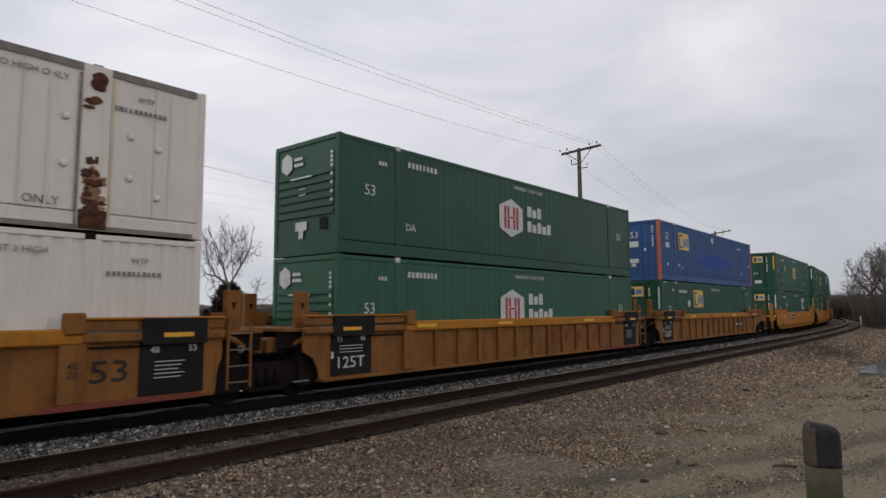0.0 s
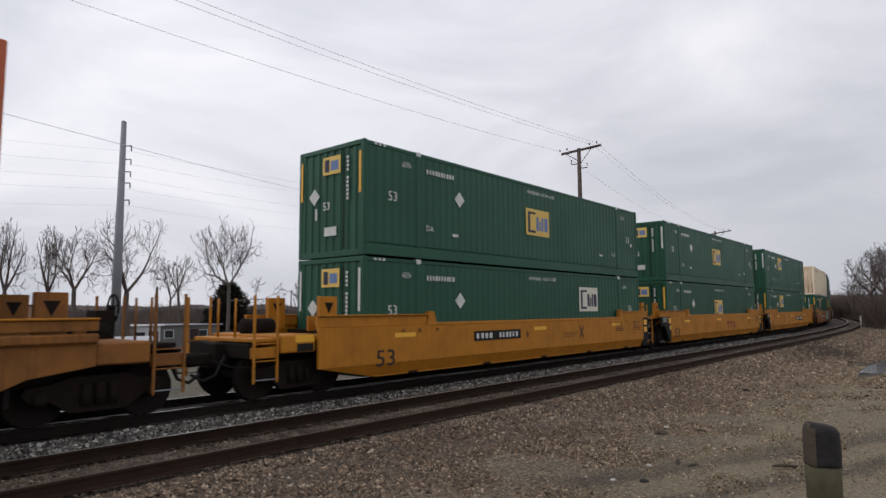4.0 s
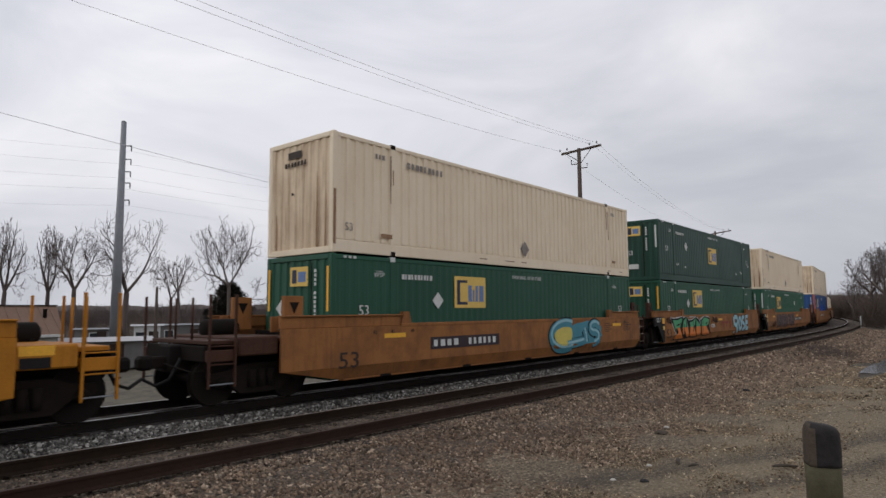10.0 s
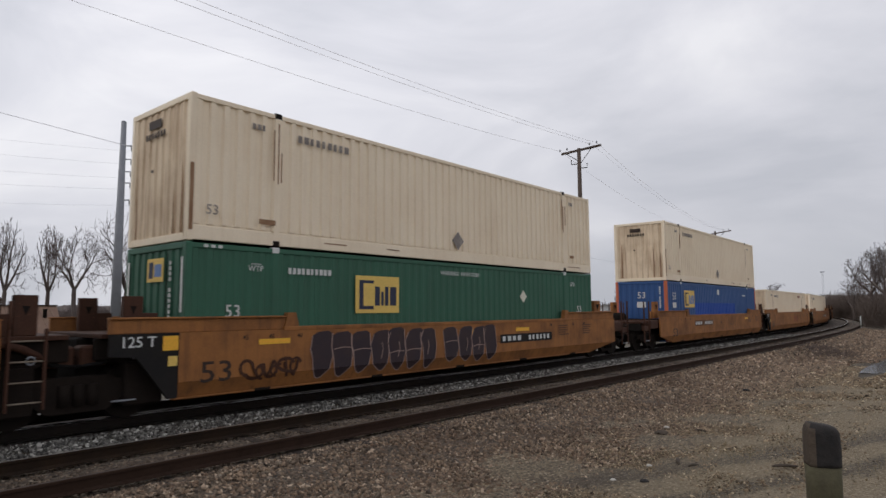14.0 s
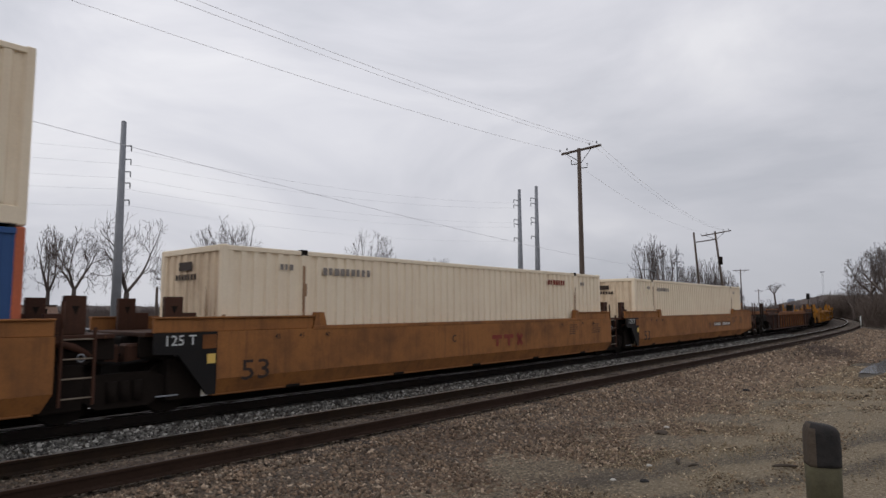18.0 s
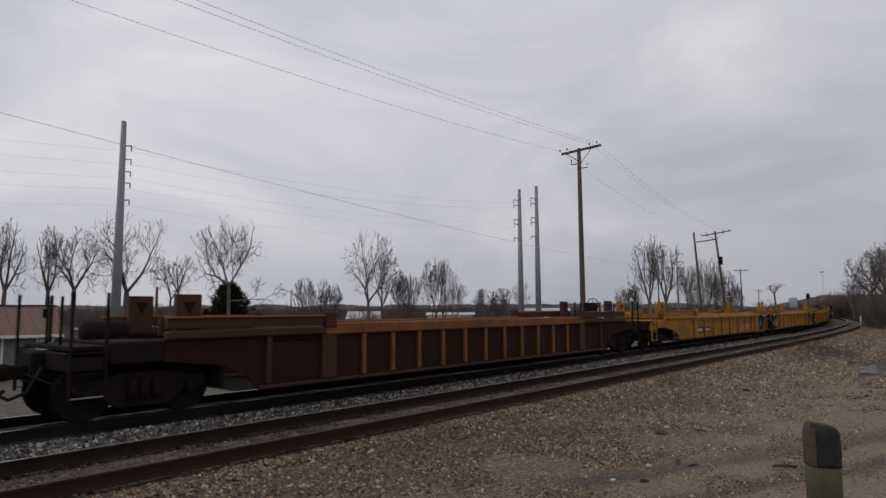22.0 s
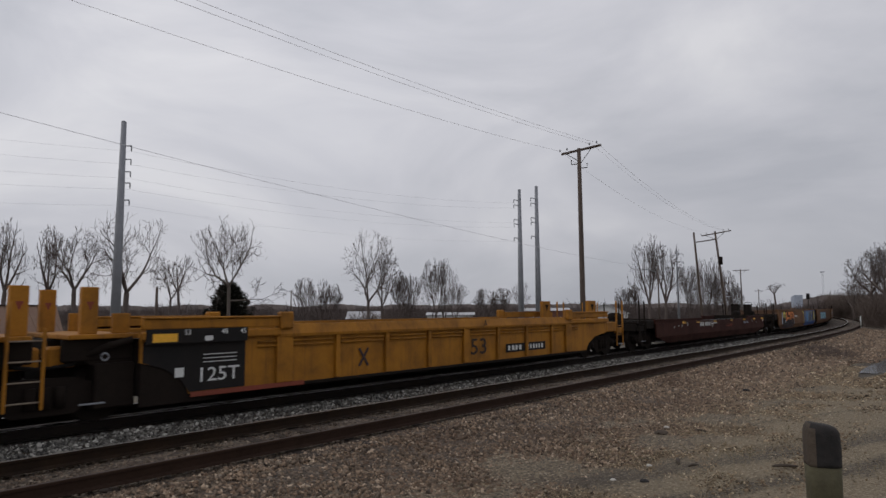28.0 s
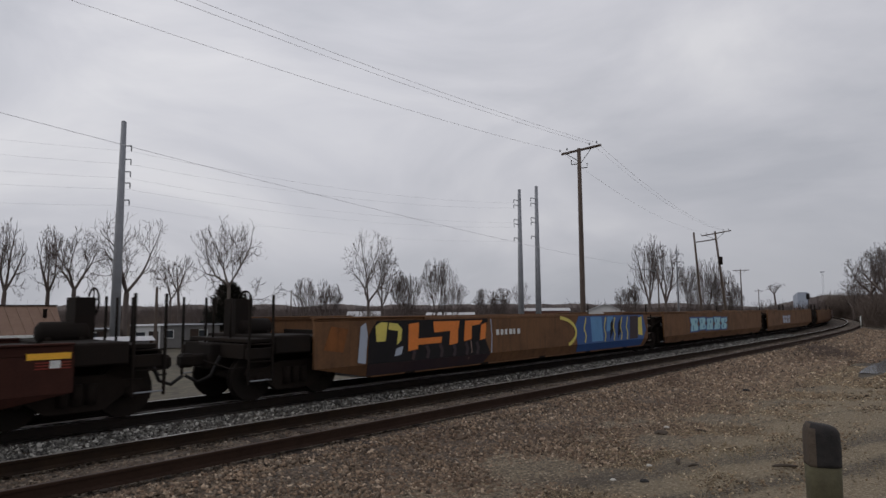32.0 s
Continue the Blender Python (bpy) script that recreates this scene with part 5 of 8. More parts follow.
def car_side(root, sgn, kind, body, e0, e1, pal):
    """One side wall. e0, e1: where it ends; sgn -1 is the side towards the road."""
    lo0, lo1 = e0 + pal["cut0"], e1 - pal["cut1"]

    def wall(name, pts, y_top, y_low, material, z_mid=None):
        n = len(pts)
        zs = [z for _, z in pts]
        verts = []
        for inward in (0.0, 0.07):
            for x, z in pts:
                k = (z - min(zs)) / (max(zs) - min(zs))
                verts.append((x, sgn * (y_low + (y_top - y_low) * k - inward), z))
        faces = [tuple(range(n)), tuple(range(2 * n - 1, n - 1, -1))] + [((i + 1) % n, i, i + n, (i + 1) % n + n) for i in range(n)]
        if sgn > 0:
            faces = [f[::-1] for f in faces]
        return part(name, mesh(name, verts, faces, material), root)

    yo = lambda a, b: sorted((sgn * a, sgn * b))
    if kind == "smooth":
        top, rise, fold = pal["top"], pal["rise"], 0.60
        b0 = -8.25 if pal["black0"] else e0
        b1 = 7.93 if pal["black1"] else e1
        wall("upper_side_sheet", [(b0, fold), (b1, fold), (b1, top - 0.06), (b0, top - 0.06)], 1.50, 1.50, body)
        wall("lower_side_sheet", [(max(lo0, b0), 0.30), (min(lo1, b1), 0.30), (b1, fold - 0.002), (b0, fold - 0.002)], 1.50, 1.35, body)
        if pal["black0"]:
            wall("black_end_sheet", [(-8.42, 0.32), (b0, 0.32), (b0, top - 0.06), (e0, top - 0.06), (e0, 1.12), (-9.0, 1.08), (-8.78, 0.80)], 1.50, 1.48, "black")
        if pal["black1"]:
            wall("black_end_sheet", [(b1, 0.32), (lo1 - 0.1, 0.32), (e1, fold), (e1, top - 0.06), (b1, top - 0.06)], 1.50, 1.48, "black")
        slab("top_chord", -6.0, 6.0, *yo(1.51, 1.38), top - 0.09, top, body, root)
        for a, b in ((e0, -5.95), (5.95, e1)):
            slab("raised_top_chord", a, b, *yo(1.46, 1.36), top - 0.06, top + rise, body, root)
            slab("chord_cap", a, b, *yo(1.52, 1.33), top + rise, top + rise + 0.035, body, root)
        if rise > 0.1:
            for x in (-5.8, 5.8):
                part("lift_bracket", prism([(-0.18, 0), (0.18, 0), (0.1, 0.30), (-0.1, 0.30)], -0.07, 0.07, body), root, "", (x, sgn * 1.43, top - 0.01))
        slab("bottom_sill", max(lo0 + 0.1, b0), min(lo1 - 0.1, b1), *yo(1.36, 1.16), 0.27, 0.31, body, root)
    else:
        wide = kind == "double"
        rib = body if wide or pal["rib"] is None else pal["rib"]
        chord = pal.get("chord") or rib
        a0, a1 = (-5.45, 6.45) if wide else (-5.85, 5.85)
        sheet = pal.get("sheet") or body
        c0, c1 = lo0 - e0, e1 - lo1
        wall("side_sheet", [(lo0, 0.36), (lo1, 0.36), (lo1 + 0.12 * c1, 0.62), (lo1 + 0.42 * c1, 0.84), (e1, 0.98), (e1, 1.40), (e0, 1.40), (e0, 0.98), (lo0 - 0.42 * c0, 0.84), (lo0 - 0.12 * c0, 0.62)], 1.40, 1.40, sheet)
        if wide:
            out = [(1.30, 1.34), (1.51, 1.34), (1.52, 1.40), (1.43, 1.60), (1.30, 1.60)]
            n = len(out)
            v = [(x, sgn * y, z) for x in (a0 - 0.15, a1 + 0.15) for y, z in out]
            f = [tuple(range(n))[::-1], tuple(range(n, 2 * n))] + [(i, (i + 1) % n, (i + 1) % n + n, i + n) for i in range(n)]
            part("top_chord", mesh("top_chord", v, f if sgn < 0 else [q[::-1] for q in f], chord), root)
        else:
            slab("top_chord", a0 - 0.15, a1 + 0.15, *yo(1.51, 1.30), 1.34, 1.60, chord, root, "", 0.03)
        for a, b in ((e0, a0 - 0.1), (a1 + 0.1, e1)):
            slab("raised_top_chord", a, b, *yo(1.51, 1.32), 1.36, 1.52, body, root, "", 0.03)
            slab("guide_rail", a, b, *yo(1.47, 1.36), 1.56, 1.74, body, root)
            slab("chord_cap", a, b, *yo(1.52, 1.34), 1.74, 1.78, chord, root)
        for x in (a0, a1):
            slab("lift_bracket", x - 0.16, x + 0.16, *yo(1.56, 1.38), 1.50, 1.86, body, root, "", 0.03)
            slab("heavy_post", x - 0.2, x + 0.2, *yo(1.49, 1.40), 0.40, 1.36, body, root)
        at = [0.66 + 1.56 * k for k in (-3, -2, -1, 0, 1, 2, 3)] if wide else [-4.8 + 0.96 * k for k in range(11)]
        for x in at:
            w = 0.13 if wide and abs(x - 0.66) < 0.1 else 0.06
            slab("rib", x - w, x + w, *yo(1.485, 1.40), 0.40, 1.345, rib, root)
        for x in (-7.4, 7.4):
            if not wide and not pal["black0" if x < 0 else "black1"]:
                slab("rib", x - 0.06, x + 0.06, *yo(1.47, 1.40), 0.40, 1.36, body, root)
        slab("bottom_sill", lo0 + 0.05, lo1 - 0.05, *yo(1.47, 1.15), 0.30, 0.37, body if not wide else "steel", root)
        if wide:
            cut = [max(e0, -6.2)] + at + [7.3]
            for a, b in zip(cut, cut[1:]):
                for z in (1.25, 1.16):
                    part("pipe", tube([(a + 0.12, 0, 0), (b - 0.12, 0, 0)], 0.022, body, 6), root, "", (0, sgn * 1.44, z))
        elif kind == "ribbed":
            for a, b in ((-7.3, -6.1), (6.1, 7.3)):
                part("pipe", tube([(a, 0, 0), (b, 0, 0)], 0.02, "steel", 6), root, "", (0, sgn * 1.43, 1.28))


def arc3(x, y, z, r, n=12):
    """A ring of points standing upright in x and z."""
    return [(x + r * math.cos(2 * math.pi * i / n), y, z + r * math.sin(2 * math.pi * i / n)) for i in range(n + 1)]


def car_end(root, sgn, link, kind, body, unit, black):
    """One end: bulkhead, deck, stands, steps, truck and coupler. link: shared truck or coupler."""
    X = lambda a, b: sorted((sgn * a, sgn * b))
    bright = body if body in ("yellow", "tan", "mustard") else "brown" if body == "amber" else "steel"
    slab("bulkhead", *X(8.3, 8.38), -1.3, 1.3, 0.4, 1.4, "steel", root)
    if link == "shared":
        slab("end_deck", *X(8.38, 9.5), -1.25, 1.25, 1.42, 1.5, bright, root)
        slab("bolster", *X(8.9, 9.6), -0.5, 0.5, 0.6, 1.42, "steel", root, "", 0.03)
        slab("end_truss", *X(8.4, 9.55), -1.12, -1.04, 1.05, 1.42, "grime", root, "", 0.02)
        # added dark block closes the open gap, so the end stays dark below deck
        slab("draft_sill", *X(8.38, 9.05), -1.2, 1.2, 0.24, 1.0, "grime", root, "", 0.03)
        # added dark plates hide the far side's arch behind the cut
        if kind == "double":
            for side in (-1, 1):
                slab("inner_end_plate", *X(6.9, 8.38), *sorted((side * 1.325, side * 1.385)), 0.22, 1.0, "grime", root, "", 0.0)
        slab("brake_cylinder_box", *X(9.05, 9.45), -1.0, -0.55, 0.98, 1.22, "grime", root, "", 0.04)
        part("connector_arm", tube([(sgn * 8.5, -1.3, 1.40), (sgn * 8.85, -1.22, 1.30), (sgn * 9.2, -1.05, 1.12), (sgn * 9.6, -0.85, 1.05)], [0.06, 0.065, 0.06, 0.05], "grime" if kind == "double" else bright, 6), root)
        part("lifting_ring", tube(arc3(sgn * 8.95, -1.31, 1.12, 0.06), 0.016, "galv", 5), root)
        part("end_gusset", prism([(sgn * 8.4, 1.05), (sgn * 9.2, 1.05), (sgn * 8.4, 0.55)], -1.1, -1.06, "grime"), root)
        top = 2.30 if kind != "smooth" else 2.15
        if body not in ("umber", "maroon", "brown"):
            for y in (-1.02, 1.02):
                a = 8.74 if kind != "double" else 9.0 if sgn < 0 else 9.2
                st = slab("container_stand", *X(a, a + (0.34 if kind != "double" else 0.27)), y - 0.07, y + 0.07, 1.5, top, bright, root)
                part("slot", prism([(-0.06, 0.07), (0.06, 0.07), (0, -0.08)], -0.075, 0.075, "redpaint" if kind == "double" else "steel"), st, "", (0, 0, 0.08))
                slab("gusset", *X(8.45, 8.75), y - 0.04, y + 0.04, 1.5, 1.85, bright, root)
        for y in (-1.40, 1.40):
            if sgn > 0:
                lx = 8.62 if kind != "double" else 9.12
                ladder(root, lx + 0.25, y, 0.36, 1.62, bright, 0.5)
                part("post", tube([(lx, y, 1.5), (lx, y, 2.05)], 0.03, bright, 6), root)
            else:
                slab("foot_step", -9.35, -8.95, y - 0.03, y + 0.03, 0.36, 0.385, "galv", root)
        part("hose", tube([(sgn * 9.0, -0.9, 1.3), (sgn * 9.35, -1.0, 1.0), (sgn * 9.75, -0.9, 0.95)], 0.035, "black", 6), root)
        part("hose", tube([(sgn * 9.0, -0.7, 1.35), (sgn * 9.4, -0.8, 1.12), (sgn * 9.75, -0.7, 1.1)], 0.03, "black", 6), root)
        slab("draw_plate", *X(9.25, 9.7), -0.95, -0.6, 0.95, 1.3, bright, root, "", 0.04)
    else:
        slab("end_deck", *X(8.38, 11.0), -1.2, 1.2, 1.22, 1.30, bright if kind == "smooth" else "steel", root)
        slab("end_sill", *X(9.55, 10.45), -1.4, 1.4, 0.98, 1.36, bright, root, "", 0.03)
        if body == "yellow" and kind == "smooth":
            for side in (-1, 1):
                slab("reflector", *X(9.6, 10.1), *sorted((side * 1.4, side * 1.406)), 1.2, 1.35, "reflector", root, "", 0.0)
                slab("data_panel", *X(9.62, 10.05), *sorted((side * 1.4, side * 1.406)), 1.0, 1.17, "black", root, "", 0.0)
        slab("centre_sill", *X(8.4, 11.3), -0.28, 0.28, 0.66, 1.2, "steel", root, "", 0.03)
        slab("end_beam", *X(10.5, 11.1), -1.34, -1.24, 0.9, 1.12, bright, root)
        slab("end_beam", *X(10.5, 11.1), 1.24, 1.34, 0.9, 1.12, bright, root)
        slab("end_plate", *X(11.02, 11.1), -1.2, 1.2, 0.9, 1.2, "steel", root)
        cp = slab("coupler", *X(11.1, 11.65), -0.11, 0.11, 0.74, 0.98, "steel", root, "", 0.03)
        part("knuckle", box(0.3, 0.3, 0.28, "steel", 0.06), cp, "", (sgn * 0.3, 0.03, 0))
        part("cut_lever", tube([(sgn * 11.15, -1.3, 0.75), (sgn * 11.2, -0.9, 0.7), (sgn * 11.4, -0.2, 0.85)], 0.016, "steel", 5), root)
        part("hose", tube([(sgn * 11.2, -0.5, 0.95), (sgn * 11.4, -0.47, 0.55), (sgn * 11.65, -0.43, 0.45), (sgn * 11.9, -0.4, 0.6)], 0.035, "black", 6), root)
        for y in (-1.36, 1.36):
            lad = ladder(root, sgn * 10.8, y, 0.40, 2.2, bright, 0.55, 0)
            for k in (0.47, 0.85, 1.2):
                part("rung", tube([(0, 0, k - 1.3), (0.55, 0, k - 1.3)], 0.016, "galv" if k < 0.5 else bright, 6), lad)
        for y in (-0.35, 0.35):
            part("stanchion", tube([(sgn * 10.9, y, 1.25), (sgn * 10.9, y, 2.15)], 0.025, bright, 6), root)
        if body not in ("umber", "maroon"):
            for y in (-1.02, 1.02):
                st = slab("container_stand", *X(8.7, 9.3 if kind == "double" else 9.2), y - 0.07, y + 0.07, 1.42, 2.2, body, root)
                part("slot", prism([(-0.13, 0.1), (0.13, 0.1), (0, -0.16)], -0.075, 0.075, "steel"), st, "", (0, 0, 0.15))
                slab("stand_web", *X(9.3, 9.5), y - 0.04, y + 0.04, 1.42, 1.75, body, root)
        part("air_tank", tube([(sgn * 9.5, 0.3, 1.5), (sgn * 9.56, 0.3, 1.5), (sgn * 10.3, 0.3, 1.5), (sgn * 10.36, 0.3, 1.5)], [0.12, 0.2, 0.2, 0.12], "steel" if kind != "double" else body, 12), root)
        for k in (9.65, 10.2):
            slab("tank_saddle", *X(k - 0.05, k + 0.05), 0.1, 0.5, 1.3, 1.42, "steel", root)
        if (sgn > 0 and unit in (2, 11, 12, 16)) or (sgn < 0 and unit == 17):
            bs = slab("brake_stand", *X(10.1, 10.45), 0.2, 0.7, 1.28, 2.15 if unit > 5 else 1.9, "steel", root)
            wheel = part("brake_wheel", tube([(0.10, 0.27 * math.cos(g), 0.27 * math.sin(g)) for g in (2 * math.pi * i / 18 for i in range(19))], 0.022, "steel", 6), bs, "", (0.12, 0, 0.35))
            part("wheel_hub", tube([(0.0, 0, 0), (0.12, 0, 0), (0.14, 0, 0)], [0.06, 0.06, 0.03], "steel", 8), wheel)
            for i in range(5):
                g = 2 * math.pi * i / 5 + 0.3
                part("wheel_spoke", tube([(0.10, 0, 0), (0.10, 0.26 * math.cos(g), 0.26 * math.sin(g))], 0.014, "steel", 5), wheel)
        truck(root, sgn * 9.75, unit)
    # painted end panels on ribbed sides
    if black and kind != "smooth" and link == "shared":
        for side in (-1, 1):
            if kind == "double":
                out = [(-8.36, 1.34), (-8.36, 0.98), (-7.95, 0.84), (-7.65, 0.62), (-7.5, 0.4), (-6.35, 0.4), (-6.35, 1.34)] if sgn < 0 else [(7.4, 1.34), (7.4, 0.4), (8.5, 0.4), (8.62, 0.64), (8.9, 1.0), (8.9, 1.34)]
                part("end_panel", prism(out, *sorted((side * 1.402, side * 1.412)), "black"), root)
                a, b = (6.38, 8.36) if sgn < 0 else (7.4, 8.96)
            else:
                a, b = (7.12, 8.36) if sgn < 0 else (6.93, 8.12)
                slab("end_panel", *X(a, b), *sorted((side * 1.402, side * 1.412)), 0.4, 1.34, "black", root, "", 0.0)
            slab("black_chord_band", *X(a, b), *sorted((side * 1.49, side * 1.535)), 1.3, 1.56 if kind == "double" else 1.76, "black", root, "", 0.0)
            if kind == "double":
                slab("red_patch", *(X(4.95, 7.5) if sgn < 0 else X(5.95, 8.5)), *sorted((side * 1.47, side * 1.476)), 0.31, 0.40, "redpaint", root, "", 0.0)


def paint_scheme(root, kind, lead, tail, black, o):
    """Numbers, panels, reflectors and faded blocks on the side towards the road."""
    y = -1.508 if kind == "smooth" else -1.418
    dark = o.get("dark", "darkmark")
    if black and lead == "shared":
        if kind == "smooth":
            lettering("load_marking", "125 T", -8.98, 1.34, 0.19, "mark", root, -1.506)
            plate("reflector", -8.55, -8.27, 1.18, 1.44, "burnt" if o.get("dull") else "reflector", root, -1.503)
            plate("label_plate", -8.45, -8.28, 0.9, 1.08, "logo", root, -1.503)
        else:
            dx, yy = (0.0, -1.414) if kind == "ribbed" else (0.86, -1.414)
            wide(lettering("load_marking", "125T", -7.78 + dx, 0.68, 0.27, "mark", root, yy), 1.15)
            for k in range(3):
                plate("data_line", -8.1 + dx, -7.4 + dx, 0.92 + k * 0.07, 0.935 + k * 0.07, "mark", root, yy)
            if kind == "double":
                plate("label_plate", -7.78, -7.61, 0.68, 0.85, "mark", root, yy)
                plate("label_plate", -7.28, -7.12, 1.33, 1.42, "mark", root, -1.537)
                plate("reflector", -8.26, -7.81, 1.33, 1.48, "reflector", root, -1.537)
                for x, t in ((-7.62, "53"), (-6.88, "48"), (-6.48, "45")):
                    lettering("length_marking", t, x, 1.49, 0.1, "mark", root, -1.537)
            else:
                plate("label_plate", -8.35, -8.28, 0.8, 0.95, "mark", root, yy)
                plate("reflector", -8.1, -7.55, 1.42, 1.5, "reflector", root, -1.537)
                for x, t in ((-8.1, "53"), (-7.4, "48")):
                    lettering("length_marking", t, x, 1.22, 0.12, "mark", root, yy)
    if black is True and tail == "shared":
        if kind == "smooth":
            for z in (1.18, 0.88):
                plate("reflector", 8.0, 8.3, z, z + 0.22, "reflector", root, -1.503)
        else:
            for x, t in ((7.2, "48"), (7.9, "53")) if kind == "ribbed" else ((7.65, "45"), (8.08, "48"), (8.86, "53")):
                lettering("length_marking", t, x, 1.2 if kind == "ribbed" else 1.49, 0.12, "mark", root, -1.414 if kind == "ribbed" else -1.537)
            for k in range(5):
                plate("data_line", 7.2 + 0.4 * (kind == "double"), 7.75 + 0.4 * (kind == "double") - 0.06 * (k % 3), 0.98 - k * 0.07, 0.995 - k * 0.07, "mark", root, -1.414)
            if kind == "ribbed":
                plate("reflector", 7.3, 7.85, 1.42, 1.5, "reflector", root, -1.537)
                slab("red_patch", 5.4, 8.05, -1.476, -1.47, 0.30, 0.40, "redpaint", root, "", 0.0)
                for x, t in ((5.85, "40"), (5.85, "20")):
                    lettering("length_marking", t, x, 1.0 if t == "40" else 0.86, 0.12, "darkmark", root, -1.492)
            else:
                plate("reflector", 7.98, 8.23, 1.32, 1.42, "reflector", root, -1.537)
                plate("label_plate", 8.27, 8.43, 1.32, 1.42, "mark", root, -1.537)
                plate("reflector", 8.54, 8.92, 1.33, 1.40, "reflector", root, -1.537)
    if o.get("n53"):
        x, z, h = o["n53"][0], o["n53"][1], 1.12 * o["n53"][2]
        wide(lettering("length_number", "53", x, z, h, dark, root, y + 0.006))
    if o.get("plaque"):
        x0, x1, z0, z1, m = o["plaque"]
        plate("number_panel", x0, x1, z0, z1, m, root, y)
        bars(x0 + 0.12, x0 + (x1 - x0) * 0.40, (z0 + z1) / 2, (z1 - z0) * 0.55, 4, "mark", root, y - 0.005, "number_bar", 3)
        bars(x0 + (x1 - x0) * 0.52, x1 - 0.1, (z0 + z1) / 2, (z1 - z0) * 0.55, 6, "mark", root, y - 0.005, "number_bar", 4)
    if o.get("brand"):
        x0, x1, z0, z1 = o["brand"]
        w = (x1 - x0) / 3
        for i in range(3):
            a = x0 + i * w
            if i < 2:
                plate("brand_bar", a, a + w * 0.82, z1 - 0.12, z1, "redmark", root, y)
                plate("brand_bar", a + w * 0.33, a + w * 0.52, z0, z1 - 0.12, "redmark", root, y)
            else:
                for tilt in (-38, 38):
                    part("brand_bar", box(0.13, 0.004, (z1 - z0) * 1.22, "redmark", 0.0), root, "", (a + w * 0.42, y - 0.002, (z0 + z1) / 2), (0, tilt, 0))
    for x, s in o.get("letters", ()):
        lettering("side_letter", s, x, 1.08 if kind == "smooth" else 1.47, 0.2 if kind == "smooth" else 0.19, "darkmark", root, y if kind == "smooth" else -1.511)
    rng = random.Random(o.get("seed", 1))
    for x in o.get("reflect", ()):
        plate("reflector", x, x + 0.75, o.get("refz", 1.2) if kind == "smooth" else 1.43, o.get("refz", 1.2) + 0.11 if kind == "smooth" else 1.52, "reflector", root, y if kind == "smooth" else -1.517)
    if o.get("data", True) and kind == "smooth":
        for x0 in (5.2, 6.9):
            for k in range(5):
                plate("data_line", x0, x0 + rng.uniform(0.4, 0.75), 1.3 - k * 0.075, 1.325 - k * 0.075, dark, root, y)
        for x, s in ((-6.9, "45"), (-6.3, "45"), (-5.6, "40"), (4.7, "40"), (6.2, "45"), (7.0, "48")):
            lettering("length_marking", s, x, 1.35, 0.1, dark, root, y)
        for k in range(0 if o.get("brand") else 3):
            plate("data_line", 1.0, 2.3 - 0.2 * k, 1.05 - k * 0.07, 1.065 - k * 0.07, dark, root, y)
    if o.get("cross"):
        x, z = o["cross"]
        for tilt in (-55, 55):
            part("cross_mark", box(0.5, 0.004, 0.06, "gpurple", 0.0), root, "", (x, y - 0.002 - 0.004 * (tilt > 0), z), (0, tilt, 0))


def blob(rng, x0, x1, z0, z1, points=11, rough=0.22):
    """An uneven rounded outline filling a box in x and z."""
    cx, cz = (x0 + x1) / 2, (z0 + z1) / 2
    out = []
    for i in range(points):
        g = 2 * math.pi * i / points
        c, s = math.cos(g), math.sin(g)
        r = (1 + rng.uniform(-rough, rough)) / max(abs(c), abs(s)) ** 0.7
        out.append((cx + (x1 - x0) / 2 * c * min(r, 1.1), cz + (z1 - z0) / 2 * s * min(r, 1.04)))
    return out


def chunk(rng, x0, x1, z0, z1, lean):
    """A slanted block with stepped, uneven edges."""
    w, h = x1 - x0, z1 - z0
    j = lambda k: rng.uniform(-k, k)
    left = [(x0 + j(0.06) * w, z1), (x0 + (0.05 + j(0.08)) * w, z1 - (0.35 + j(0.1)) * h), (x0 + (0.16 + j(0.1)) * w, z1 - (0.5 + j(0.06)) * h), (x0 + j(0.08) * w, z1 - (0.7 + j(0.08)) * h), (x0 + (0.05 + j(0.1)) * w, z0)]
    right = [(x1 - (0.12 + j(0.1)) * w, z0 + j(0.03) * h), (x1 + j(0.06) * w, z0 + (0.3 + j(0.1)) * h), (x1 - (0.18 + j(0.1)) * w, z0 + (0.52 + j(0.06)) * h), (x1 + j(0.05) * w, z0 + (0.72 + j(0.06)) * h), (x1 - (0.04 + j(0.06)) * w, z1 + j(0.03) * h)]
    return [(x + lean * (z - z0), z) for x, z in left + right]


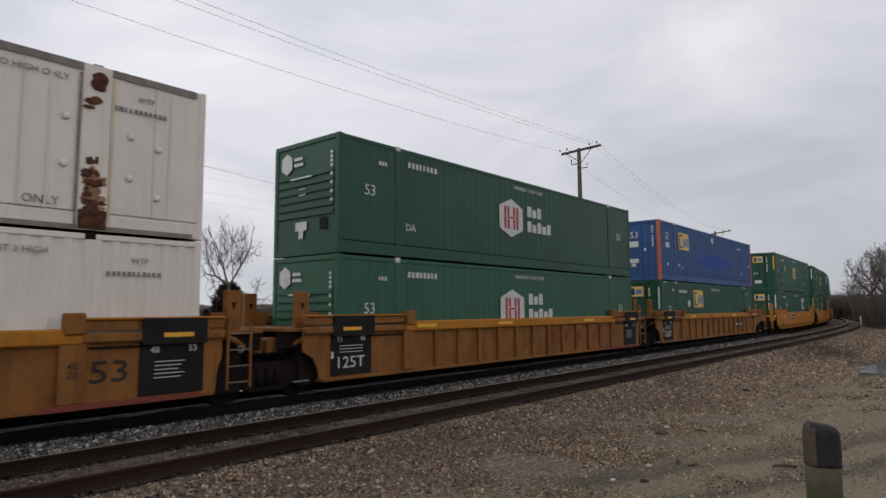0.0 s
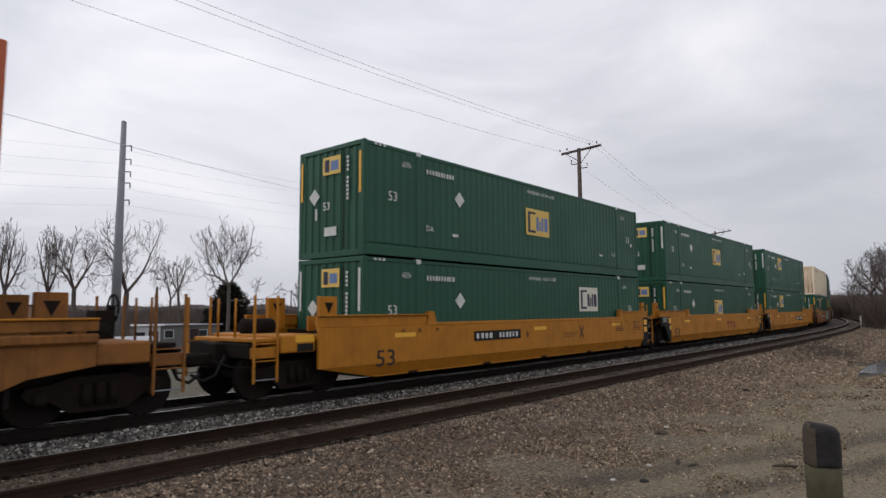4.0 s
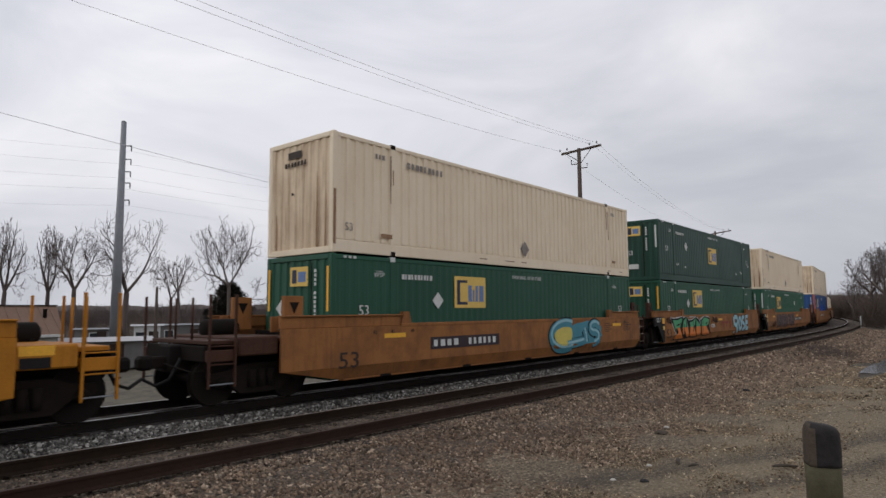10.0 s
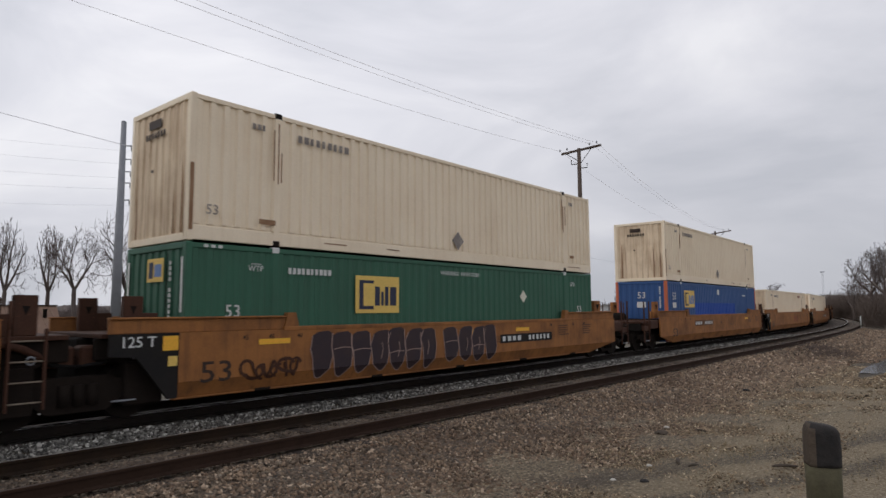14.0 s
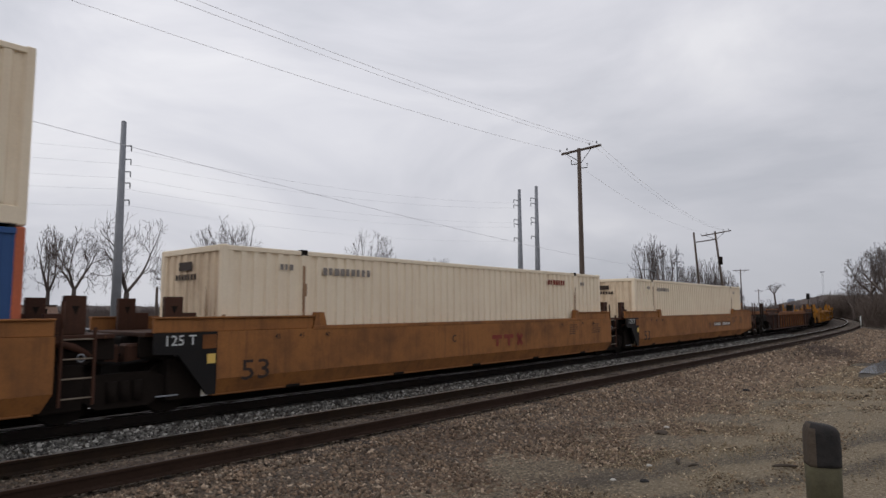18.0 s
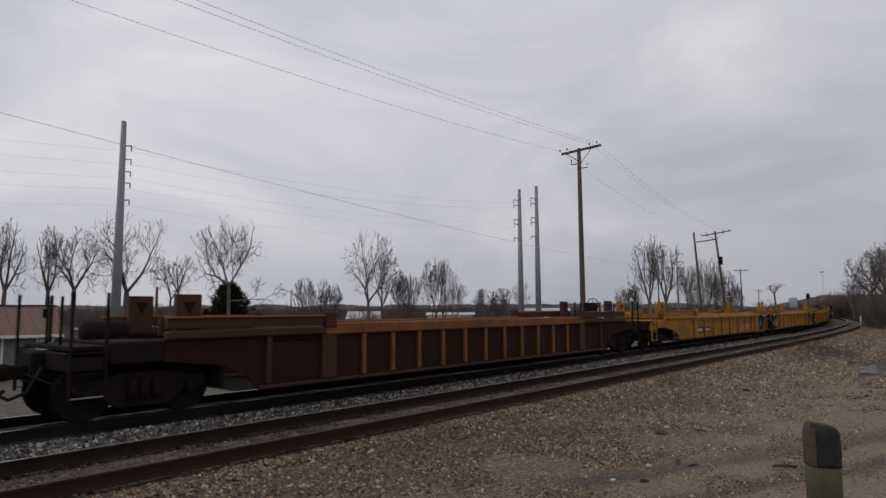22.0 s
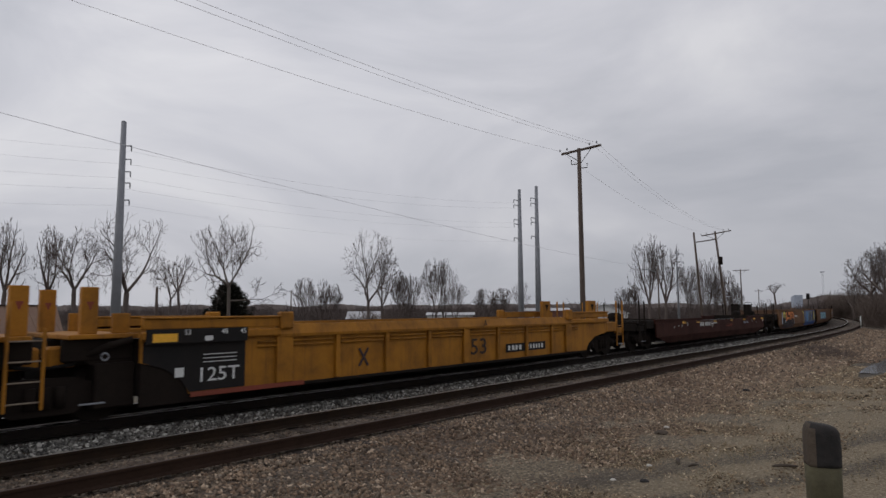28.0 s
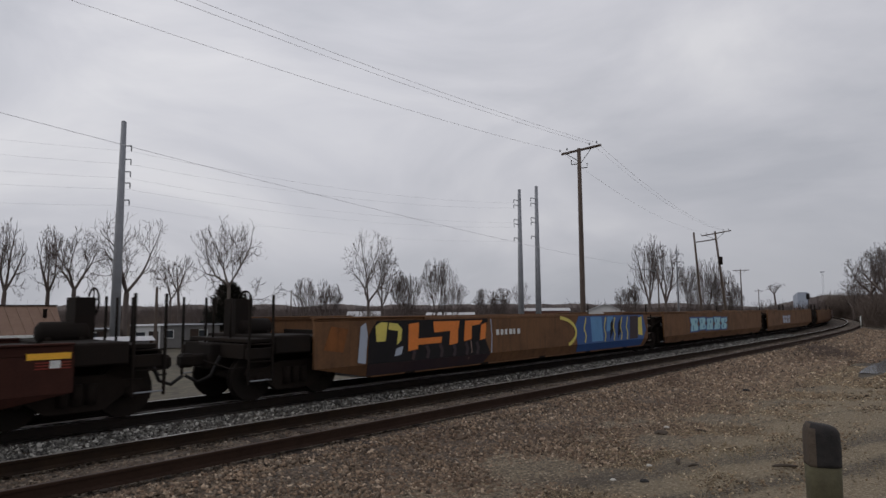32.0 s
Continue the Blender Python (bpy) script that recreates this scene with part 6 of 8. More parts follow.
def spray(root, x0, x1, count, fills, edge, y, seed, z0=0.42, z1=1.48, halo=None, two=None, core=(0.80, 0.84)):
    """Sprayed lettering as plain slanted blocks with dark outlines, slits and a halo."""
    rng = random.Random(seed)
    w = (x1 - x0) / count
    for i in range(count):
        a, b = x0 + i * w - 0.03 * w, x0 + (i + 1) * w + 0.03 * w
        lo, hi = z0 + rng.uniform(0, 0.12), z1 - rng.uniform(0, 0.08)
        out = chunk(rng, a, b, lo, hi, rng.uniform(-0.1, 0.16))
        cx, cz = sum(q[0] for q in out) / len(out), (lo + hi) / 2
        grow = lambda k, kz, pts=out: [(cx + (x - cx) * k, cz + (z - cz) * kz) for x, z in pts]
        e = 0.0016 * i
        if halo:
            part("spray_halo", prism([(x, min(z, z1 + 0.01)) for x, z in grow(1.10, 1.04)], y - 0.002 - e * 0.1, y, halo), root)
        part("spray_outline", prism(out, y - 0.004 - e, y - 0.001, edge), root)
        fill = grow(*core)
        fm = fills[i % len(fills)]
        part("spray_fill", prism(fill, y - 0.014 - e, y - 0.002, fm), root)
        if two:
            cut = cz - 0.08
            low = [(x, min(z, cut + 0.05 * math.sin(x * 8))) for x, z in fill]
            part("spray_fill", prism(low, y - 0.017 - e, y - 0.002, two), root)
        ww = (b - a)
        for k in range(2):
            sx, sz = cx + (k * 0.26 - 0.13 + rng.uniform(-0.05, 0.05)) * ww, cz + (0.17 if (k + i) % 2 else -0.2) * (hi - lo)
            hw, hh = rng.uniform(0.035, 0.07) * ww, rng.uniform(0.10, 0.17) * (hi - lo)
            sl = rng.uniform(-0.25, 0.35)
            part("spray_slit", prism([(sx - hw, sz - hh), (sx + hw, sz - hh * 0.9), (sx + hw * 0.8 + sl * hh, sz + hh), (sx - hw * 0.7 + sl * hh, sz + hh * 0.9)], y - 0.020 - e, y - 0.003, edge), root)


def stroke(root, pts, width, material, y, name="spray_stroke"):
    """A flat band of paint along a line of points in x and z; on smooth cars it follows the fold of the side."""
    fold = lambda z: 0.5 * max(0.6 - z, 0.0) if y < -1.48 else 0.0
    verts, faces = [], []
    for i, (x, z) in enumerate(pts):
        ax, az = pts[max(i - 1, 0)]
        bx, bz = pts[min(i + 1, len(pts) - 1)]
        d = math.hypot(bx - ax, bz - az) or 1.0
        nx, nz = -(bz - az) / d * width / 2, (bx - ax) / d * width / 2
        for yy in (y, y + 0.004):
            verts += [(x + nx, yy + fold(z + nz), z + nz), (x - nx, yy + fold(z - nz), z - nz)]
    for i in range(len(pts) - 1):
        a, b = 4 * i, 4 * i + 4
        faces += [(a, a + 1, b + 1, b), (a + 2, b + 2, b + 3, a + 3), (a, b, b + 2, a + 2), (a + 1, a + 3, b + 3, b + 1)]
    return part(name, mesh(name, verts, faces, material), root)


def arc(cx, cz, rx, rz, a0, a1, n=12):
    return [(cx + rx * math.cos(radians(a0 + (a1 - a0) * i / n)), cz + rz * math.sin(radians(a0 + (a1 - a0) * i / n))) for i in range(n + 1)]


def bubbles(root, lines, width, fill, edge, y, shine=None):
    """Rounded sprayed forms: dark outline bands with a coloured core and a pale upper edge."""
    for k, pts in enumerate(lines):
        e = 0.002 * k
        stroke(root, pts, width + 0.09, edge, y - 0.003 - e)
        stroke(root, pts, width, fill, y - 0.016 - e)
        if shine:
            stroke(root, [(x, z + width * 0.24) for x, z in pts], width * 0.3, shine, y - 0.030 - e, "spray_shine")


def teeth(root, x0, x1, count, fill, edge, y, seed, z0, z1):
    """A row of dark sprayed columns that taper to points below the fold of the side, with thin pale outlines."""
    rng = random.Random(seed)
    w = (x1 - x0) / count
    for i in range(count):
        a, b = x0 + i * w, x0 + (i + 1) * w
        t, lo = z1 - rng.uniform(0, 0.06), z0 + rng.uniform(0.0, 0.08)
        lean = rng.uniform(-0.14, 0.18) * w
        pl, pr = a + rng.uniform(0.06, 0.16) * w, b - rng.uniform(0.04, 0.14) * w
        m = (pl + pr) / 2 + rng.uniform(-0.12, 0.12) * w
        waist = rng.uniform(0.88, 1.02)
        left = [(a + 0.01 + lean, t - 0.10), (a - 0.02, waist + 0.1), (pl - 0.02, waist - 0.1), (pl, 0.602)]
        right = [(pr, 0.602), (b + 0.01, waist - 0.06), (b - 0.05 * w, waist + 0.14), (b - 0.02 + lean, t - 0.06)]
        top = [(b - 0.22 * w + lean, t), (a + 0.28 * w + lean, t - 0.02)]
        e = 0.0012 * i
        part("spray_fill", prism(left + right + top, y - 0.006 - e, y + 0.004, fill), root)
        low = prism([(pl, 0.6), (pr, 0.6), (m + 0.16 * w, lo + 0.03), (m + 0.03 * w, lo), (m - 0.14 * w, lo + 0.04)], y - 0.006 - e, y + 0.004, fill)
        for v in low.vertices:
            v.co.y += 0.5 * max(0.6 - v.co.z, 0.0)
        part("spray_fill", low, root)
        rim = left + [(m - 0.14 * w, lo + 0.04), (m + 0.03 * w, lo), (m + 0.16 * w, lo + 0.03)] + right
        stroke(root, rim, 0.020, edge, y - 0.010 - e, "spray_outline")
        if rng.random() < 0.6:
            zz = rng.uniform(0.75, 1.2)
            stroke(root, [(a + 0.05 * w, zz), ((a + b) / 2, zz + 0.04), (b - 0.05 * w, zz + 0.02)], 0.018, edge, y - 0.024, "spray_outline")
        if rng.random() < 0.5:
            stroke(root, [(m - 0.05 * w, 0.72), (m + 0.06 * w, 0.95), (m, 1.1)], 0.018, edge, y - 0.024, "spray_outline")


def scrawl(root, x, z, w, h, material, y, seed, strokes=7, thick=0.03):
    """A quick sprayed tag: joined-up loops, hooks, bars and slashes of uneven height."""
    rng = random.Random(seed)
    n = max(4, strokes)
    for k in range(n):
        cx = x + w * (k + 0.5) / n + rng.uniform(-0.4, 0.4) * w / n
        rx, rz = w / n * rng.uniform(0.5, 1.3), h * rng.uniform(0.22, 0.5)
        a0 = rng.uniform(0, 360)
        turn = arc(cx, z + rng.uniform(-0.15, 0.15) * h, rx, rz, a0, a0 + rng.uniform(150, 330), 9)
        stroke(root, turn, thick * rng.uniform(0.6, 1.0), material, y - 0.003 - 0.0015 * k, "tag_stroke")
        if k % 2:
            lean = rng.uniform(-0.6, 0.9) * w / n
            stroke(root, [(cx - lean, z - h * rng.uniform(0.3, 0.55)), (cx + 0.2 * lean, z), (cx + lean, z + h * rng.uniform(0.3, 0.55))], thick * 0.8, material, y - 0.003 - 0.0015 * (n + k), "tag_stroke")


def blades(root, y):
    """Slanting sharp-ended sprayed forms, green above and orange below, on a black ground with a pale rim."""
    ground = [(-7.5, 1.46), (-7.2, 1.40), (-6.6, 1.40), (-6.05, 1.475), (-5.7, 1.42), (-5.35, 1.475), (-5.05, 1.28), (-4.5, 1.3), (-3.95, 1.47), (-3.4, 1.25), (-2.6, 1.47), (-1.75, 1.38), (-1.85, 0.9), (-1.65, 0.5),
              (-1.7, 0.6), (-7.0, 0.6), (-6.75, 0.72), (-7.0, 0.8)]
    stroke(root, ground + ground[:1], 0.065, "mark", y - 0.002, "spray_halo")
    part("spray_outline", prism(ground, y - 0.008, y, "gblack"), root)
    up = ([(-7.25, 1.33), (-6.6, 1.31), (-6.2, 1.40), (-5.95, 1.38), (-6.2, 1.12), (-6.35, 0.95), (-6.75, 0.95), (-6.95, 0.86)],
          [(-5.75, 1.3), (-5.4, 1.4), (-5.2, 0.95), (-5.95, 0.95)], [(-4.9, 1.2), (-4.5, 1.2), (-4.0, 1.38), (-4.2, 1.05), (-4.35, 0.95), (-4.85, 0.95)],
          [(-3.9, 1.3), (-3.55, 1.12), (-3.3, 0.95), (-3.95, 0.95)], [(-3.1, 1.22), (-2.6, 1.4), (-1.9, 1.3), (-2.0, 1.05), (-2.4, 0.95), (-3.1, 0.95)])
    down = ([(-6.75, 0.95), (-6.35, 0.95), (-6.1, 0.6), (-6.9, 0.6), (-6.55, 0.72)], [(-5.95, 0.95), (-5.2, 0.95), (-5.1, 0.6), (-5.55, 0.6), (-5.6, 0.78), (-5.9, 0.6)],
            [(-4.85, 0.95), (-4.35, 0.95), (-4.1, 0.6), (-4.95, 0.6)], [(-3.95, 0.95), (-3.3, 0.95), (-3.35, 0.6), (-4.0, 0.6)], [(-3.1, 0.95), (-2.4, 0.95), (-1.95, 0.6), (-3.1, 0.6)])
    for shapes, m in ((up, "ggreen"), (down, "gorange")):
        for out in shapes:
            part("spray_fill", prism(out, y - 0.016, y - 0.002, m), root)
    low = [(-7.0, 0.598), (-6.8, 0.5), (-7.2, 0.36), (-5.9, 0.35), (-5.0, 0.43), (-4.1, 0.39), (-3.2, 0.48), (-2.4, 0.42), (-1.65, 0.48), (-1.7, 0.598)]
    feet = ([(-6.9, 0.6), (-6.1, 0.6), (-5.7, 0.42), (-6.9, 0.41)], [(-5.5, 0.6), (-5.1, 0.6), (-5.05, 0.48), (-5.3, 0.46)], [(-4.95, 0.6), (-4.1, 0.6), (-3.9, 0.46), (-4.5, 0.47), (-4.9, 0.5)],
            [(-3.9, 0.6), (-3.35, 0.6), (-3.3, 0.52), (-3.8, 0.48)], [(-3.1, 0.6), (-1.95, 0.6), (-1.8, 0.52), (-2.5, 0.48), (-3.1, 0.53)])
    for out, m, lift in [(low, "gblack", 0.004)] + [(f, "gorange", 0.010) for f in feet]:
        me = prism(out, y - lift, y + 0.02, m)
        for v in me.vertices:
            v.co.y += 0.5 * (0.6 - v.co.z)
        part("spray_fill", me, root)
    for x, z, w, h, m in ((-5.42, 1.12, 0.07, 0.2, "gpurple"), (-2.3, 1.1, 0.22, 0.06, "gblack"), (-3.35, 1.15, 0.05, 0.14, "greybox"), (-6.5, 1.1, 0.34, 0.05, "gblack"), (-4.4, 0.98, 0.05, 0.3, "gblack"), (-2.95, 0.9, 0.05, 0.34, "gblack"), (-5.75, 0.85, 0.05, 0.3, "gblack")):
        part("spray_slit", prism([(x - w, z - h), (x + 0.2 * w, z - 0.8 * h), (x + w, z + h), (x - 0.3 * w, z + 0.7 * h)], y - 0.021, y - 0.003, m), root)
    for x, w in ((-6.5, 0.5), (-4.6, 0.6), (-2.2, 0.4)):
        stroke(root, [(x - w / 2, 1.455), (x, 1.44), (x + w / 2, 1.455)], 0.04, "mark", y - 0.003, "spray_halo")


def mural(root):
    """Big sprayed panels: black ground with yellow and orange slabs, a bare brown middle, then blue bands with yellow drips."""
    y = -1.506
    rng = random.Random(17)

    def sheet(out, m, lift, low=False):
        me = prism(out, y - lift, y + 0.02, m)
        if low:
            for v in me.vertices:
                v.co.y += 0.5 * (0.6 - v.co.z)
        part("spray_fill", me, root)

    sheet([(-9.3, 1.0), (-8.75, 0.92), (-8.6, 1.45), (-9.1, 1.52)], "burnt", 0.002)
    sheet([(-8.3, 0.66), (-8.06, 0.62), (-8.0, 1.3), (-8.06, 1.58), (-8.22, 1.5)], "greybox", 0.004)
    sheet([(-8.0, 0.6), (-7.95, 1.3), (-7.7, 1.62), (-3.2, 1.62), (-3.4, 1.1), (-3.1, 0.6)], "gblack", 0.006)
    sheet([(-7.9, 0.31), (-3.3, 0.31), (-3.1, 0.598), (-8.0, 0.598)], "gpurple", 0.004, True)
    sheet([(-7.72, 1.12), (-7.75, 1.5), (-7.55, 1.59), (-7.35, 1.57), (-7.42, 1.12)], "gyellow", 0.012)
    sheet([(-7.32, 1.40), (-7.30, 1.57), (-7.0, 1.54), (-6.84, 1.40), (-6.88, 1.12), (-7.02, 1.02), (-6.98, 1.36)], "gyellow", 0.012)
    sheet([(-7.1, 0.74), (-7.05, 0.92), (-6.8, 0.98), (-6.86, 0.78)], "greybox", 0.012)
    for out in ([(-6.62, 0.84), (-6.6, 1.52), (-6.22, 1.56), (-6.26, 0.88)], [(-6.26, 0.98), (-6.26, 1.14), (-5.3, 1.16), (-5.34, 1.0)],
                [(-5.62, 1.28), (-5.66, 1.57), (-4.55, 1.57), (-4.62, 1.32)], [(-5.0, 0.92), (-4.96, 1.32), (-4.62, 1.32), (-4.64, 0.96)],
                [(-4.36, 1.0), (-4.30, 1.57), (-3.98, 1.57), (-4.02, 1.04)], [(-3.98, 1.42), (-3.98, 1.57), (-3.5, 1.57), (-3.62, 1.46)],
                [(-3.62, 1.0), (-3.55, 1.44), (-3.30, 1.50), (-3.36, 1.04)]):
        sheet(out, "gorange", 0.012)
    for x in (-6.45, -5.9, -5.35, -4.8, -4.25, -3.75):
        stroke(root, [(x, 0.62), (x + 0.06, 0.8), (x - 0.03, 0.96)], 0.12, "gpurple", y - 0.011)
    stroke(root, [(-4.12, 0.5), (-4.0, 0.7), (-4.05, 1.0)], 0.03, "gpink", y - 0.016)
    stroke(root, [(-3.05, 0.61), (-3.02, 1.1), (-3.08, 1.6)], 0.04, "greybox", y - 0.006)
    bars(-2.8, -1.45, 1.2, 0.16, 6, "mark", root, y - 0.006, "number_bar", 9)
    stroke(root, arc(0.6, 1.05, 1.5, 0.55, 75, -50, 12), 0.12, "gyellow", y - 0.008)
    sheet([(2.2, 0.6), (2.0, 1.2), (2.3, 1.62), (8.0, 1.62), (8.3, 1.0), (8.0, 0.6)], "gblue", 0.006)
    sheet([(2.3, 0.33), (8.0, 0.33), (8.0, 0.598), (2.2, 0.598)], "gblue", 0.004, True)
    sheet([(3.3, 0.66), (3.2, 1.58), (4.1, 1.58), (4.2, 0.66)], "gcobalt", 0.010)
    sheet([(4.5, 1.0), (4.6, 1.58), (5.1, 1.58), (5.0, 1.05)], "gcobalt", 0.010)
    sheet([(6.6, 0.64), (6.7, 1.58), (7.5, 1.58), (7.4, 0.64)], "gpurple", 0.008)
    sheet([(7.45, 0.8), (7.5, 1.5), (7.85, 1.55), (7.9, 0.75)], "gyellow", 0.012)
    for x in (2.75, 4.35, 5.15, 5.8, 6.35):
        stroke(root, [(x, 0.64), (x + 0.08, 0.9), (x - 0.06, 1.15), (x + 0.1, 1.55)], 0.07, "gyellow", y - 0.014)
    for x in (4.8, 5.5):
        sheet([(x, 0.7), (x + 0.3, 1.0), (x + 0.25, 1.5), (x + 0.05, 1.3)], "gblack", 0.012)


def well_car(unit, kind, body, lead, tail, label, black=False, rib=None, sheet=None, **o):
    root = tagged(new("well_car"), label, "railway well car", "well cars of the train")
    e0 = (-9.45 if kind == "smooth" and black else -8.4 if kind == "double" else -9.1) if lead == "shared" else -9.55
    e0 = -8.4 if o.get("short") and lead == "shared" else e0
    e1 = (9.0 if kind == "double" else 8.5) if tail == "shared" else 9.55
    pal = dict(cut0=(0.9 if kind == "double" else 0.45) if lead == "shared" else 1.7 if kind == "smooth" else 1.9, chord=o.get("chord"), cut1=0.12 if tail == "shared" else 1.7, rib=rib, sheet=sheet, top=o.get("top", 1.55), rise=o.get("rise", 0.19),
               black0=black and lead == "shared", black1=black is True and tail == "shared")
    for sgn in (-1, 1):
        car_side(root, sgn, kind, body, e0, e1, pal)
    for x in (-6.4, -3.2, 0.0, 3.2, 6.4):
        slab("floor_beam", x - 0.18, x + 0.18, -1.38, 1.38, 0.27, 0.33, "steel", root)
    slab("floor_sheet", -8.0, 8.0, -1.2, 1.2, 0.285, 0.297, "steel", root)
    car_end(root, -1, lead, kind, body, unit, black)
    car_end(root, 1, tail, kind, body, unit, black)
    if lead == "shared":
        truck(root, -9.75, unit)
    paint_scheme(root, kind, lead, tail, black, o)
    return root


# ---- the train: lead end of each container space at the start, in metres along the line ----
SPEED, GAIN = 10.585, 0.00443
SHARED, COUPLED = 19.5, 23.85
START = {0: -10.16, 1: 9.34, 2: 28.90, 3: 52.50, 4: 71.93, 5: 91.43, 6: 115.23, 7: 134.83, 8: 154.30, 9: 178.17, 10: 197.67, 11: 217.1}
for unit, gap in ((12, 23.6), (13, 23.6), (14, SHARED), (15, SHARED), (16, COUPLED), (17, COUPLED), (18, SHARED), (19, SHARED), (20, COUPLED), (21, SHARED), (22, SHARED), (23, COUPLED), (24, SHARED), (25, SHARED), (26, COUPLED), (27, SHARED), (28, SHARED)):
    START[unit] = START[unit - 1] + gap
RIDERS = []


def ride(unit, thing, lift=0.0):
    RIDERS.append((unit, thing, lift))
    return thing


LOW, HIGH = 0.31, 3.225
RIBBED = "dirty orange ribbed well car with black end panels"
YELLOW = "bright yellow smooth-sided well car with dark lettering"


def panelled(unit, lift, seed, body="green", label="dark green ridged 53-foot container with a yellow logo panel"):
    return ride(unit, stacked("panelled", seed, body, body, label, depth=0.024 if body == "palegreen" else 0.011), lift)


def cream(unit, lift, seed, label="cream ridged 53-foot container with rust runs"):
    return ride(unit, stacked("cream", seed, "cream", "cream", label, pitch=0.285, depth=0.046), lift)


def build_train():
    S, C = "shared", "coupler"
    # orange-brown ribbed set
    ride(0, well_car(0, "ribbed", "tan", S, S, RIBBED, True, chord="yellow", n53=(6.45, 0.86, 0.34), reflect=(-4.5, 3.0), seed=2))
    ride(0, stacked("white", 3, "white", "white", "white ridged 53-foot container low in a well car", pitch=0.3, depth=0.03), LOW)
    ride(0, stacked("white", 2, "white", "white", "off-white smooth container with a rusty lifting post", pitch=0.9, depth=0.008, end_style="flat"), HIGH)
    ride(1, well_car(1, "ribbed", "tan", S, S, RIBBED, True, chord="yellow", reflect=(-5.6, -2.0, 3.4), brand=(1.0, 3.6, 0.74, 1.12), seed=3))
    ride(1, stacked("hexed", 11, "palegreen", "palegreen", "sun-bleached green container with a white hexagon emblem", pitch=0.3, depth=0.016, end_style="louvred"), LOW)
    ride(1, stacked("hexed", 12, "mutedgreen", "mutedgreen", "dark green smooth container with a white hexagon emblem", pitch=0.3, depth=0.005, end_style="louvred"), HIGH)
    ride(2, well_car(2, "ribbed", "tan", S, C, RIBBED, True, chord="yellow", n53=(6.46, 0.8, 0.32), plaque=(3.2, 4.8, 0.8, 1.04, "black"), reflect=(-4.8, 2.4, 7.0), cross=(-1.68, 0.88), seed=4))
    panelled(2, LOW, 21)
    ride(2, stacked("blue", 22, "blue", "orange", "blue ridged 53-foot container with orange corner posts", depth=0.025), HIGH)
    # yellow set
    ride(3, well_car(3, "smooth", "yellow", C, S, YELLOW, True, n53=(-7.5, 0.70, 0.36), plaque=(-4.0, -1.6, 0.98, 1.26, "black"), reflect=(-7.2, -0.8, 4.9), letters=((-1.2, "B"),), cross=(2.4, 1.05), seed=5))
    panelled(3, LOW, 31, label="dark green ridged container with a pale logo panel")
    panelled(3, HIGH, 32)
    ride(4, well_car(4, "smooth", "yellow", S, S, YELLOW, True, n53=(-7.46, 0.70, 0.38), brand=(0.6, 2.4, 0.74, 1.12), reflect=(-6.4, -1.2, 5.0), letters=((-1.0, "C"),), seed=6))
    panelled(4, LOW, 42)
    panelled(4, HIGH, 41)
    ride(5, well_car(5, "smooth", "yellow", S, C, YELLOW, True, n53=(-7.46, 0.70, 0.38), plaque=(1.76, 4.64, 0.86, 1.17, "black"), reflect=(-6.0, -0.6, 5.4), letters=((1.27, "A"),), cross=(-3.2, 1.05), seed=7))
    panelled(5, LOW, 52)
    panelled(5, HIGH, 51)
    # faded, sprayed set
    car = ride(6, well_car(6, "smooth", "amber", C, S, "faded amber well car with teal sprayed shapes", False, n53=(-7.7, 0.72, 0.34), plaque=(-4.9, -1.8, 0.84, 1.16, "gpurple"), reflect=(-6.6, 5.9), seed=8))
    yy = -1.506
    part("spray_fill", prism(arc(2.05, 1.0, 0.62, 0.42, 0, 345, 15), yy - 0.012, yy, "gyellow"), car)
    part("spray_fill", prism(blob(random.Random(3), 2.5, 4.95, 0.61, 1.44, 17, 0.12), yy - 0.003, yy, "gteal"), car)
    bubbles(car, [arc(2.2, 0.95, 0.98, 0.46, 62, 300, 18), [(2.3, 0.62), (2.9, 0.66), (3.5, 0.72)], [(3.55, 1.12), (3.65, 0.9), (3.7, 0.62)],
                  arc(4.35, 1.17, 0.34, 0.17, 20, 215, 10) + arc(4.3, 0.82, 0.36, 0.2, 100, -95, 10)], 0.30, "gteal", "gblack", yy, "gsky")
    panelled(6, LOW, 62)
    cream(6, HIGH, 63)
    car = ride(7, well_car(7, "smooth", "amber", S, S, "faded amber well car covered in green and orange sprayed shapes", "lead", n53=(-7.7, 0.69, 0.36), reflect=(-0.2,), brand=(0.4, 2.4, 0.78, 1.14), data=False, seed=9))
    blades(car, -1.506)
    scrawl(car, -8.0, 1.3, 0.6, 0.3, "gblack", -1.506, 75, 6, 0.045)
    yy = -1.506
    bubbles(car, [[(2.72, 1.38), (2.82, 0.9), (2.95, 0.44)], arc(3.15, 1.12, 0.36, 0.25, 170, -190, 20), [(3.3, 0.86), (3.42, 0.62), (3.62, 0.46)],
                  arc(4.02, 0.95, 0.26, 0.34, 0, 360, 20), arc(4.72, 1.14, 0.24, 0.18, 40, 250, 10) + arc(4.72, 0.78, 0.24, 0.18, 90, -130, 10), [(5.75, 1.36), (5.35, 1.34), (5.3, 0.95), (5.35, 0.62), (5.8, 0.62)], [(5.3, 0.98), (5.7, 1.0)]],
            0.24, "gsky", "gblack", yy)
    scrawl(car, -1.4, 1.25, 1.0, 0.3, "gblack", -1.506, 73, 9, 0.05)
    scrawl(car, -1.5, 0.95, 0.6, 0.2, "mark", -1.506, 74, 9)
    panelled(7, LOW, 72)
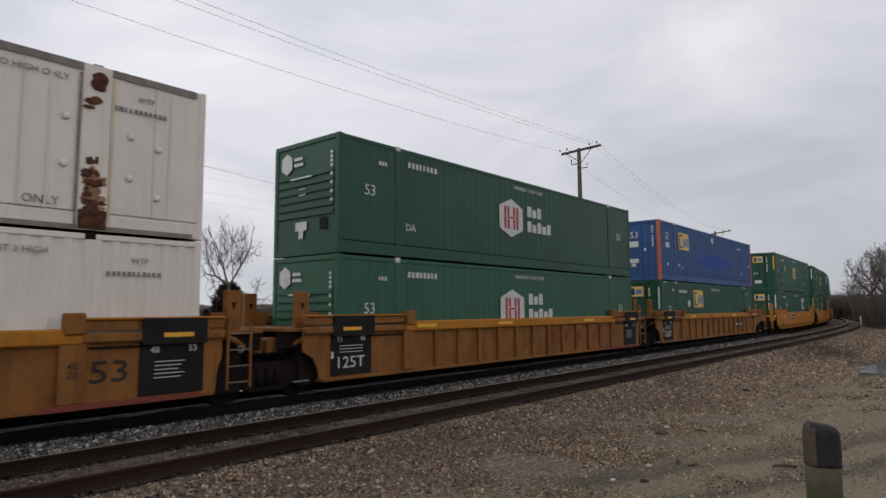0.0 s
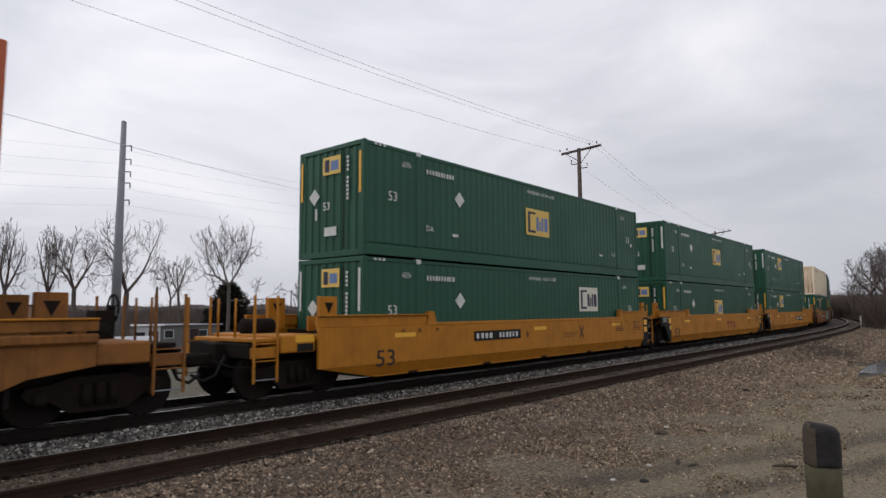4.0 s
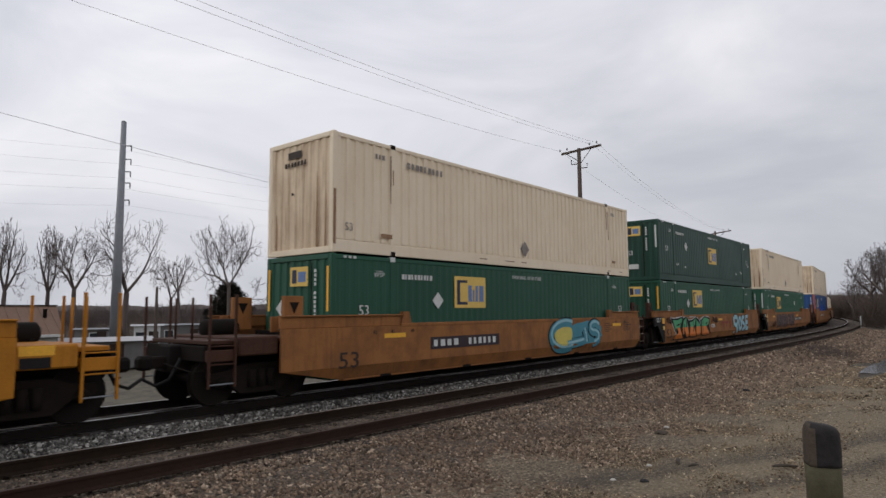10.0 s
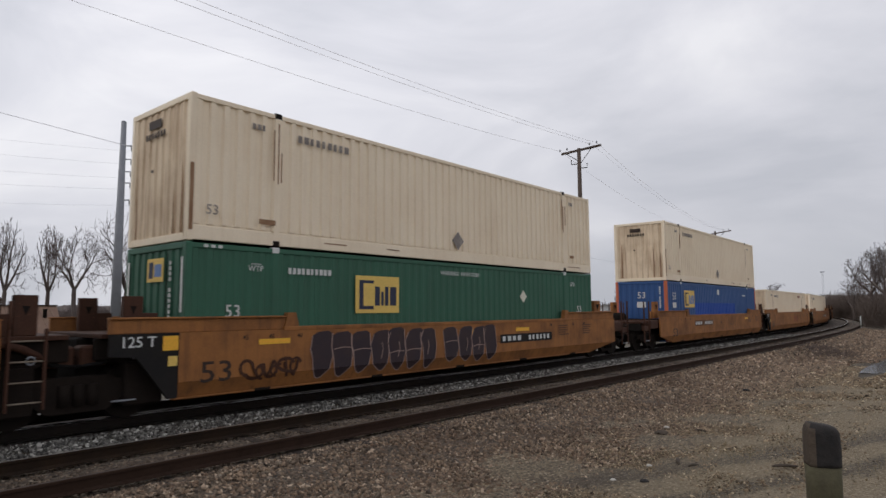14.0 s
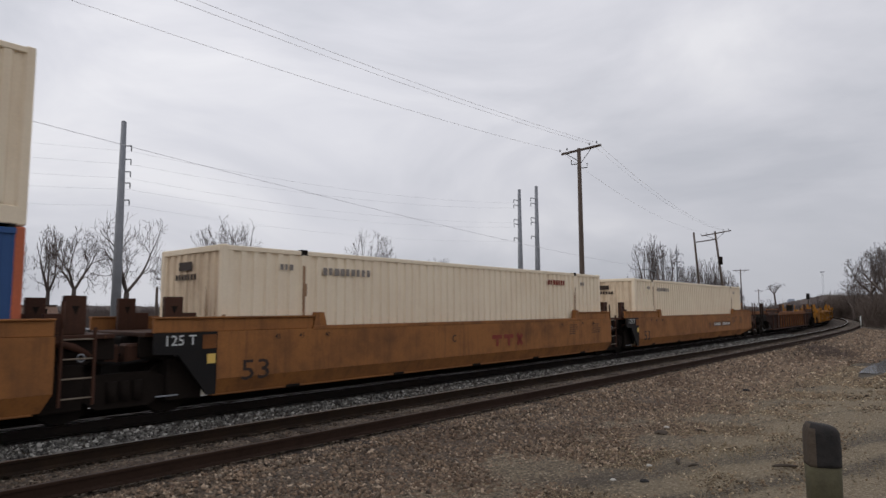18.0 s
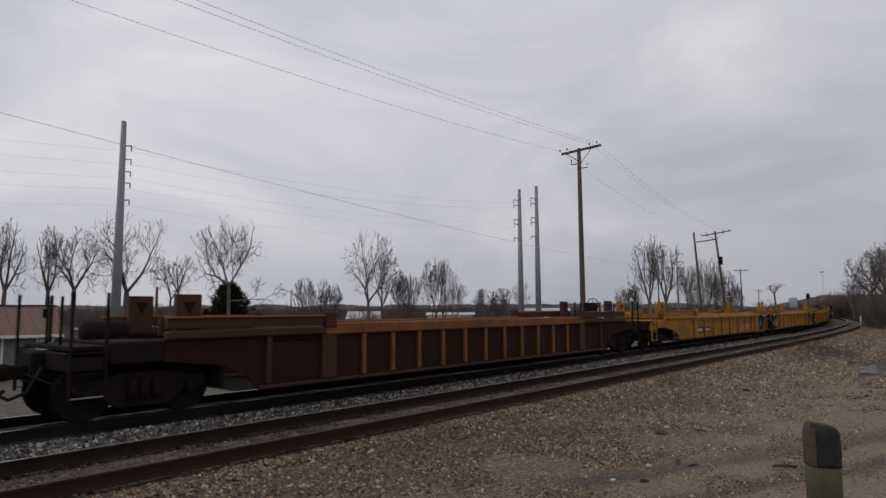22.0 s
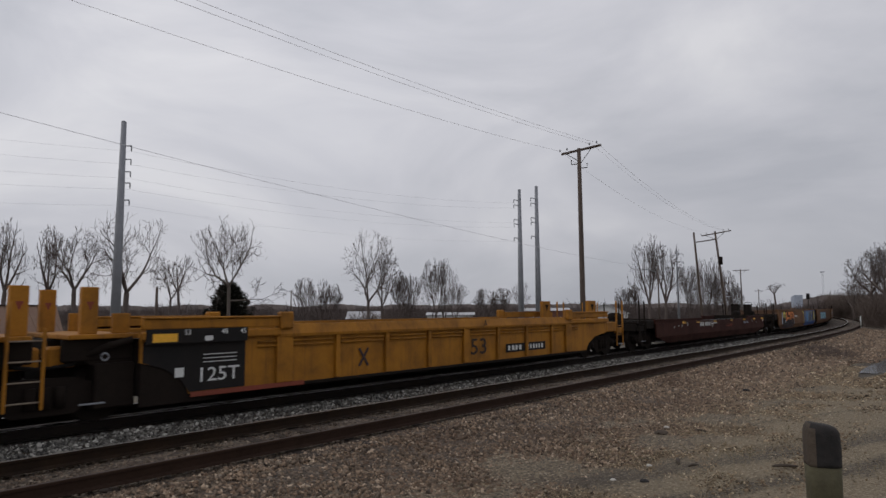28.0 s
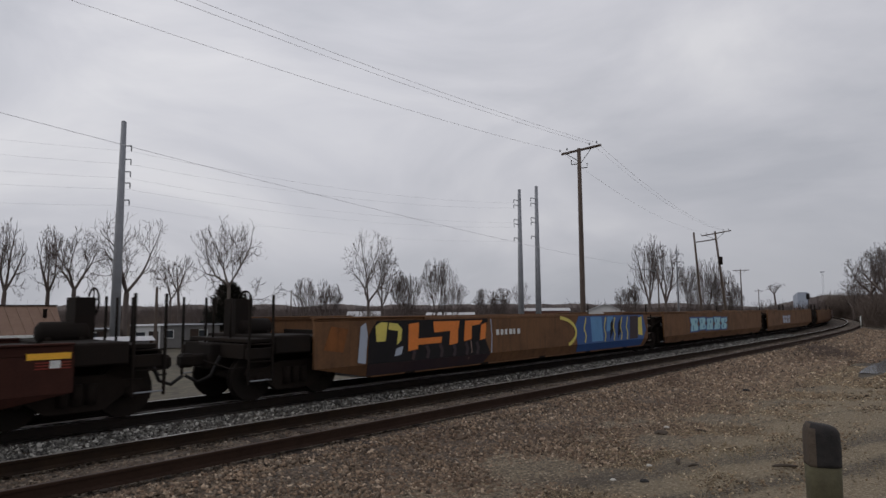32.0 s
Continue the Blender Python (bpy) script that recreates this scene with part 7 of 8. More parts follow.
    panelled(7, HIGH, 71, "darkgreen", "deep green ridged container with a yellow logo panel")
    car = ride(8, well_car(8, "smooth", "amber", S, C, "faded orange well car with dark plum sprayed shapes", "lead", n53=(-7.5, 0.72, 0.36), plaque=(1.75, 4.75, 0.86, 1.12, "black"), reflect=(-6.6, -3.4, 0.2, 2.6), seed=10))
    teeth(car, -5.3, -1.2, 7, "gpurple", "gpink", -1.506, 81, 0.36, 1.46)
    teeth(car, -0.85, 1.55, 4, "gpurple", "gpink", -1.506, 84, 0.40, 1.46)
    scrawl(car, -6.9, 0.72, 1.3, 0.4, "brown", -1.513, 82, 8, 0.07)
    panelled(8, LOW, 81, "palegreen", "faded green ridged container with a pale yellow logo panel")
    cream(8, HIGH, 83)
    # amber set with single boxes
    ride(9, well_car(9, "smooth", "amber", C, S, "faded orange well car under a blue container", False, short=True, n53=(-7.7, 0.72, 0.34), plaque=(-4.93, -1.9, 0.98, 1.26, "umber"), reflect=(4.4,), letters=((-0.5, "A"),), seed=11))
    ride(9, stacked("blue", 91, "blue", "orange", "blue ridged container with orange corner posts low in a well car", depth=0.025), LOW)
    cream(9, HIGH, 92)
    ride(10, well_car(10, "smooth", "amber", S, S, "faded orange well car carrying one cream container", "lead", n53=(-7.4, 0.70, 0.36), brand=(0.59, 2.4, 0.78, 1.12), reflect=(), letters=((-1.18, "C"),), data=True, dull=True, seed=12))
    cream(10, LOW, 101)
    ride(11, well_car(11, "smooth", "amber", S, C, "faded orange well car carrying one cream container", "lead", n53=(-7.4, 0.70, 0.36), plaque=(1.84, 4.94, 0.88, 1.14, "umber"), reflect=(), letters=((1.2, "B"),), dull=True, seed=13))
    cream(11, LOW, 112, "clean cream ridged 53-foot container")
    # empties
    ride(12, well_car(12, "ribbed", "brown", C, C, "rusty brown ribbed well car with an orange top chord, empty", False, rib="burnt", sheet="ironbrown", chord="burnt", reflect=(), seed=14))
    empty = "grimy yellow empty well car with tall chord and black end panels"
    car = ride(13, well_car(13, "double", "mustard", C, S, empty, True, n53=(1.08, 0.80, 0.42), letters=((-0.4, "B"),), plaque=(-5.2, -2.9, 0.62, 0.90, "black"), cross=(2.6, 0.79), seed=15))
    scrawl(car, 3.55, 0.74, 1.2, 0.34, "mark", -1.404, 141, 12)
    ride(14, well_car(14, "double", "mustard", S, S, empty, True, n53=(1.2, 0.79, 0.42), letters=((-0.4, "C"),), seed=16))
    ride(15, well_car(15, "double", "mustard", S, C, empty, True, n53=(1.30, 0.79, 0.42), plaque=(2.65, 4.95, 0.56, 0.82, "black"), cross=(-3.2, 0.78), letters=((1.5, "A"),), seed=17))
    car = ride(16, well_car(16, "smooth", "maroon", C, C, "dark maroon empty well car with pale markings", False, top=1.25, rise=0.1, reflect=(), dark="mark", data=False, seed=18))
    for x, w in ((-6.2, 0.46), (-4.11, 0.48), (-1.27, 0.46), (1.86, 0.45), (4.6, 0.45), (6.9, 0.45), (8.88, 0.62)):
        plate("reflector", x, x + w, 1.14, 1.24, "reflector", car, -1.506)
    for x, z, t in ((-7.35, 1.0, "53"), (-6.74, 1.03, "48"), (-6.28, 1.03, "45"), (-5.47, 1.14, "40"), (-5.47, 1.03, "20"), (6.6, 1.1, "40"), (6.6, 0.99, "20"), (7.6, 1.0, "48")):
        lettering("length_marking", t, x, z, 0.09, "mark", car, -1.506)
    bars(-3.55, -2.94, 1.06, 0.2, 3, "mark", car, -1.506, "number_bar", 7)
    bars(-2.76, -1.84, 1.06, 0.2, 5, "mark", car, -1.506, "number_bar", 8)
    stroke(car, arc(-1.55, 1.06, 0.16, 0.16, 0, 360, 20), 0.025, "mark", -1.510, "round_emblem")
    plate("emblem_bar", -1.67, -1.43, 1.03, 1.09, "mark", car, -1.506)
    plate("data_line", -1.27, -0.75, 1.06, 1.10, "mark", car, -1.506)
    for k in range(3):
        plate("data_line", 9.0, 9.5, 1.08 - 0.045 * k, 1.10 - 0.045 * k, "redmark", car, -1.506)
    scrawl(car, 1.1, 0.9, 0.9, 0.16, "redmark", -1.512, 162, 9, 0.02)
    scrawl(car, 4.6, 1.0, 1.0, 0.14, "greybox", -1.512, 161, 9, 0.014)
    plate("label_plate", 9.2, 9.35, 1.0, 1.12, "mark", car, -1.51)
    # pale strip along the middle of the top edge
    slab("worn_edge", -3.0, 2.5, -1.508, -1.40, 1.252, 1.262, "galv", car, "", 0.0)
    # sprayed brown set
    car = ride(17, well_car(17, "smooth", "umber", C, S, "weathered brown well car covered in bright sprayed shapes", False, top=1.69, rise=0.0, data=False, seed=19))
    mural(car)
    car = ride(18, well_car(18, "smooth", "umber", S, S, "weathered brown well car with a blue sprayed patch", False, top=1.69, rise=0.0, data=False, seed=20))
    spray(car, -5.6, 0.6, 5, ("gsky",), "gblue", -1.506, 181, 0.6, 1.45)
    car = ride(19, well_car(19, "smooth", "umber", S, C, "weathered brown well car with a pale sprayed patch", False, top=1.69, rise=0.0, data=False, seed=21))
    spray(car, -4.0, -1.0, 3, ("greybox",), "umber", -1.506, 191, 0.6, 1.4)
    for u in range(20, 26):
        ride(u, well_car(u, "smooth", "umber" if u % 3 else "brown", C if u in (20, 23) else S, C if u in (22, 25) else S, "weathered brown empty well car far down the train", False, top=1.6, rise=0.0, data=False, seed=u))
    for u in range(26, 29):
        ride(u, well_car(u, "smooth", "amber", C if u == 26 else S, C if u == 28 else S, "faded orange well car far down the train", False, data=False, seed=u))
        ride(u, container("grey", "greybox", "greybox", "blue-grey container far down the train"), LOW)
        ride(u, container("grey", "greybox", "greybox", "blue-grey container stacked far down the train"), HIGH)


build_train()


# ---- trees, brush and far buildings ----
def forking(rng, height, width, trunk_r, fork, stems, depth, open_, limb):
    """Segments of a bare tree that forks again and again; fork: where the trunk first divides, as a share of the height."""
    segs = []

    def turned(d, angle, g):
        u = d.orthogonal().normalized()
        w = d.cross(u)
        return (d * math.cos(angle) + (u * math.cos(g) + w * math.sin(g)) * math.sin(angle)).normalized()

    def grow(p, d, length, r, level):
        n = 3 if level < depth else 2
        for i in range(n):
            k = 0.10 + 0.03 * level
            d = (d + Vector((rng.uniform(-k, k), rng.uniform(-k, k), rng.uniform(-k, k) + 0.01))).normalized()
            q = p + d * (length / n)
            segs.append((p, q, r, r * 0.92, level + (100 if level >= depth and i == n - 1 else 0)))
            p, r = q, r * 0.92
            if level >= 1 and level + 2 <= depth and rng.random() < (0.35 if i == 0 else 0.8):
                grow(p, turned(d, rng.uniform(0.55, 1.0), rng.uniform(0, 6.283)), length * rng.uniform(0.45, 0.7), r * 0.42, level + 2)
        if level < depth:
            g0 = rng.uniform(0, 6.283)
            n = 3 if rng.random() < 0.3 else 2
            for j in range(n):
                nd = turned(d, (rng.uniform(0.25, 0.6) if j == 0 else rng.uniform(0.9, 1.5)) * open_, g0 + 6.283 * j / n + rng.uniform(-0.4, 0.4))
                grow(p, (nd + Vector((0, 0, 0.03))).normalized(), length * (rng.uniform(0.78, 0.95) if j == 0 else rng.uniform(0.6, 0.85)), r * (0.78 if j == 0 else rng.uniform(0.48, 0.62)), level + 1)

    step = (1 - fork) / sum(0.80 ** k for k in range(depth + 1)) * 1.35
    for k in range(stems):
        p = Vector((rng.uniform(-0.05, 0.05), rng.uniform(-0.05, 0.05), 0)) * (0 if stems == 1 else 1)
        d = Vector((rng.uniform(-0.1, 0.1), rng.uniform(-0.1, 0.1), 1)).normalized() if stems == 1 else turned(Vector((0, 0, 1)), 0.25, 6.283 * k / stems)
        r = trunk_r / math.sqrt(stems)
        n = 4
        for i in range(n):
            d = (d + Vector((rng.uniform(-0.06, 0.06), rng.uniform(-0.06, 0.06), 0.04))).normalized()
            q = p + d * (fork / n)
            segs.append((p, q, r, r * 0.95, 0))
            p, r = q, r * 0.95
        g = rng.uniform(0, 6.283)
        n = 3 if stems == 1 else 2
        for j in range(n):
            nd = turned(d, rng.uniform(0.7, 1.1) * open_ * 1.4, g + 6.283 * j / n + rng.uniform(-0.3, 0.3))
            grow(p, nd, step * rng.uniform(0.85, 1.1), r * rng.uniform(0.6, 0.78), 1)
    top = sorted(q.z for _, q, _, _, _ in segs)[int(len(segs) * 0.95)]
    reach = sorted(math.hypot(q.x, q.y) for _, q, _, _, _ in segs)[int(len(segs) * 0.74)]
    fit = lambda p: Vector((p.x / reach * width / 2, p.y / reach * width / 2, p.z / top * height))
    segs = [(fit(p), fit(q), r0, r1, lv) for p, q, r0, r1, lv in segs]
    # the crown ends in a rounded, uneven outline
    low = height * fork * 0.42
    mid, rz = (height * 1.03 + low) / 2, (height * 1.03 - low) / 2

    def inside(q):
        rough = 1.0 + 0.30 * noise.noise(Vector((q.x * 0.5, q.y * 0.5, q.z * 0.5 + trunk_r * 90)))
        return (q.x * q.x + q.y * q.y) / (width * 0.57) ** 2 + ((q.z - mid) / rz) ** 2 < rough

    segs = [g for g in segs if g[4] == 0 or inside(g[1])]
    if limb:
        rest, segs = segs, []
        grow(Vector((0, 0, limb[3] * height)), Vector(limb[:3]).normalized(), limb[4], trunk_r * 0.42, 2)
        segs = rest + segs
    return [q[:4] for q in segs if q[4] < 3], [q[:3] + (0.0 if q[4] > 99 else q[3],) for q in segs if q[4] >= 3]


def sticks(segments, material, sides, floor=0.0):
    """All segments as tapered prisms in one mesh; those that end in nothing run to a point."""
    verts, faces = [], []
    for p, q, r0, r1 in segments:
        d = (q - p).normalized()
        u = d.orthogonal().normalized()
        w = d.cross(u)
        b = len(verts)
        for c, r in ((p, max(r0, floor)), (q, max(r1, floor) if r1 else 0.0)):
            if not r:
                verts.append(c)
                faces += [(b + k, b + (k + 1) % sides, b + sides) for k in range(sides)]
                break
            for k in range(sides):
                g = 2 * math.pi * k / sides
                verts.append(c + (u * math.cos(g) + w * math.sin(g)) * r)
        else:
            for k in range(sides):
                faces.append((b + k, b + (k + 1) % sides, b + sides + (k + 1) % sides, b + sides + k))
    return mesh("sticks", verts, faces, material)


def bare_tree(x, y, top, width, seed, trunk=0.26, fork=0.30, stems=1, depth=7, open_=0.62, base=-2.2, limb=None, bark="bark", label="bare winter tree with fine spreading branches"):
    rng = random.Random(seed)
    thick, thin = forking(rng, top - base, width, trunk, fork, stems, depth, open_, limb)
    root = tagged(new("tree"), label, "tree", "bare winter trees")
    root.location = (x, y, base)
    part("trunk", sticks(thick, bark, 6, 0.02), root)
    part("crown", sticks(thin, "twig", 3, 0.015), root)
    return root


def conifer(x, y, top, base):
    rng = random.Random(4)
    root = tagged(new("conifer_tree"), "dark green bushy evergreen tree", "evergreen tree")
    root.location = (x, y, base)
    h = top - base
    part("trunk", tube([(0, 0, 0), (0, 0, h * 0.9)], [0.25, 0.05], "bark", 7), root)
    verts, faces = [], []
    for k in range(190):
        z0 = h * (0.22 + 0.76 * (k / 190) ** 1.1)
        g = k * 2.399 + rng.uniform(-0.3, 0.3)
        reach = (2.75 * (1 - (z0 / h) ** 2.6) ** 0.8 + 0.2) * rng.uniform(0.66, 1.12)
        for i in range(int(26 + 40 * reach / 3.0)):
            f = rng.uniform(0.12, 1.0) ** 0.6
            spread = 0.42 * (1 - f) * reach + 0.12
            c = Vector((math.cos(g) * reach * f + rng.uniform(-spread, spread), math.sin(g) * reach * f + rng.uniform(-spread, spread), z0 + 0.28 * reach * f * f + rng.uniform(-0.25, 0.25)))
            d = Vector((math.cos(g) + rng.uniform(-0.6, 0.6), math.sin(g) + rng.uniform(-0.6, 0.6), rng.uniform(-0.1, 0.8))).normalized() * rng.uniform(0.25, 0.5)
            u = d.cross(Vector((rng.uniform(-1, 1), rng.uniform(-1, 1), 1))).normalized() * rng.uniform(0.04, 0.10)
            b = len(verts)
            verts += [c - d * 0.5 - u * 0.4, c - d * 0.5 + u * 0.4, c + u, c + d, c - u]
            faces.append((b, b + 1, b + 2, b + 3, b + 4))
    part("crown", mesh("crown", verts, faces, "needles"), root)


def thicket(name, spots, material, label, category, seed, stems=9, reach=0.35, thick=0.035):
    """Bare brush as one mass of fine stems: spots are (x, y, base, height)."""
    rng = random.Random(seed)
    verts, faces = [], []
    for x, y, z, h in spots:
        for k in range(stems):
            p = Vector((x + rng.uniform(-0.6, 0.6), y + rng.uniform(-0.6, 0.6), z))
            d = Vector((rng.uniform(-reach, reach), rng.uniform(-reach, reach), 1)).normalized()
            q = p + d * h * rng.uniform(0.45, 0.7)
            r = thick * h / 6 * rng.uniform(0.7, 1.3)
            segs = [(p, q, r, r * 0.7)]
            for j in range(4):
                e = (d + Vector((rng.uniform(-0.9, 0.9), rng.uniform(-0.9, 0.9), rng.uniform(-0.2, 0.6)))).normalized()
                a = p.lerp(q, rng.uniform(0.4, 1.0))
                segs.append((a, a + e * h * rng.uniform(0.18, 0.4), r * 0.6, r * 0.3))
            for a, c, r0, r1 in segs:
                u = (c - a).orthogonal().normalized()
                w = (c - a).normalized().cross(u)
                b = len(verts)
                for m, rr in ((a, r0), (c, r1)):
                    for n in range(3):
                        g = 2 * math.pi * n / 3
                        verts.append(m + (u * math.cos(g) + w * math.sin(g)) * rr)
                faces += [(b, b + 1, b + 4, b + 3), (b + 1, b + 2, b + 5, b + 4), (b + 2, b, b + 3, b + 5)]
    return tagged(new(name, mesh(name, verts, faces, material)), label, category, kind="stuff")


def ridge(name, a0, a1, radius, height, material, label, seed, base=-4.0, step=0.06):
    """A far wooded rise, with an uneven ragged crest."""
    verts, faces = [], []
    n = int((a1 - a0) / step)
    for i in range(n + 1):
        a = radians(a0 + (a1 - a0) * i / n)
        r = radius + 25 * noise.noise(Vector((i * 0.05, seed, 0)))
        h = height * min(1.0, 0.25 + 6.0 * min(i, n - i) / n) * (1 + 0.22 * noise.noise(Vector((i * 0.02, seed, 1))) + 0.08 * noise.noise(Vector((i * 0.11, seed, 2))) + 0.07 * noise.noise(Vector((i * 0.7, seed, 3))) + 0.05 * noise.noise(Vector((i * 1.9, seed, 4))))
        for k, (dr, z) in enumerate(((0, base), (3, h * 0.55), (9, h), (40, base))):
            verts.append(((r + dr) * math.cos(a), (r + dr) * math.sin(a), z))
    for i in range(n):
        for k in range(3):
            b = i * 4 + k
            faces.append((b, b + 4, b + 5, b + 1))
    tagged(new(name, mesh(name, verts, faces, material)), label, "far woods", kind="structure")


def house(x, y, base, length, depth, wall, roof, turn, wall_m, roof_m, label, windows=2, gable_front=False):
    root = tagged(new("building"), label, "building", "low buildings beyond the railway")
    root.matrix_world = pose(x, y, base, 0, 0, turn)
    slab("wall", -length / 2, length / 2, -depth / 2, depth / 2, 0, wall, wall_m, root, "", 0.02)
    ov = 0.35
    if gable_front:
        out = [(-length / 2 - ov, wall - 0.1), (0, wall + roof), (length / 2 + ov, wall - 0.1), (length / 2 + ov, wall + 0.05), (0, wall + roof + 0.18), (-length / 2 - ov, wall + 0.05)]
        part("gable", prism([(-length / 2, wall), (length / 2, wall), (0, wall + roof)], -depth / 2, depth / 2, wall_m), root)
        part("roof", prism(out, -depth / 2 - ov, depth / 2 + ov, roof_m), root)
    else:
        v = [(-length / 2 - ov, -depth / 2 - ov, wall), (length / 2 + ov, -depth / 2 - ov, wall), (length / 2 + ov, depth / 2 + ov, wall), (-length / 2 - ov, depth / 2 + ov, wall),
             (-length / 2 - ov, 0, wall + roof), (length / 2 + ov, 0, wall + roof)]
        part("roof", mesh("roof", v, [(0, 1, 5, 4), (2, 3, 4, 5), (1, 2, 5), (3, 0, 4), (3, 2, 1, 0)], roof_m), root)
    for i in range(windows):
        wx = -length / 2 + length * (i + 0.5) / windows
        w = slab("window", wx - 0.5, wx + 0.5, -depth / 2 - 0.04, -depth / 2 + 0.02, wall * 0.42, wall * 0.42 + 0.95, "mark", root)
        part("pane", box(0.84, 0.02, 0.8, "glass", 0.0), w, "", (0, -0.03, 0))
    d = slab("door", length * 0.06, length * 0.06 + 0.9, -depth / 2 - 0.05, -depth / 2 + 0.02, 0.02, min(2.05, wall - 0.2), "darkmark", root)
    return root


def buildings():
    root = tagged(new("building"), "low building with a rust-brown ribbed sheet roof", "building", "low buildings beyond the railway")
    root.matrix_world = pose(3.0, 46.5, -2.0, 0, 0, -5)
    slab("wall", -12, 11.3, -0.9, 6, 0, 2.4, "siding", root)
    v = [(-13, -1.5, 2.44), (11.5, -1.5, 2.44), (11.9, 2.6, 4.27), (-13, 2.6, 4.27), (11.5, 6.7, 2.44), (-13, 6.7, 2.44)]
    part("roof", mesh("roof", v, [(0, 1, 2, 3), (3, 2, 4, 5), (5, 4, 1, 0)], "roofbrown"), root, "rust-brown ribbed sheet roof")
    part("gable", mesh("gable", [(11.28, -0.9, 2.3), (11.28, 6.0, 2.3), (11.28, 2.6, 4.2), (11.2, -0.9, 2.3), (11.2, 6.0, 2.3), (11.2, 2.6, 4.2)], [(0, 1, 2), (5, 4, 3), (0, 2, 5, 3), (2, 1, 4, 5)], "siding"), root)
    for i in range(40):
        x = -12.8 + i * 0.62
        part("roof_seam", tube([(x, -1.5, 2.47), (x, 2.6, 4.30)], 0.03, "roofbrown", 4), root)
    slab("ridge_cap", -13, 11.95, 2.45, 2.75, 4.25, 4.33, "darkmark", root)
    slab("eave_board", -13, 11.5, -1.56, -1.5, 2.28, 2.46, "mark", root)
    for x in (3.2, 6.0, 8.4, 10.2):
        slab("wall_panel_trim", x - 0.06, x + 0.06, -0.93, -0.9, 0, 2.3, "mark", root)
    slab("door_frame", 10.3, 11.25, -0.95, -0.9, 0, 2.2, "mark", root)
    part("roof_vent", tube([(10.9, 0.9, 3.4), (10.9, 0.9, 3.95), (10.9, 0.9, 4.05)], [0.12, 0.12, 0.16], "steel", 8), root)
    house(17.6, 46.6, -2.0, 5.6, 3.0, 1.85, 0.25, -17, "siding", "roofgrey", "low grey lean-to shed beside a rust-roofed building", 0)
    house(28.6, 64.5, -2.2, 2.4, 2.0, 2.6, 0.15, -25, "wallwhite", "roofgrey", "white site trailer beyond the railway")
    house(35.0, 69.0, -2.2, 7.0, 3.0, 2.5, 0.15, -28, "siding", "galv", "grey house trailer behind bare trees", 2)
    house(26.4, 72.0, -2.2, 3.6, 3.0, 2.2, 0.12, -22, "siding", "galv", "small grey shed behind bare trees", 1)
    house(80.5, 89.5, -2.4, 5.8, 6, 2.6, 1.4, -48, "wallred", "roofgrey", "red-brown shed with a pale roof", 1)
    house(116.5, 58.2, -2.4, 8.5, 10, 3.4, 1.7, -62, "wallwhite", "roofgrey", "white gabled house with a pale roof", 2, True)
    house(119.5, 73.5, -2.4, 9.5, 8, 3.9, 0.6, -58, "wallred", "roofgrey", "long low shed with a pale metal roof", 3)
    house(97.0, 82.0, -2.4, 9.0, 8, 3.2, 0.5, -52, "wallwhite", "roofgrey", "long low shed with a pale metal roof", 3)
    house(296.3, 46.9, -1.8, 6.0, 8, 4.0, 2.0, -82, "wallwhite", "roofgrey", "small white cottage beyond the curve", 1, True)


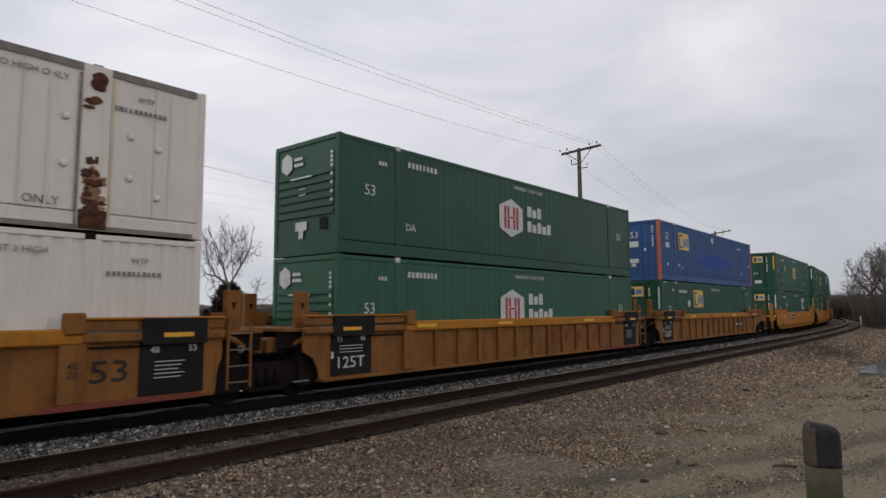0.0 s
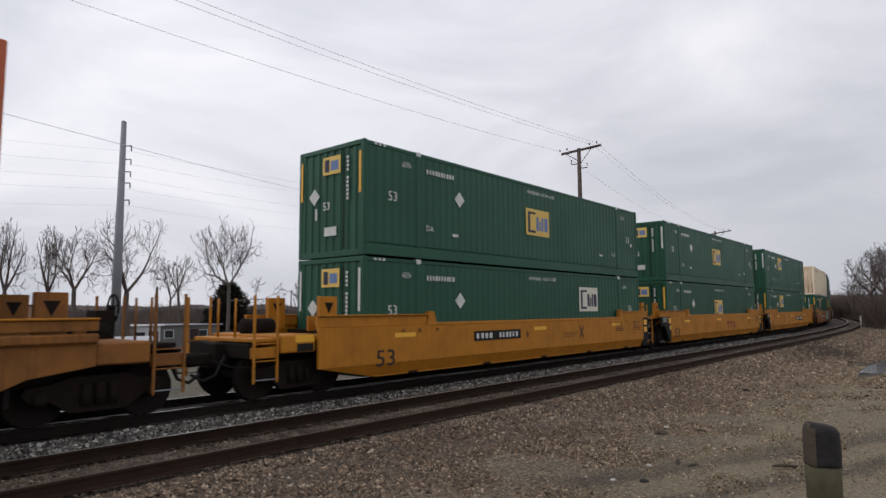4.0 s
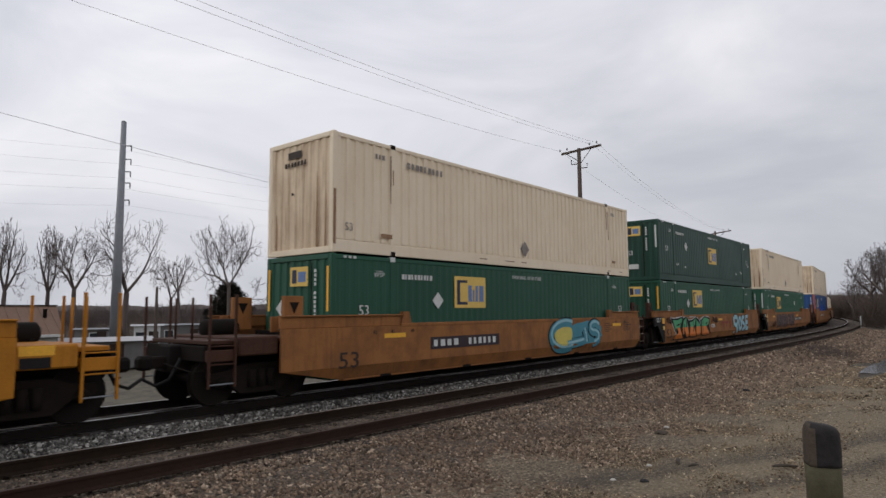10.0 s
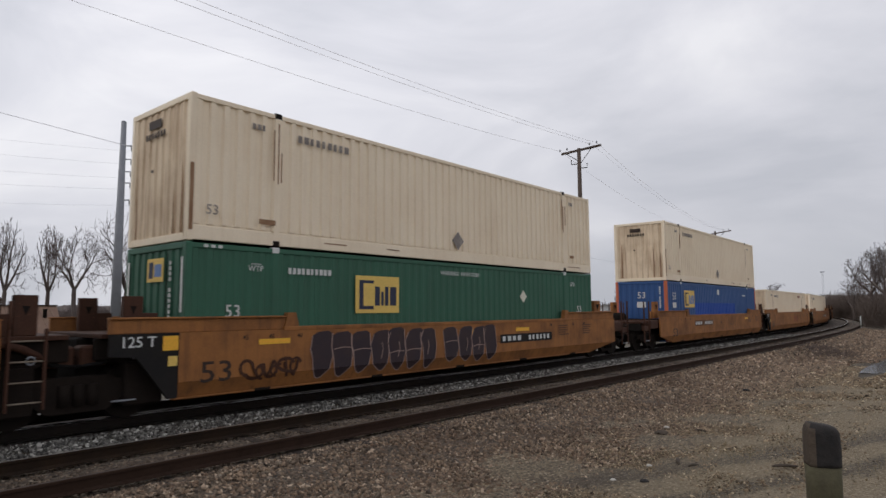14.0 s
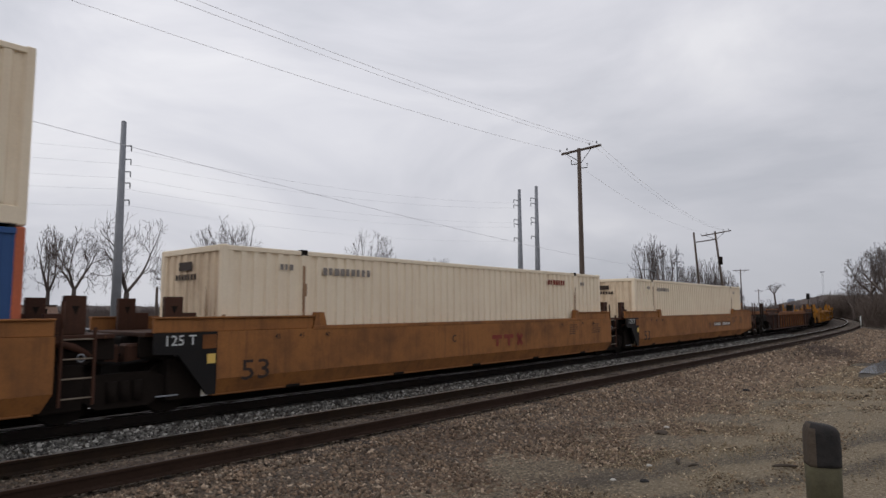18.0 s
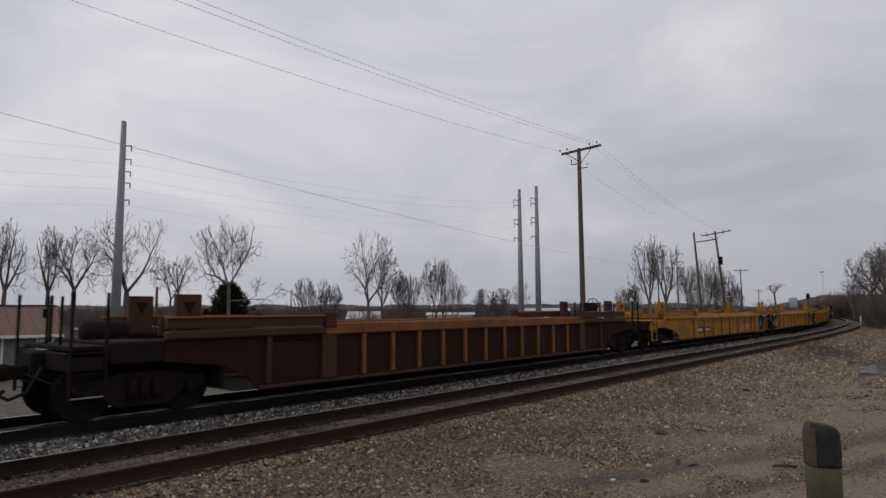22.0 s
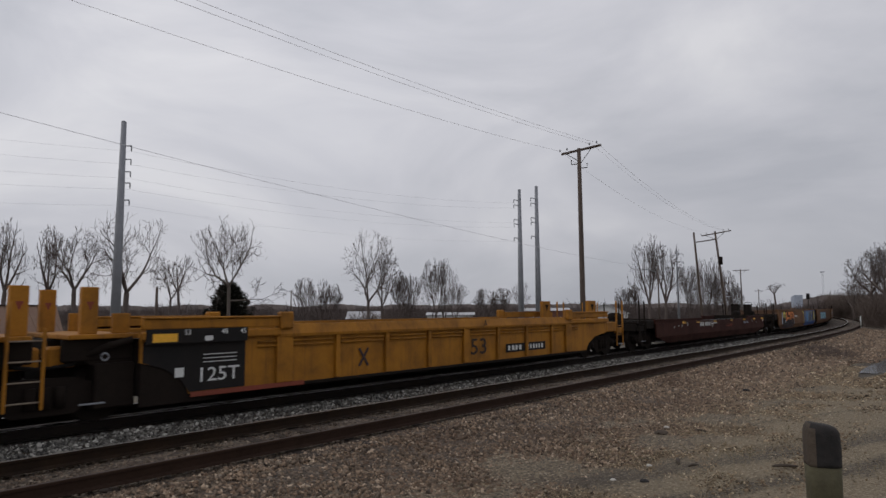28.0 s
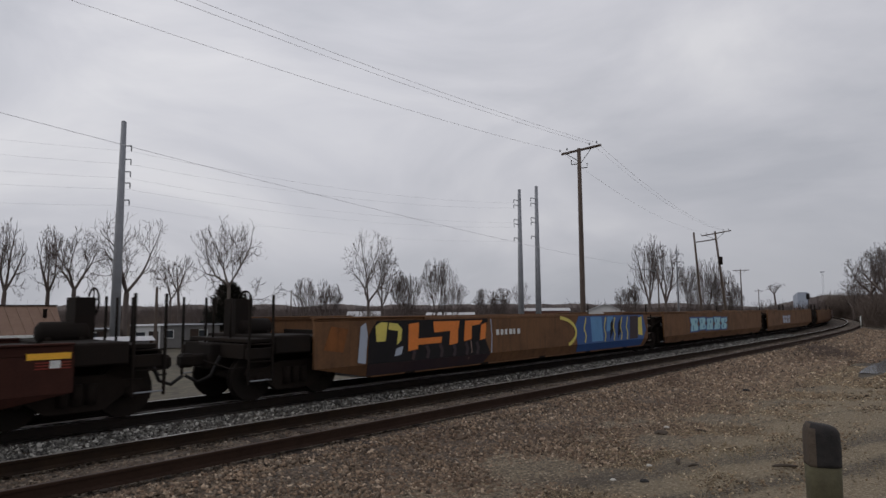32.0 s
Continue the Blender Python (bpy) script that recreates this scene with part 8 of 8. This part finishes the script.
def woods():
    bare_tree(18.8, 75.7, 11.1, 3.9, 1, 0.24, 0.45, 1, 7, 0.62)
    bare_tree(24.3, 80.4, 11.5, 4.3, 2, 0.25, 0.47, 1, 7, 0.5)
    bare_tree(25.6, 75.8, 10.7, 6.0, 3, 0.27, 0.46, 1, 7, 0.62)
    bare_tree(29.5, 72.2, 13.0, 9.9, 4, 0.34, 0.38, 1, 7, 0.75)
    bare_tree(38.8, 81.2, 8.5, 5.1, 5, 0.17, 0.52, 1, 6, 0.55)
    bare_tree(39.0, 78.9, 9.4, 4.0, 6, 0.2, 0.54, 1, 6, 0.5)
    bare_tree(35.1, 60.5, 12.0, 7.5, 7, 0.22, 0.41, 1, 7, 0.72, limb=(0.83, -0.55, 0.18, 0.36, 1.9), bark="galvbark")
    bare_tree(58.5, 78.6, 7.0, 4.1, 8, 0.22, 0.34, 3, 6, 0.45)
    bare_tree(60.4, 77.2, 6.7, 3.9, 9, 0.22, 0.35, 3, 6, 0.45)
    bare_tree(61.8, 76.1, 6.1, 3.1, 10, 0.22, 0.38, 3, 6, 0.45)
    bare_tree(65.9, 72.6, 14.0, 9.1, 11, 0.3, 0.33, 1, 7, 0.5)
    bare_tree(70.2, 74.0, 10.9, 5.6, 12, 0.24, 0.37, 1, 6, 0.48)
    bare_tree(70.9, 70.5, 8.2, 3.4, 13, 0.2, 0.22, 4, 6, 0.5)
    bare_tree(75.0, 72.0, 7.7, 4.4, 14, 0.2, 0.22, 4, 6, 0.5)
    bare_tree(82.1, 73.3, 11.0, 4.5, 15, 0.22, 0.25, 3, 6, 0.38)
    bare_tree(83.9, 72.6, 10.7, 5.4, 16, 0.22, 0.24, 3, 6, 0.42)
    bare_tree(83.0, 69.1, 6.5, 5.1, 17, 0.16, 0.33, 3, 6, 0.5)
    bare_tree(94.2, 71.0, 5.9, 4.7, 18, 0.16, 0.31, 4, 6, 0.5)
    bare_tree(97.6, 69.8, 6.1, 4.3, 19, 0.16, 0.29, 4, 6, 0.5)
    bare_tree(108.0, 72.4, 7.6, 4.6, 20, 0.16, 0.44, 1, 6, 0.6)
    bare_tree(96.9, 40.5, 13.6, 6.2, 21, 0.26, 0.29, 1, 7, 0.55)
    bare_tree(96.9, 37.8, 12.6, 5.3, 22, 0.28, 0.34, 1, 7, 0.55)
    bare_tree(101.6, 47.1, 5.9, 3.4, 23, 0.16, 0.35, 3, 6, 0.5)
    bare_tree(104.2, 46.2, 6.2, 2.8, 24, 0.16, 0.33, 3, 6, 0.5)
    bare_tree(118.9, 41.8, 9.9, 4.8, 25, 0.24, 0.17, 4, 6, 0.55)
    bare_tree(119.6, 39.7, 10.7, 4.8, 26, 0.24, 0.16, 4, 6, 0.55)
    bare_tree(120.2, 37.8, 10.8, 4.5, 27, 0.24, 0.16, 4, 6, 0.55)
    bare_tree(120.7, 36.1, 8.9, 4.5, 28, 0.24, 0.19, 4, 6, 0.55)
    bare_tree(121.1, 34.7, 6.5, 3.1, 29, 0.24, 0.24, 4, 6, 0.55)
    bare_tree(209.5, 48.1, 9.9, 5.5, 30, 0.3, 0.69, 1, 6, 0.6)
    bare_tree(91.4, 10.4, 8.7, 6.2, 31, 0.28, 0.39, 1, 7, 0.7, base=-0.3)
    bare_tree(83.6, 8.0, 9.0, 5.6, 32, 0.28, 0.33, 1, 7, 0.7, base=-0.3)
    bare_tree(116.9, 15.7, 6.7, 5.4, 33, 0.22, 0.30, 2, 6, 0.6, base=-0.3)
    bare_tree(99.5, 10.3, 6.6, 4.1, 34, 0.22, 0.31, 2, 6, 0.6, base=-0.3)
    conifer(39.8, 68.3, 5.1, -2.2)
    rng = random.Random(77)
    far = []
    for i in range(1500):
        a = radians(rng.uniform(9.5, 82))
        r = rng.uniform(135, 230)
        far.append((r * math.cos(a), r * math.sin(a), -2.4, rng.uniform(4.0, 7.6) * (1 + 0.45 * noise.noise(Vector((math.degrees(a) * 0.35, 3.0, 0))))))
    thicket("far_woods", far, "twig", "distant belt of bare grey-brown woods", "far woods", 5, 6, 0.7, 0.05)
    near = []
    for i in range(620):
        a = radians(rng.uniform(28, 80))
        r = rng.uniform(84, 125)
        lump = 0.5 + noise.noise(Vector((math.degrees(a) * 0.22, 9.0, 0.0)))
        near.append((r * math.cos(a), r * math.sin(a), -2.2, rng.uniform(1.6, 3.0) + 2.6 * max(lump, 0.0) * rng.random()))
    thicket("scrub", near, "ivy", "low bare scrub beyond the railway", "scrub", 6, 7, 0.7, 0.045)
    bank = []
    for i in range(800):
        s = rng.uniform(72, 190)
        o = rng.uniform(9.5, 34) if s > 85 else rng.uniform(12, 40)
        x, y, _ = on_line(s, o)
        if math.degrees(math.atan2(y, x)) > 6.9 and math.hypot(x, y) < 155:
            continue
        bank.append((x, y, float(lie(o)) - 0.05, min(rng.uniform(1.5, 4.2) + (o - 9) * 0.16, 7.5)))
    for i in range(420):
        a, r = radians(rng.uniform(6.9, 9.2)), rng.uniform(140, 185)
        bank.append((r * math.cos(a), r * math.sin(a), -0.2, rng.uniform(3.5, 6.5)))
    for i in range(620):
        a, r = radians(rng.uniform(1.0, 6.9)), rng.uniform(82, 135)
        bank.append((r * math.cos(a), r * math.sin(a), -0.2, rng.uniform(2.5, 4.0) + max(0.0, 7.0 - math.degrees(a)) * rng.uniform(0.5, 1.0)))
    thicket("bank_brush", bank, "ivy", "dense dark bare brush along the curve's bank", "brush", 7, 6, 0.6, 0.045)
    ridge("backdrop_woods", 10.0, 90.0, 260.0, 3.9, "farwood", "hazy line of distant woods", 2.0)
    ridge("backdrop_hill", -20.0, 14.0, 330.0, 7.6, "farwood", "hazy wooded rise beyond the curve", 5.0)
    heap = [(x, y, float(lie(off_line(x, y))[0]), rng.uniform(0.25, 0.6)) for x, y in ((lambda k: (33.2 + 6.4 * k + rng.uniform(-0.9, 0.9), 5.2 + 2.1 * k + rng.uniform(-0.5, 0.5)))(rng.random()) for _ in range(80))]
    thicket("dead_brush", heap, "ivy", "scattered heap of dead brush on the gravel", "dead brush", 12, 5, 1.6, 0.12)
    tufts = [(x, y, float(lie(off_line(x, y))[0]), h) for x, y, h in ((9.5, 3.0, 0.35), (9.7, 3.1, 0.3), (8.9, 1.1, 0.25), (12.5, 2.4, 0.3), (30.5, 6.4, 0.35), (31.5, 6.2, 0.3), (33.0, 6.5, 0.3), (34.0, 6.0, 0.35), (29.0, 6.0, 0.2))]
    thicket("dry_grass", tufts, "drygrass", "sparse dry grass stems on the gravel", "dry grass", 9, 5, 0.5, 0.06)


buildings()
woods()


# ---- the train runs along its track ----
def unit_pose(unit, t):
    s = START[unit] + C_LEN / 2 - SPEED * t - GAIN * t * t / 2
    half = C_LEN / 2 + 1.4
    ax, ay, _ = on_line(s - half)
    bx, by, _ = on_line(s + half)
    return pose((ax + bx) / 2, (ay + by) / 2, 0.0, 0, 0, math.degrees(math.atan2(by - ay, bx - ax))), s


def motions():
    times = [float(t) for t in range(33)]
    poses = {u: [unit_pose(u, t)[0] for t in times] for u in START}
    for unit, thing, lift in RIDERS:
        up = Matrix.Translation((0, 0, lift))
        walk(thing, [(t, m @ up) for t, m in zip(times, poses[unit])])
    # wheels roll while they pass near the road
    for w, unit, x, k in WHEELS:
        mid = START[unit] + C_LEN / 2 + x
        t0 = max(0.0, (mid - 45.0) / 10.65)
        t1 = min(32.0, (mid + 6.0) / 10.65)
        if t1 - t0 < 0.5:
            continue
        t0, t1 = round(t0 * 15) / 15, round(t1 * 15) / 15
        rows = [] if t0 == 0 else [(0.0, 0.0)]
        n = int(round((t1 - t0) * 15))
        rows += [(t0 + i / 15, -math.degrees(10.65 * i / 15 / 0.48)) for i in range(n + 1)]
        if rows[-1][0] < 32.0:
            rows.append((32.0, rows[-1][1]))
        walk(w, [(t, pose(k, 0, -0.07, 0, a, 0)) for t, a in rows])


motions()
